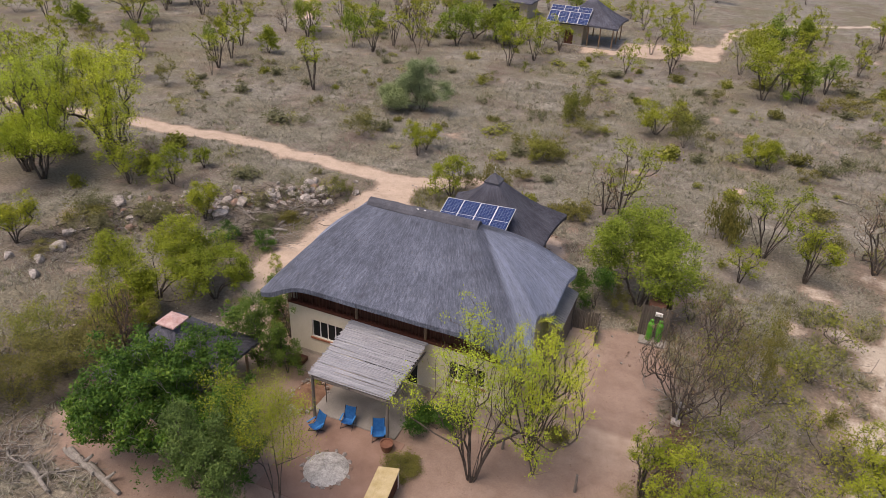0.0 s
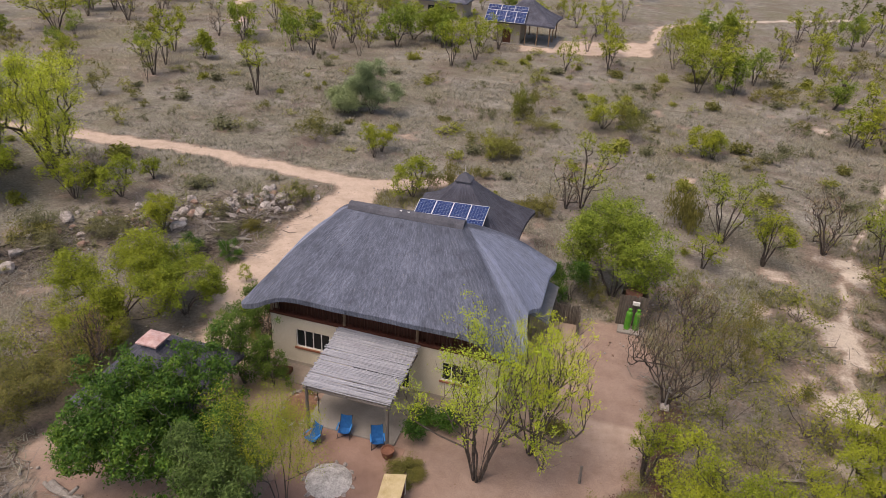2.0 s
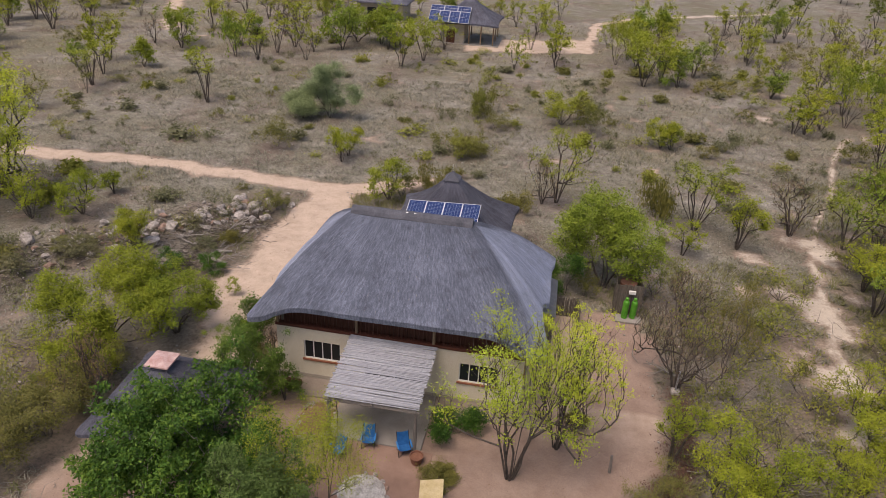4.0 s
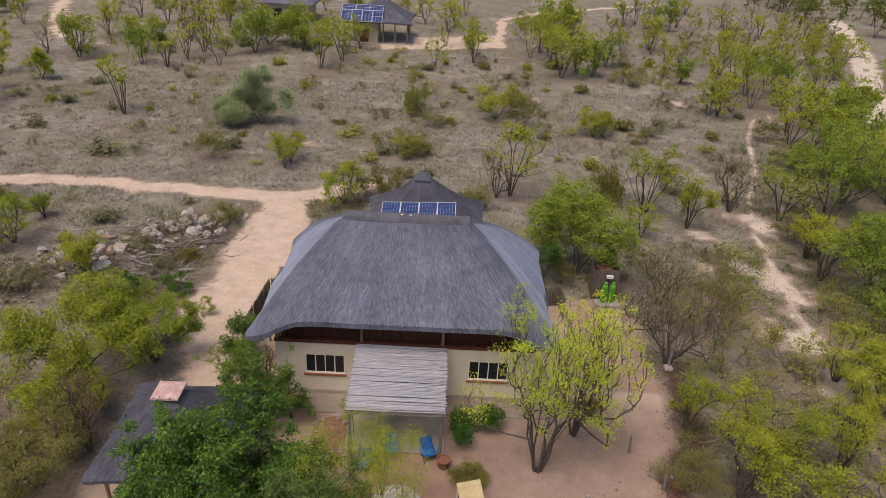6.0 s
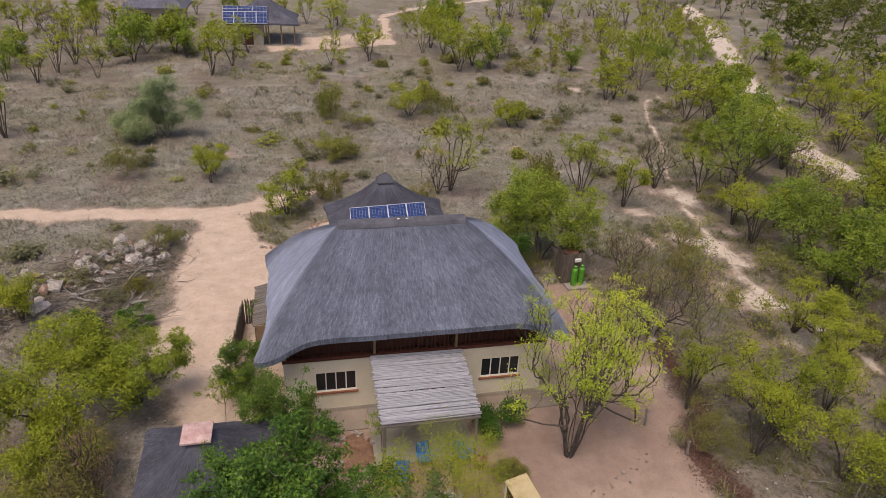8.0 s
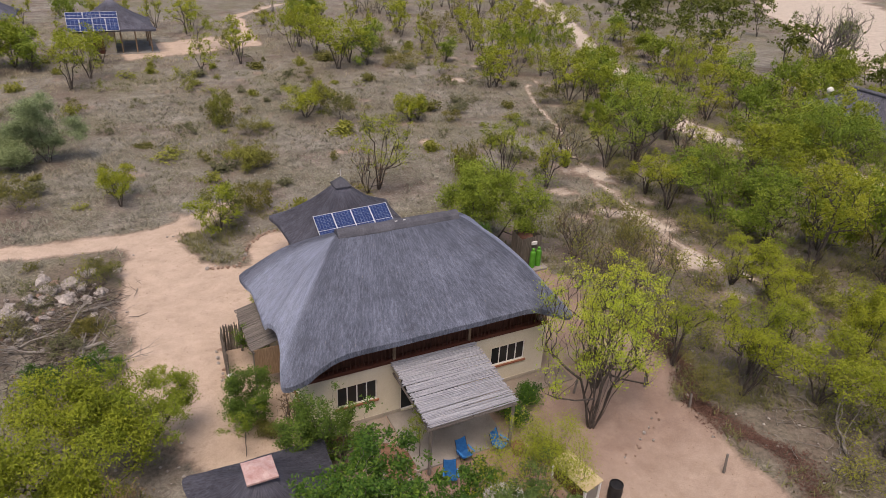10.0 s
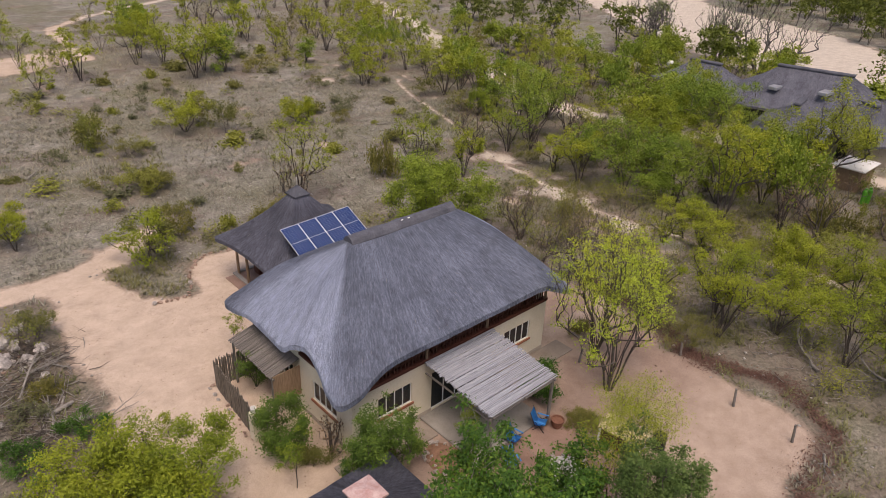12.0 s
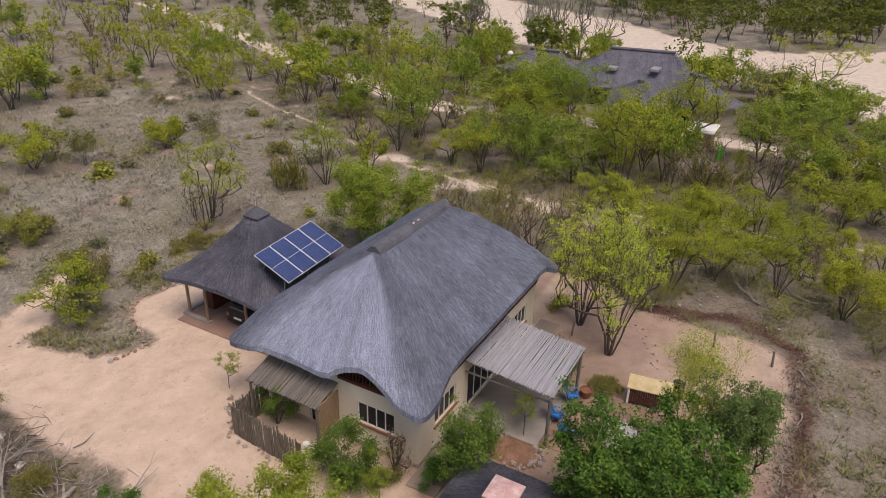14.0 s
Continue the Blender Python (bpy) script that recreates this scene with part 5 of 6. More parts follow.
for x, y, h, r in ((62.0, 56.0, 5.0, 3.0), (66.0, 48.0, 5.5, 3.2), (69.0, 60.0, 5.0, 3.0), (72.0, 44.0, 4.5, 2.8), (64.0, 42.0, 4.5, 2.6), (61.0, 26.0, 4.5, 2.8), (66.0, 24.0, 5.0, 3.0), (60.0, 17.0, 4.5, 2.8), (55.0, 13.0, 5.0, 3.2), (50.0, 12.0, 4.6, 2.8), (45.0, 11.5, 4.6, 3.0), (43.0, 17.0, 4.4, 2.6), (38.5, 33.0, 4.6, 2.8), (41.0, 37.5, 4.8, 2.8)):
    plant("lime" if x > 58 else "green", x, y, h, r)
plant("darkshrub", -21.9, 32.6, 1.1, 1.0)
plant("dry", -22.2, 41.9, 1.4, 1.0)
plant("bush", -22.4, 36.2, 0.7, 0.8)
plant("mopane", 36.9, 24.1, 6.5, 3.0, 0.8)
plant("bush", -21.8, 20.8, 2.4, 1.6)
plant("yellow", -26.4, 16.8, 2.6, 2.0)

# ---- yard things ----
screen = thing("boiler_screen", 3.5, 34.4, 0, "grey upright-slat screen enclosure open at the top", "screen")
SCM = screen.matrix_world.inverted()
for (ax, ay), (bx, by) in (((2.95, 33.85), (4.55, 33.95)), ((4.55, 33.95), (4.4, 35.3)), ((4.4, 35.3), (3.05, 35.2)), ((3.05, 35.2), (2.95, 33.85))):
    n = 14
    for i in range(n):
        t0, t1 = i / n, (i + 0.86) / n
        bm = bmesh.new()
        d = Vector((bx - ax, by - ay, 0))
        u = d.normalized()
        slab(bm, Vector((ax, ay, 0)) + d * t0, u, Vector((-u.y, u.x, 0)), Vector((0, 0, 1)), d.length * (t1 - t0), 0.03, 2.0 + rng.normal() * 0.03)
        part("slat", local(bm, SCM), M["stake"], screen)
part("drum", local(lathe(bmesh.new(), [(0.45, 1.2), (0.5, 1.22), (0.5, 1.85), (0.46, 1.88), (0.42, 1.86)], 18, (3.7, 34.6, 0)), SCM), M["rust"], screen, "rusty water drum inside the screen")
tagged(part("gas_slab", boxes(((3.1, 32.95, -0.02), (4.6, 33.72, 0.1)), bevel=0.02), M["concrete"]), "small concrete slab under the gas bottles", "paving", kind="structure")


def gas_bottle(x, y):
    b = thing("gas_bottle", x, y, 0.1, "bright green gas bottle standing on a concrete slab", "gas bottle", "gas bottles")
    part("body", lathe(bmesh.new(), [(0.17, 0.0), (0.185, 0.04), (0.185, 0.98), (0.165, 1.1), (0.1, 1.18), (0.05, 1.2)], 18), M["gas"], b)
    bm = bmesh.new()
    lathe(bm, [(0.1, 1.19), (0.105, 1.19), (0.105, 1.33), (0.1, 1.33)], 12)
    part("collar", bm, M["gas"], b)
    part("valve", rod(bmesh.new(), (0, 0, 1.18), (0, 0, 1.34), 0.03, 0.02, 8), M["alu"], b)
    return b


gas_bottle(3.62, 33.42)
gas_bottle(4.1, 33.48)
tagged(part("regulator_box", boxes(((3.7, 33.74, 1.5), (4.1, 33.86, 1.72)), bevel=0.015), M["white"]), "small white gas regulator box on the slat screen", "box")


def camp_chair(x, y, turn):
    c = thing("camp_chair", x, y, 0.004, "blue canvas folding camp chair with a dark frame", "chair", "chairs on the patio", turn)
    w = 0.3
    bm = bmesh.new()
    grid = []
    for k in range(9):
        t = k / 8
        if t < 0.5:
            yy, zz = -0.3 + t * 2 * 0.52, 0.46 - 0.12 * math.sin(t * 2 * math.pi * 0.75)
        else:
            s = (t - 0.5) * 2
            yy, zz = 0.22 + 0.27 * s, 0.39 + 0.62 * s
        grid.append([bm.verts.new((sx * w, yy, zz - 0.05 * (1 - sx * sx))) for sx in (-1, -0.5, 0, 0.5, 1)])
    for a, b in zip(grid, grid[1:]):
        for i in range(4):
            bm.faces.new((a[i], a[i + 1], b[i + 1], b[i]))
    seat_faces = [f for f in bm.faces]
    bmesh.ops.solidify(bm, geom=seat_faces, thickness=0.025)
    part("canvas", bm, M["blue"], c, "blue canvas seat and back")
    for sx in (-1, 1):
        for a, b in (((sx * 0.32, -0.3, 0), (sx * 0.3, 0.25, 0.6)), ((sx * 0.32, 0.3, 0), (sx * 0.3, -0.3, 0.62)), ((sx * 0.31, 0.2, 0.3), (sx * 0.3, 0.5, 1.03))):
            part("leg", rod(bmesh.new(), a, b, 0.014, 0.014, 6), M["black"], c)
        part("armrest", boxes(((sx * 0.34 - 0.04, -0.32, 0.6), (sx * 0.34 + 0.04, 0.25, 0.63)), bevel=0.008), M["blue"], c)
    part("crossbar", rod(bmesh.new(), (-0.32, -0.3, 0.03), (0.32, 0.3, 0.03), 0.012, 0.012, 6), M["black"], c)
    c.scale = (0.88, 0.88, 0.88)
    return c


camp_chair(-9.35, 19.3, -20)
camp_chair(-8.2, 20.2, 8)
camp_chair(-6.55, 20.1, 25)

pot = thing("plant_pot", -5.9, 19.65, 0.012, "terracotta pot with dry stems beside the chairs", "pot")
part("pot", lathe(bmesh.new(), [(0.2, 0), (0.24, 0.1), (0.29, 0.36), (0.31, 0.38), (0.31, 0.43), (0.27, 0.43), (0.25, 0.36)], 18), M["terracotta"], pot)

pit = thing("fire_pit", -7.75, 17.55, 0.0, "round fire pit heaped with pale ash and ringed with stones", "fire pit")
bm = bmesh.new()
rings = []
for k in range(9):
    rr = 1.0 * k / 8
    rings.append([bm.verts.new((rr * math.cos(a), rr * math.sin(a), 0.34 * (1 - (rr / 1.02) ** 2) + 0.06 * noise.noise((rr * math.cos(a) * 3, rr * math.sin(a) * 3, 2)))) for a in [2 * math.pi * i / 28 for i in range(28)]])
for a, b in zip(rings, rings[1:]):
    for i in range(28):
        bm.faces.new((a[i], b[i], b[(i + 1) % 28], a[(i + 1) % 28]))
bmesh.ops.remove_doubles(bm, verts=bm.verts, dist=0.0005)
part("ash", bm, M["ash"], pit, "pale ash and gravel")


def rock_mesh(seed, mat, flat=0.7):
    """A broken, angular stone of about one metre."""
    r = np.random.default_rng(seed)
    bm = bmesh.new()
    bmesh.ops.create_icosphere(bm, subdivisions=2, radius=0.5)
    for v in bm.verts:
        n = v.co.normalized()
        v.co *= 1.1 + 0.4 * noise.noise(n * 1.5 + Vector((seed * 3.1, 0, 0))) + 0.2 * noise.noise(n * 3.7 + Vector((0, seed, 0)))
        v.co.z *= flat
    for _ in range(11):
        d = Vector(r.normal(size=3)).normalized()
        cut = r.uniform(0.2, 0.36)
        for v in bm.verts:
            over = v.co.dot(d) - cut
            if over > 0:
                v.co -= d * over * 0.96
    for v in bm.verts:
        v.co += v.co.normalized() * 0.035 * noise.noise(v.co * 9 + Vector((seed, seed, 0)))
    me = bpy.data.meshes.new("rock")
    bm.to_mesh(me)
    bm.free()
    me.materials.append(mat)
    return me


ROCKS = [rock_mesh(i, M["rock"], 0.6 + 0.05 * (i % 5)) for i in range(8)] + [rock_mesh(20 + i, M["redrock"], 0.6) for i in range(5)]
PALE, RED = range(8), range(8, 13)


def rock(x, y, size, which, label, group, name="rock", category="rock", parent=None):
    ob = new(name, ROCKS[which])
    ob.matrix_world = pose(x, y, size * 0.1, rng.uniform(-12, 12), rng.uniform(-12, 12), rng.uniform(0, 360)) @ Matrix.Diagonal((size * rng.uniform(0.85, 1.25), size * rng.uniform(0.8, 1.1), size, 1))
    return tagged(ob, label, category, group)


for i in range(15):
    a = 2 * math.pi * (i + rng.uniform(-0.2, 0.2)) / 15
    ob = new("stone", ROCKS[[1, 9, 2, 3][i % 4]])
    ob.parent = pit
    ob.matrix_local = pose(1.05 * math.cos(a), 1.05 * math.sin(a), 0.02, 0, 0, i * 77) @ Matrix.Diagonal((0.32, 0.26, 0.24, 1))

# boulders and rubble west of the drive
for i in range(150):
    t = rng.uniform(0, 1) ** 0.8
    cx, cy = (-34.5 + 12.5 * t, 31.0 + 11.5 * t)
    x, y = cx + rng.normal() * 1.2, cy + rng.normal() * 1.2
    rock(x, y, abs(rng.normal()) * 0.38 + 0.3, int(rng.integers(0, 9)), "pale weathered boulder in a rubble heap", "boulders in the rubble heap")
for x, y, s in ((-27.3, 34.8, 1.35), (-28.9, 33.2, 1.0), (-23.2, 41.6, 1.2), (-24.4, 42.4, 1.3), (-25.8, 38.9, 1.1), (-29.8, 36.2, 1.1), (-33.4, 25.9, 1.3), (-34.3, 27.6, 1.1), (-33.0, 24.4, 1.0), (-35.2, 24.0, 0.9), (-31.9, 23.1, 1.1)):
    rock(x, y, s, int(rng.integers(0, 8)), "large pale boulder in a rubble heap", "boulders in the rubble heap")
# stones edging the beds
for i in range(34):
    f = i / 33
    line = [(-16.65, 27.6), (-16.5, 30.0), (-16.4, 32.1), (-15.6, 32.6), (-15.0, 33.4), (-14.4, 33.9)]
    s = f * (len(line) - 1)
    k = min(int(s), len(line) - 2)
    x, y = (line[k][j] + (line[k + 1][j] - line[k][j]) * (s - k) for j in (0, 1))
    rock(x + rng.normal() * 0.1, y + rng.normal() * 0.1, rng.uniform(0.12, 0.27), int(rng.integers(6, 13)), "rough tan stone edging the fence line", "edging stones", "edging_stone", "stone")
for i in range(40):
    f = i / 39
    line = [(-15.4, 40.9), (-13.6, 40.4), (-12.5, 43.3), (-10.7, 44.7), (-8.1, 44.1), (-4.2, 43.0)]
    s = f * (len(line) - 1)
    k = min(int(s), len(line) - 2)
    x, y = (line[k][j] + (line[k + 1][j] - line[k][j]) * (s - k) for j in (0, 1))
    rock(x + rng.normal() * 0.08, y + rng.normal() * 0.08, rng.uniform(0.2, 0.36), int(rng.integers(6, 13)), "reddish stone edging the carport yard", "edging stones", "edging_stone", "stone")
for i in range(46):
    a = rng.uniform(0, 2 * math.pi)
    q = rng.uniform(0.75, 1.1)
    rock(-11.0 + 0.82 * q * math.cos(a), 21.15 + 1.3 * q * math.sin(a), rng.uniform(0.14, 0.36), int(rng.integers(0, 9)), "stone round the garden bed by the patio", "bed stones", "bed_stone", "stone")
for i in range(9):
    rock(2.2 + rng.normal() * 0.9, 31.4 + rng.normal() * 0.8, rng.uniform(0.1, 0.26), int(rng.integers(0, 13)), "loose stone on the sand behind the house", "loose stones", "loose_stone", "stone")
for i in range(16):
    f = i / 15
    rock(-13.8 + 2.5 * f + rng.normal() * 0.2, 12.7 + rng.normal() * 0.25, rng.uniform(0.15, 0.45), int(rng.integers(0, 13)), "stone along the yard edge", "loose stones", "loose_stone", "stone")
for i in range(14):
    rock(-2.0 + 0.28 * i + rng.normal() * 0.1, 17.2 + 0.34 * i * 0.4 + rng.normal() * 0.15, rng.uniform(0.1, 0.22), int(rng.integers(0, 13)), "small stone edging in the sandy yard", "loose stones", "loose_stone", "stone")

chest = thing("storage_hutch", -4.75, 17.0, 0, "low wooden hutch with a yellowed sheet lid in the yard", "hutch", turn=98)
bm = boxes(((-1.0, -0.45, 0.95), (1.0, 0.5, 1.0)), bevel=0.01)
for v in bm.verts:
    v.co.z += -0.16 * v.co.y
part("lid", bm, M["yellow"], chest, "yellowed sheet lid")
for sx in (-0.9, 0.9):
    for sy in (-0.38, 0.42):
        part("leg", boxes(((sx - 0.05, sy - 0.05, 0), (sx + 0.05, sy + 0.05, 0.94 - 0.1 * (sy > 0))), bevel=0.006), M["white"], chest)
for i in range(17):
    x = -0.82 + 1.64 * i / 16
    part("slat", boxes(((x - 0.042, 0.4, 0.12), (x + 0.042, 0.43, 0.8))), M["slat"], chest)
    part("slat", boxes(((x - 0.042, -0.4, 0.12), (x + 0.042, -0.37, 0.88))), M["slat"], chest)
part("end_board", boxes(((0.87, -0.33, 0.1), (0.9, 0.37, 0.86))), M["concrete"], chest)
part("end_board", boxes(((-0.9, -0.33, 0.1), (-0.87, 0.37, 0.86))), M["concrete"], chest)

for x, y, h in ((2.4, 21.0, 0.9), (1.7, 15.1, 0.95), (1.4, 12.2, 0.9), (-6.6, 12.4, 0.95), (-1.2, 22.0, 0.8), (3.4, 18.9, 0.8)):
    ob = part("fence_stump", rod(bmesh.new(), (0, 0, -0.02), (0.03, 0.02, h), 0.065, 0.055, 8), M["oldwood"])
    ob.matrix_world = pose(x, y, 0, 0, 3, x * 40)
    tagged(ob, "weathered grey wooden stump post on the sand", "post", "stump posts")

tap = thing("garden_tap", 5.85, 27.15, 0, "pale standpipe in a stone block at the yard edge", "standpipe")
part("block", boxes(((-0.22, -0.2, 0), (0.22, 0.2, 0.22)), bevel=0.04), M["rock"], tap)
part("pipe", rod(bmesh.new(), (0, 0, 0.2), (0, 0, 1.35), 0.05, 0.05, 8), M["metal"], tap)

step = tagged(part("dark_bin", boxes(((-13.3, 22.9, 0.035), (-12.5, 23.5, 0.3)), bevel=0.03), M["slat"]), "low dark box on the apron by the wall", "box")

# ---- parked car under the carport ----
car = thing("car", -8.1, 37.6, 0.03, "dark parked car with its tail out of the thatched carport", "car", turn=180)


def car_section(bm, rows):
    rings = [[bm.verts.new((x, y, z)) for y, z in ring] for x, ring in rows]
    for a, b in zip(rings, rings[1:]):
        for i in range(len(a) - 1):
            bm.faces.new((a[i], a[i + 1], b[i + 1], b[i]))
    bm.faces.new(rings[0][::-1])
    bm.faces.new(rings[-1])


def ring_of(w, low, belt, roof, wr):
    return [(-w, low), (-w * 1.02, belt * 0.7), (-w * 0.97, belt), (-wr, roof - 0.05), (-wr * 0.8, roof), (wr * 0.8, roof), (wr, roof - 0.05), (w * 0.97, belt), (w * 1.02, belt * 0.7), (w, low)]


bm = bmesh.new()
car_section(bm, [(-1.95, ring_of(0.78, 0.35, 0.62, 0.72, 0.6)), (-1.85, ring_of(0.84, 0.24, 0.82, 0.9, 0.66)), (-0.85, ring_of(0.86, 0.22, 0.92, 1.0, 0.7)), (-0.2, ring_of(0.86, 0.22, 0.92, 1.48, 0.64)), (1.2, ring_of(0.86, 0.22, 0.94, 1.5, 0.64)), (1.8, ring_of(0.84, 0.24, 0.94, 1.3, 0.62)), (1.98, ring_of(0.8, 0.32, 0.85, 0.92, 0.6))])
bmesh.ops.bevel(bm, geom=bm.edges[:], offset=0.02, segments=1, affect="EDGES")
part("body", bm, M["black"], car, "dark car body")
for x in (-1.25, 1.25):
    for y in (-0.8, 0.8):
        bm = bmesh.new()
        rod(bm, (x, y - 0.1, 0.31), (x, y + 0.1, 0.31), 0.31, 0.31, 20)
        wheel = part("wheel", bm, M["tyre"], car)
        part("rim", rod(bmesh.new(), (x, y - 0.11, 0.31), (x, y + 0.11, 0.31), 0.19, 0.19, 14), M["alu"], wheel)
part("rear_window", boxes(((1.72, -0.55, 1.0), (1.9, 0.55, 1.22))), M["glass"], car)
part("number_plate", boxes(((1.985, -0.26, 0.55), (2.01, 0.26, 0.67))), M["white"], car, "blank pale number plate")
for y in (-0.72, 0.72):
    part("tail_lamp", boxes(((1.86, y - 0.08, 0.62), (2.0, y + 0.08, 0.86)), bevel=0.01), M["brick"], car)
cupboard = thing("cupboard", -8.6, 40.4, 0.03, "dark red-brown wooden cupboard in the carport", "cupboard")
part("body", boxes(((-0.8, -0.3, 0), (0.8, 0.3, 1.1)), bevel=0.015), M["brown"], cupboard)
part("door", boxes(((-0.82, -0.27, 0.05), (-0.805, 0.27, 1.05))), M["slat"], cupboard)


# ---- dead wood ----
def dead_branch(x, y, length, turn, seed, label="dry grey fallen branch on the ground"):
    r = np.random.default_rng(seed)
    segs = []

    def limb(p, d, n, rad):
        for _ in range(n):
            q = p + d * length / 7
            segs.append((p.copy(), q.copy(), rad, rad * 0.82))
            rad *= 0.82
            if rad > 0.012 and r.uniform() < 0.55:
                limb(q, d * 0.8 + r.normal(size=3) * np.array([0.5, 0.5, 0.28]), max(2, n - 3), rad * 0.65)
            d = d + r.normal(size=3) * np.array([0.22, 0.22, 0.1])
            d /= np.linalg.norm(d)
            p = q
            if p[2] < rad:
                d[2] = abs(d[2])
        return

    limb(np.array([0, 0, 0.05]), np.array([1.0, 0, 0.08]), 7, 0.03 + 0.022 * length)
    v, f = tube_mesh(segs, 5)
    v[:, 2] = np.maximum(v[:, 2], -0.02)
    me = np_mesh("dead_branch", v, f, M["greybark"])
    smooth(me)
    ob = new("dead_branch", me)
    ob.matrix_world = pose(x, y, 0.02, 0, 0, turn)
    return tagged(ob, label, "branch", "fallen branches")


for i, (x, y, l, a) in enumerate(((-18.6, 13.6, 3.2, -25), (-20.8, 12.6, 2.4, -40), (-19.2, 12.0, 2.6, 10), (-21.8, 32.0, 2.2, 40), (-22.8, 33.5, 2.6, 80), (-24.4, 35.1, 2.4, 150), (-26.0, 35.8, 2.6, 20), (-23.4, 36.6, 2.8, 60),
                                 (-29.0, 34.5, 2.8, 100), (-22.6, 38.4, 2.2, 10), (-31.5, 33.4, 2.4, 130), (-21.9, 30.4, 2.0, 200), (-34.0, 28.5, 2.5, 60), (1.6, 10.9, 1.5, 200), (-2.0, 10.6, 1.3, 190),
                                 (7.6, 13.5, 3.4, 60), (9.5, 10.5, 3.0, 100), (10.5, 24.0, 2.6, 10), (6.5, 28.2, 2.2, 150), (-47, 55, 2.4, 30), (15.2, 60.5, 2.6, -30), (11.5, 57.2, 2.0, 80), (-16, 65, 2.2, 40), (20, 58, 2.2, 20), (1.5, 62, 1.8, 140), (-30, 57, 2.0, 0), (24, 69, 2.4, 60))):
    dead_branch(x, y, l, a, 100 + i)


# ---- camp across the clearing ----
def far_carport(x, y):
    c = thing("camp_carport", x, y, 0, "distant thatched carport with a solar array and a grey store wall", "carport")
    bell("roof", pyramid_eave(x, y, 5.0, 4.6, 2.9, 0.1, 0.03), (x, y, 6.6), 0.25, 0.3, c, M["thatch_dark"], 10)
    m = c.matrix_world.inverted()
    part("store_wall", local(boxes(((x - 3.8, y - 3.6, 0), (x - 0.2, y - 3.4, 3.0)), ((x - 0.4, y - 3.4, 0), (x - 0.2, y + 1, 3.0)), ((x - 3.8, y - 3.4, 0), (x - 3.6, y + 1, 3.0))), m), M["plinth"], c)
    part("store_door", local(boxes(((x - 2.9, y - 3.66, 0.02), (x - 1.6, y - 3.605, 2.0))), m), M["slat"], c)
    for px, py in ((0.6, -3.6), (2.4, -3.6), (4.3, -3.6), (4.3, 0), (4.3, 3.6), (0, 3.6)):
        part("post", local(rod(bmesh.new(), (x + px, y + py, 0), (x + px, y + py, 3.1), 0.1, 0.1, 7), m), M["post"], c)
    part("floor_slab", local(boxes(((x - 4.2, y - 4.2, -0.03), (x + 5.2, y + 4, 0.05)), bevel=0.02), m), M["concrete"], c)
    a = thing("camp_solar_array", x - 1.2, y - 3.6, 3.6, "distant double row of blue solar panels on thatch", "solar panel")
    m = a.matrix_world.inverted()
    o = Vector((x - 5.6, y - 5.0, 3.25))
    u, v = Vector((1, 0, 0)), Vector((0, 0.82, 0.57))
    n = u.cross(v)
    for i in range(4):
        solar_panel(a, m, o + u * (i * 1.55), u, v, n, 1.5, 2.3, 3, 8)
    for i in range(3):
        solar_panel(a, m, o + u * (i * 2.08) + v * 2.34, u, v, n, 2.02, 1.1, 4, 4)
    for i in range(3):
        part("strut", local(rod(bmesh.new(), o + u * (0.5 + i * 2.5) + v * 0.3, o + u * (0.5 + i * 2.5) + Vector((0, 1.4, -0.2)), 0.03, 0.03, 6), m), M["metal"], a)
    return c


far_carport(-16.8, 108.6)
FARH = [(-34.0, 122.0, 5.0, 4.0, 6.0, "distant dark thatched chalet among trees")]


def thatched_block(name, x, y, hx, hy, eave, ridge, label, turn=0.0, mat="thatch_dark"):
    """A plain thatched building seen from afar: walls with openings, hipped roof and ridge cap."""
    b = thing(name, x, y, 0, label, "house", turn=turn)
    line = spline(pyramid_eave(0, 0, hx, hy, eave, 0.05, 0.01), 3)
    half = max(hx - hy, 0.15)

    def near(e):
        cx = min(max(e[0], -half), half)
        a = math.atan2(e[1], e[0] - cx)
        return cx + 0.1 * math.cos(a), 0.1 * math.sin(a)

    thatch_roof("roof", line, near, lambda e: ridge, 0.22, 0.25, b, M[mat], 10)
    part("ridge_cap", boxes(((-half - 0.4, -0.35, ridge - 0.12), (half + 0.4, 0.35, ridge + 0.16)), bevel=0.08), M["ridge"], b)
    wx, wy = hx - 0.9, hy - 0.9
    gaps = [(-wx * 0.55, -wx * 0.15, 0.1, 2.0), (wx * 0.25, wx * 0.65, 0.1, 2.0)]
    part("wall", wall_boxes(True, -wy, 0.2, -wx, wx, eave + 0.2, gaps), M["plinth"], b)
    part("wall", wall_boxes(True, wy - 0.2, 0.2, -wx, wx, eave + 0.2, gaps), M["plinth"], b)
    for sx in (-wx, wx - 0.2):
        part("wall", wall_boxes(False, sx, 0.2, -wy + 0.203, wy - 0.203, eave + 0.2, []), M["plinth"], b)
    for g0, g1, z0, z1 in gaps:
        for yy in (-wy + 0.1, wy - 0.12):
            part("window", boxes(((g0, yy, z0), (g1, yy + 0.03, z1))), M["glass"], b)
    return b


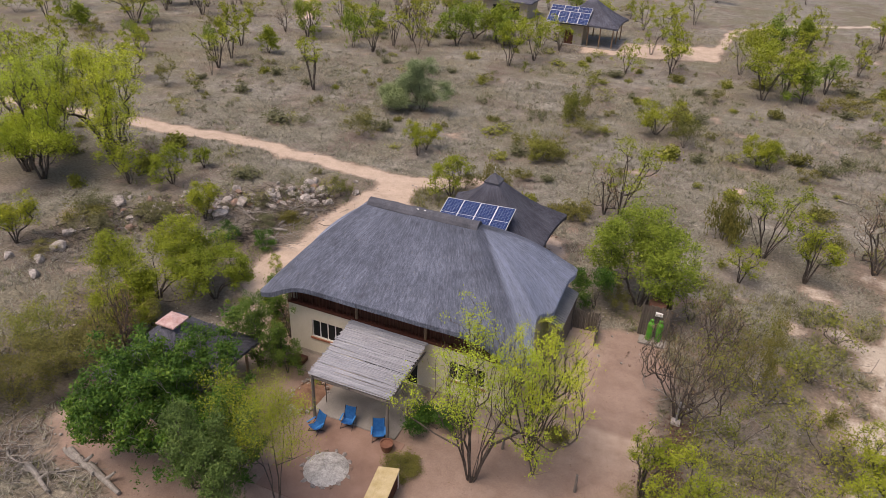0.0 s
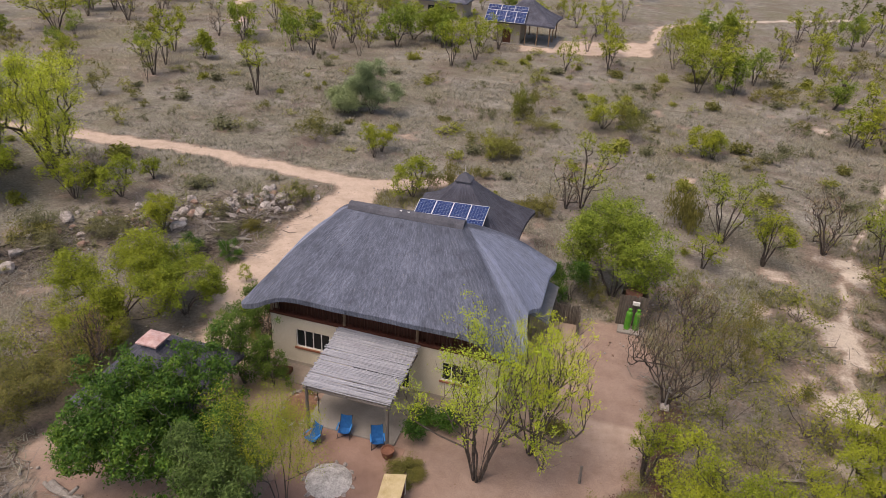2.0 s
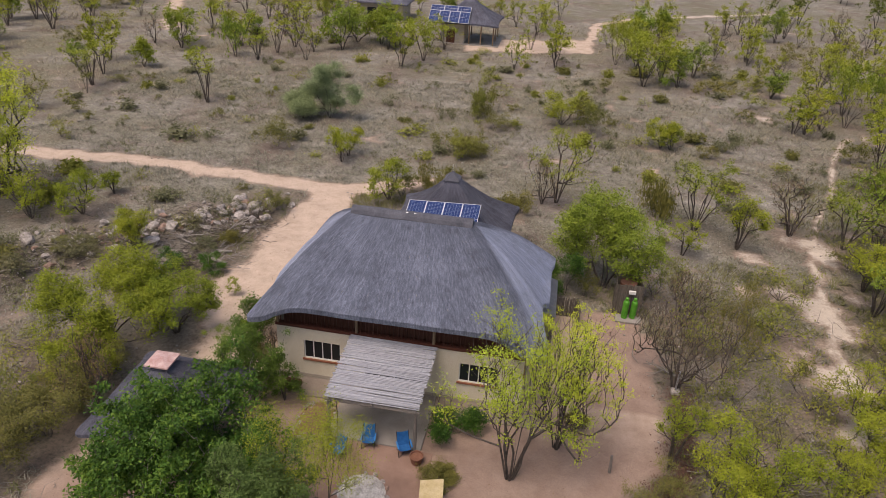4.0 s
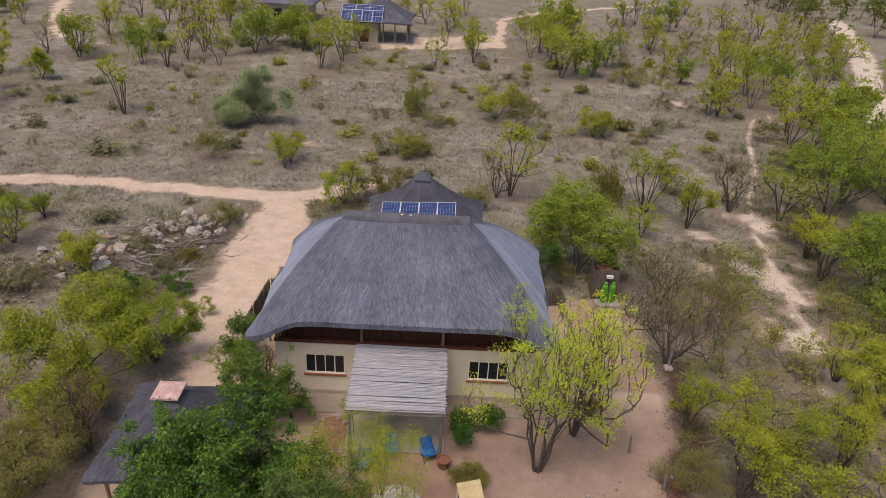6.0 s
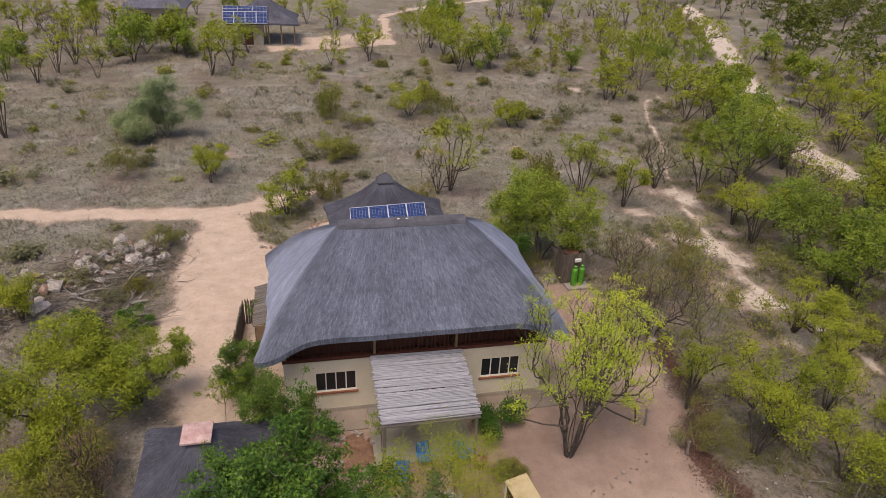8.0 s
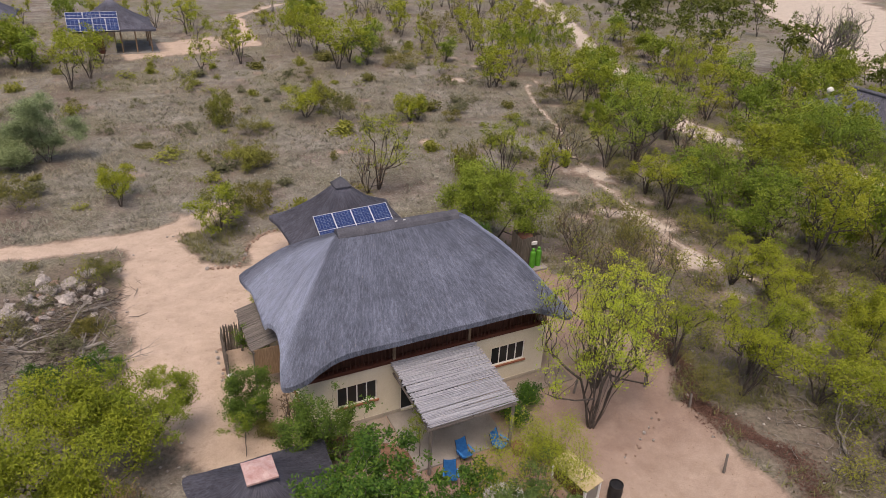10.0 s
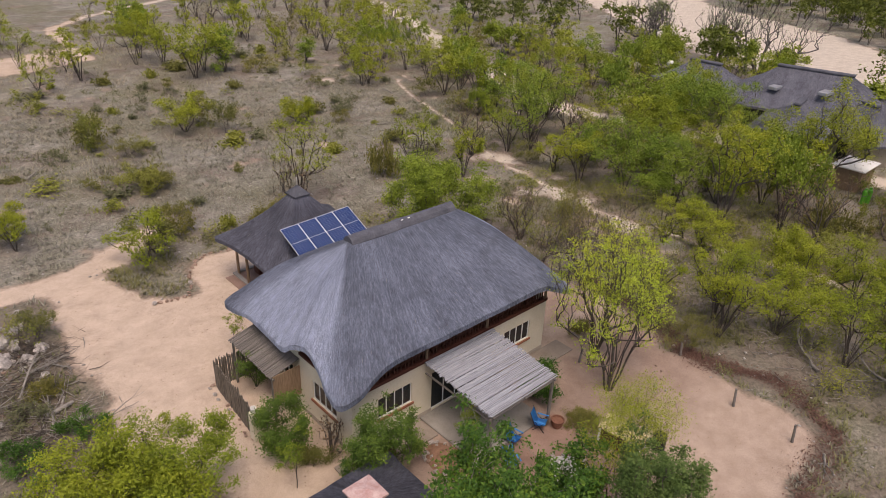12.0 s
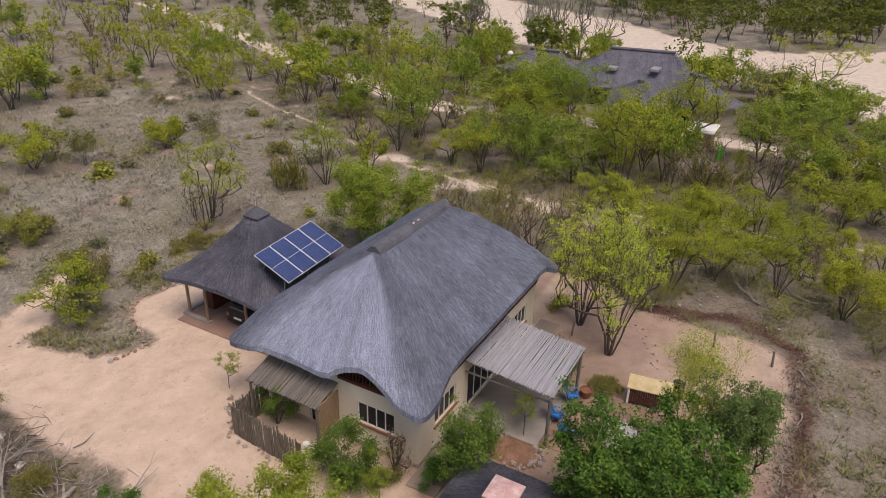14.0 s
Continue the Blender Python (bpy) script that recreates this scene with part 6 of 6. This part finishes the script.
for x, y, hx, hy, rz, text in FARH:
    thatched_block("chalet", x, y, hx, hy, 2.7, rz, text)
lodge = thatched_block("lodge", 52.5, 33.0, 9.0, 5.6, 2.2, 6.0, "large grey thatched lodge by the sandy river", 100, "thatch_lodge")
thatched_block("lodge_wing", 53.0, 45.5, 5.0, 3.4, 2.2, 4.6, "lower thatched wing beside the lodge", 90, "thatch_lodge")
thatched_block("lodge_wing", 43.5, 30.5, 4.4, 3.4, 2.2, 4.6, "thatched porch wing before the lodge", 10, "thatch_lodge")
thatched_block("lodge_wing", 46.8, 25.4, 4.4, 3.8, 2.1, 5.0, "small thatched rondavel wing near the river", 60, "thatch_lodge")
for x, y, z in ((49.3, 35.4, 4.3), (50.0, 30.6, 4.6)):
    tagged(part("roof_vent", boxes(((x - 0.9, y - 0.5, z - 0.3), (x + 0.9, y + 0.5, z + 0.06)), bevel=0.05), M["metal"]), "pale skylight vent set in the lodge thatch", "vent", "roof vents")
mast = thing("globe_lamp", 54.4, 50.9, 0, "white globe lamp on a pole near the lodge", "lamp")
part("pole", rod(bmesh.new(), (0, 0, 0), (0, 0, 3.0), 0.05, 0.05, 7), M["metal"], mast)
bm = bmesh.new()
bmesh.ops.create_icosphere(bm, subdivisions=2, radius=0.4, matrix=Matrix.Translation((0, 0, 3.3)))
part("globe", bm, M["white"], mast)
pump = thing("pump_house", 37.5, 22.6, 0, "small flat-roofed pale pump house among trees", "shed")
part("wall", boxes(((-1.6, -1.1, 0), (1.6, 1.1, 1.9))), M["post"], pump)
part("roof", boxes(((-1.9, -1.35, 1.9), (1.9, 1.35, 2.0)), bevel=0.01), M["white"], pump, "white sheet roof")
gas_bottle(33.6, 20.3)
gas_bottle(34.1, 20.1)
thatched_block("far_chalet", 166.0, 12.0, 6.0, 4.0, 2.6, 5.5, "dark thatched building beyond the river")

# ---- woodland ----
rng = np.random.default_rng(21)


def clear_of(x, y, gap):
    if inside(DRIVE, np.array([x]), np.array([y]))[0] > -1.5:
        return False
    for line, half in ((ROAD_WEST, 2.5), (ROAD_EAST, 3.2), (CAMP_TRACK, 3.0), (FOOTPATH, 1.5), (FAR_TRACK, 3.5)):
        if along(line, np.array([x]), np.array([y]))[0] < half:
            return False
    if inside(RIVER, np.array([x]), np.array([y]))[0] > -1 or inside(CAMP_YARD, np.array([x]), np.array([y]))[0] > -1.5:
        return False
    for bx, by, br in ((-17, 109, 9), (-34, 122, 8), (53.5, 36, 8), (51, 44.5, 6), (45, 29.5, 6), (46.8, 25.4, 7), (41, 28, 5), (49, 36, 6)):
        if math.hypot(x - bx, y - by) < br:
            return False
    return all((x - a) ** 2 + (y - b) ** 2 > (gap + 0.6 * r) ** 2 for a, b, r in PLACED)


def density(x, y):
    """How thickly trees stand away from the open grass."""
    if -45 < x < 14 and y < 84:
        return 0.0
    if x < -45:
        return 0.35 if y < 70 else 0.5
    if y > 84 and x < 14:
        return 0.16 if (y < 104 and x > -14) else 0.75
    if x < 30 and 45 < y < 78:
        return 0.06
    return 0.9


SCATTER = ["mopane", "stemmy", "mopane", "bush", "lime", "stemmy", "yellow", "mopane", "bare", "green"]
made = 0
for _ in range(6000):
    if made >= 250:
        break
    x, y = rng.uniform(-95, 62), rng.uniform(4, 135)
    if y < -0.62 * x - 3 or rng.uniform() > density(x, y) or not clear_of(x, y, 1.7):
        continue
    kind = SCATTER[int(rng.integers(len(SCATTER)))]
    h = rng.uniform(3.2, 6.2) if KINDS[kind][-1] == "tree" else rng.uniform(1.4, 2.8)
    w = h * rng.uniform(0.38, 0.52) if h > 3 else h * 0.65
    if math.hypot(x + 10, y - 20) > 72:
        plant_into("woods", kind, round(x, 1), round(y, 1), h, w, 0.34)
    else:
        plant(kind, round(x, 1), round(y, 1), h, w)
    made += 1

# thicket between the house and the lodge
made = 0
for _ in range(3000):
    if made >= 135:
        break
    x, y = rng.uniform(6.5, 60), rng.uniform(5, 80)
    if (x < 26 and 50 < y) or (x < 16 and y > 27) or not clear_of(x, y, 1.0):
        continue
    kind = (("mopane", "lime", "bush", "stemmy", "green", "yellow", "bush", "bare") if x > 24 else ("mopane", "stemmy", "bush", "stemmy", "dry", "yellow", "dry", "bare"))[int(rng.integers(8))]
    h = rng.uniform(2.8, 5.2) if KINDS[kind][-1] == "tree" else rng.uniform(1.2, 2.4)
    plant(kind, round(x, 1), round(y, 1), h, h * rng.uniform(0.45, 0.6) if h > 2.6 else h * 0.75)
    made += 1

# low bushes in the open grass
made = 0
for _ in range(4000):
    if made >= 210:
        break
    x, y = rng.uniform(-52, 30), rng.uniform(26, 102)
    if clear_of(x, y, 0.7):
        h = rng.uniform(0.3, 1.0)
        plant_into("scrub", ("scrub", "scrub", "scrub", "bush", "dry", "yellow")[int(rng.integers(6))], round(x, 1), round(y, 1), h, h * rng.uniform(0.8, 1.5), 0.4)
        made += 1
bed_out("scrub", "low_scrub", ("thin stems of low scrub in dry grass", "low grey-olive scrub dotted over dry grass"), "scrub")
bed_out("woods", "mopane_woodland", ("dark stems of the woodland behind the clearing", "yellow-green woodland crowns behind the clearing"), "woodland")

# far woods: joined
lv, lf, tv, tf = [], [], [], []
ln = tn = 0
for i in range(760):
    x, y = rng.uniform(-130, 195), rng.uniform(0, 200)
    if i % 2 == 0:
        x, y = rng.uniform(100, 185), rng.uniform(-5, 90)
    elif i % 4 == 1:
        x, y = rng.uniform(62, 130), rng.uniform(88, 190)
    if (-95 < x < 62 and 4 < y < 135) or y < -0.62 * x or y < 5 - 0.08 * x or inside(RIVER, np.array([x]), np.array([y]))[0] > -1:
        continue
    if along(ROAD_EAST, np.array([x]), np.array([y]))[0] < 3.5 or math.hypot(x - 166, y - 12) < 8:
        continue
    key = [("mopane", 0.13, 0), ("lime", 0.13, 0), ("green", 0.13, 1), ("mopane", 0.13, 1), ("bush", 0.2, 0)][int(rng.integers(5))]
    trunk_me, crown_me, h0, r0 = plant_meshes(*key, 5.0, 2.2)
    h = rng.uniform(3.5, 7) if key[0] != "bush" else rng.uniform(2, 3.5)
    a = rng.uniform(0, 6.28)
    rot = np.array([[math.cos(a), -math.sin(a), 0], [math.sin(a), math.cos(a), 0], [0, 0, 1]])
    for me, vs, fs in ((trunk_me, tv, tf), (crown_me, lv, lf)):
        v = np.zeros(len(me.vertices) * 3, np.float32)
        me.vertices.foreach_get("co", v)
        f = np.zeros(len(me.loops), np.int32)
        me.loops.foreach_get("vertex_index", f)
        v = (v.reshape(-1, 3) @ rot.T) * (h / h0) + np.array([x, y, 0])
        start = tn if vs is tv else ln
        vs.append(v)
        fs.append(f.reshape(-1, 4 if vs is tv else 3) + start)
        if vs is tv:
            tn += len(v)
        else:
            ln += len(v)
tagged(new("far_woodland_crowns", np_mesh("far_woodland", np.concatenate(lv), np.concatenate(lf), M["leaf_far"])), "far yellow-green mopane woodland", "woodland", kind="stuff")
tagged(new("far_woodland_trunks", np_mesh("far_trunks", np.concatenate(tv), np.concatenate(tf), M["bark"])), "dark stems of the far woodland", "woodland", kind="stuff")


# ---- grass, pebbles and litter ----
def off_litter(x, y):
    """Where no crown shades the ground bare."""
    ok = np.ones(x.shape, bool)
    for px, py, pr in PLACED:
        ok &= np.hypot(x - px, y - py) > 0.85 * pr
    return ok


def tufts(name, n, region, low, high, blades, mat, label, spread, keep):
    """Grass as single blades in tufts, all in one mesh."""
    x, y = rng.uniform(region[0], region[1], n), rng.uniform(region[2], region[3], n)
    s = sand_at(x, y)
    thick = np.array([noise.noise((p * 0.12, q * 0.12, 9.0)) + 0.7 * noise.noise((p * 0.5, q * 0.5, 2.0)) for p, q in zip(x, y)])
    ok = keep(x, y, s) & (thick + rng.uniform(-0.5, 0.5, n) > -0.12)
    x, y = x[ok], y[ok]
    m = len(x)
    X, Y = np.repeat(x, blades), np.repeat(y, blades)
    size = np.repeat(rng.uniform(low, high, m), blades)
    a = rng.uniform(0, 2 * math.pi, m * blades)
    lean_by = rng.uniform(0.6, 1.9, m * blades)
    bx, by = X + rng.normal(size=m * blades) * spread, Y + rng.normal(size=m * blades) * spread
    w = 0.022 + 0.05 * size
    p0 = np.stack([bx - np.sin(a) * w, by + np.cos(a) * w, np.full_like(bx, -0.03)], 1)
    p1 = np.stack([bx + np.sin(a) * w, by - np.cos(a) * w, np.full_like(bx, -0.03)], 1)
    p2 = np.stack([bx + np.cos(a) * size * lean_by, by + np.sin(a) * size * lean_by, size], 1)
    v = np.stack([p0, p1, p2], 1).reshape(-1, 3)
    return tagged(new(name, np_mesh(name, v, np.arange(len(v)).reshape(-1, 3), M[mat])), label, "grass", kind="stuff")


tufts("dry_grass", 70000, (-50, 34, 7, 82), 0.06, 0.26, 6, "grass", "dry straw-grey grass tufts over the open ground", 0.14, lambda x, y, s: (s < 0.25) & ~((x > 3) & (y < 27)) & ((y > 10.8) | (x < -14)) & (along([(-34.5, 30), (-22.5, 42)], x, y) > 3.2) & (along([(-23, 29), (-23, 43)], x, y) > 2.4) & off_litter(x, y))
tufts("far_dry_grass", 20000, (-90, 60, 60, 130), 0.15, 0.4, 5, "grass", "dry straw-grey grass in the far clearing", 0.25, lambda x, y, s: s < 0.2)
tufts("undergrowth", 9000, (8, 62, 4, 60), 0.15, 0.45, 7, "grass_green", "olive grass and weeds under the thicket", 0.2, lambda x, y, s: (s < 0.2) & ((x > 17) | (y < 27)))
tufts("green_growth", 12000, (-50, 34, 7, 90), 0.1, 0.3, 7, "grass_green", "low grey-green growth among the grass", 0.16, lambda x, y, s: (s < 0.2) & (np.sin(x * 0.31 + 1.3 * np.sin(y * 0.17)) + np.sin(y * 0.23 + x * 0.05) > 0.5))

# leaf litter along the yard edge
n = 14000
line = [(-8.5, 10.6), (-2.6, 10.4), (3.3, 11.0), (5.4, 14.3), (4.1, 17.4), (3.9, 19.2), (5.7, 21.6), (5.8, 24.0), (6.2, 27.2)]
t = rng.uniform(0, len(line) - 1.001, n)
k = t.astype(int)
P = np.array(line)
c = P[k] + (P[k + 1] - P[k]) * (t - k)[:, None] + rng.normal(size=(n, 2)) * (0.34 + 0.16 * np.sin(t * 5))[:, None]
v, f = leaf_mesh(rng, np.concatenate([c, rng.uniform(0.0, 0.08, (n, 1))], 1), 0.09, 0.6, 1.5)
tagged(new("leaf_litter", np_mesh("leaf_litter", v, f, M["leaf_red"])), "reddish dry leaves heaped along the yard edge", "leaf litter", kind="stuff")

# pebbles
n = 2600
x, y = rng.uniform(-40, 22, n), rng.uniform(9, 62, n)
ok = (sand_at(x, y) < 0.9) & ~((x > X0 - 0.5) & (x < X1 + 0.5) & (y > Y0 - 1.4) & (y < Y1 + 0.5))
x, y = x[ok], y[ok]
octa = np.array([(1, 0, 0), (0, 1, 0), (-1, 0, 0), (0, -1, 0), (0, 0, 0.6), (0, 0, -0.6)])
tri_f = np.array([(0, 1, 4), (1, 2, 4), (2, 3, 4), (3, 0, 4), (1, 0, 5), (2, 1, 5), (3, 2, 5), (0, 3, 5)])
size = rng.uniform(0.03, 0.11, len(x))[:, None, None]
v = octa[None] * size * rng.uniform(0.7, 1.3, (len(x), 6, 1)) + np.stack([x, y, np.full_like(x, 0.01)], 1)[:, None, :]
f = tri_f[None] + (np.arange(len(x)) * 6)[:, None, None]
tagged(new("pebbles", np_mesh("pebbles", v.reshape(-1, 3), f.reshape(-1, 3), M["rock"])), "scattered pale pebbles on dry ground", "pebbles", kind="stuff")


for _ in range(70):
    k = rng.uniform()
    rock(-34 + 11 * k + rng.normal() * 1.4, 29.5 + 10.5 * k + rng.normal() * 1.5, rng.uniform(0.14, 0.36), int(rng.integers(0, 13)), "small half-buried stone in the rubble heap", "stones in the rubble heap", "rubble_stone", "stone")

# twigs and brushwood
def brushwood(name, n, spots, label, mat="greybark"):
    """Many dry twigs lying about the given spots, in one mesh."""
    pick = rng.integers(0, len(spots), n)
    s = np.array(spots)[pick]
    c = s[:, :2] + rng.normal(size=(n, 2)) * s[:, 2:3] * 0.55
    ang = rng.uniform(0, 2 * math.pi, n)
    ln = rng.uniform(0.25, 1.3, n)
    z0, z1 = rng.uniform(0.0, 0.12, n), rng.uniform(0.02, 0.4, n)
    rad = rng.uniform(0.008, 0.03, n)
    segs = []
    for i in range(n):
        p = np.array([c[i, 0], c[i, 1], z0[i]])
        q = p + np.array([math.cos(ang[i]) * ln[i], math.sin(ang[i]) * ln[i], z1[i] - z0[i]])
        m = (p + q) / 2 + rng.normal(size=3) * 0.06 * ln[i]
        segs += [(p, m, rad[i], rad[i] * 0.8), (m, q, rad[i] * 0.8, rad[i] * 0.4)]
    v, f = tube_mesh(segs, 3)
    return tagged(new(name, np_mesh(name, v, f, M[mat])), label, "brushwood", kind="stuff")


brushwood("brushwood", 1500, [(-19.5, 12.2, 1.6), (-21.5, 12.8, 1.8), (-22.5, 34.0, 1.6), (-25.5, 36.2, 2.6), (-29.0, 35.0, 2.6), (-23.0, 38.5, 1.8), (-32.5, 30.0, 3.0), (-33.0, 25.0, 2.2), (8.5, 14.0, 3.0), (10, 21, 3.0), (8, 29, 3.0), (12, 36, 4.0)], "grey dry twigs strewn over the ground")
brushwood("rubble_sticks", 1500, [(-23.5, 37.0, 2.0), (-26.0, 38.6, 2.2), (-28.0, 36.0, 2.8), (-30.5, 33.4, 2.8), (-24.0, 33.0, 1.6), (-33.5, 31.0, 2.6), (-22.0, 40.0, 1.2), (-34.0, 27.0, 2.4)], "brown dry sticks lying among the rubble", "bark")
tufts("verge_growth", 1500, (-17, -8.5, 41.5, 48), 0.08, 0.28, 7, "grass_green", "low grey-green growth on the verge by the carport", 0.15, lambda x, y, s: (s < 0.3))
tufts("rubble_growth", 1500, (-36, -20.5, 26, 43), 0.1, 0.32, 7, "grass_green", "low olive weeds among the rubble", 0.15, lambda x, y, s: (s < 0.3) & (np.sin(x * 1.1 + y * 0.4) + np.sin(y * 0.9) > 0.0))
tufts("long_grass", 9000, (-9, 22, 4, 42), 0.1, 0.3, 8, "grass_green", "long olive grass and undergrowth beside the yard", 0.16, lambda x, y, s: (s < 0.15) & ((x > 3) | (y < 10.5)) & (np.sin(x * 0.8) + np.sin(y * 0.6 + x * 0.3) > -1.1))

for i, (x0, y0, x1, y1, r) in enumerate(((-18.2, 13.55, -16.3, 13.1, 0.2), (-16.9, 13.35, -14.6, 12.75, 0.17), (-19.2, 12.3, -17.2, 11.6, 0.14), (-22.4, 33.6, -21.3, 33.3, 0.16), (-22.9, 34.6, -21.6, 34.9, 0.14))):
    bm = bmesh.new()
    last = None
    a, b2 = Vector((x0, y0, r * 0.8)), Vector((x1, y1, r * 0.75))
    for k in range(5):
        p = a.lerp(b2, k / 5) + Vector(rng.normal(size=3)) * r * 0.18
        q = a.lerp(b2, (k + 1) / 5) + Vector(rng.normal(size=3)) * r * 0.1
        rod(bm, last or p, q, r * (1 - 0.09 * k), r * (1 - 0.09 * (k + 1)), 9)
        last = q
    rod(bm, a.lerp(b2, 0.55), a.lerp(b2, 0.6) + Vector((0.25, 0.3, 0.35)), r * 0.5, r * 0.3, 7)
    tagged(part("log", bm, M["greybark"]), "weathered grey log lying on the ground", "log", "fallen logs")

bm = bmesh.new()
rings = []
for k in range(8):
    rr = k / 7
    rings.append([bm.verts.new((-11.0 + 0.85 * rr * math.cos(q), 21.15 + 1.35 * rr * math.sin(q), 0.26 * (1 - rr * rr) - 0.03 + 0.07 * (1 - rr) * noise.noise((rr * math.cos(q) * 3, rr * math.sin(q) * 3, 8)))) for q in [2 * math.pi * i / 24 for i in range(24)]])
for p, q in zip(rings, rings[1:]):
    for i in range(24):
        bm.faces.new((p[i], q[i], q[(i + 1) % 24], p[(i + 1) % 24]))
bmesh.ops.remove_doubles(bm, verts=bm.verts, dist=0.0005)
tagged(part("garden_bed", bm, M["soil"]), "mounded bed of reddish soil by the patio", "garden bed", kind="structure")
bucket = thing("bucket", -16.43, 27.65, 1.4, "white plastic bucket standing on the fence post", "bucket")
part("body", lathe(bmesh.new(), [(0.1, 0.0), (0.13, 0.24), (0.14, 0.25), (0.12, 0.25), (0.1, 0.06)], 16), M["white"], bucket)
drum = thing("dark_drum", -3.6, 15.9, 0, "dark metal drum lying beside the hutch", "drum")
part("body", lathe(bmesh.new(), [(0.26, 0.0), (0.29, 0.03), (0.28, 0.3), (0.3, 0.32), (0.28, 0.6), (0.29, 0.78), (0.27, 0.8), (0.25, 0.72)], 18), M["black"], drum)

# fallen leaves and crown shade under each plant, both painted into the ground colour
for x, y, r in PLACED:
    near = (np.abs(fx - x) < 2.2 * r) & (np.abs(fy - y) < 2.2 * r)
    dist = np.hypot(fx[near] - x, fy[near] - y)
    litter_shade[near] = np.maximum(litter_shade[near], np.clip(1.1 - dist / (1.2 * r), 0, 0.55))
att.data.foreach_set("color", np.stack([sand, litter_shade, near_house, np.ones_like(sand)], 1).astype(np.float32).ravel())

# fallen leaves and bits on the sand
n = 2000
x, y = rng.uniform(-20, 6, n), rng.uniform(11, 46, n)
ok = (sand_at(x, y) > 0.6) & ~((x > X0 - 0.6) & (x < X1 + 0.6) & (y > 19.6) & (y < Y1 + 0.6))
v, f = leaf_mesh(rng, np.stack([x[ok], y[ok], np.full(ok.sum(), 0.0)], 1), 0.065, 0.6, 3.0)
tagged(new("yard_litter", np_mesh("yard_litter", v, f, M["leaf_dry"])), "dry leaves and bits scattered over the sandy yard", "leaf litter", kind="stuff")
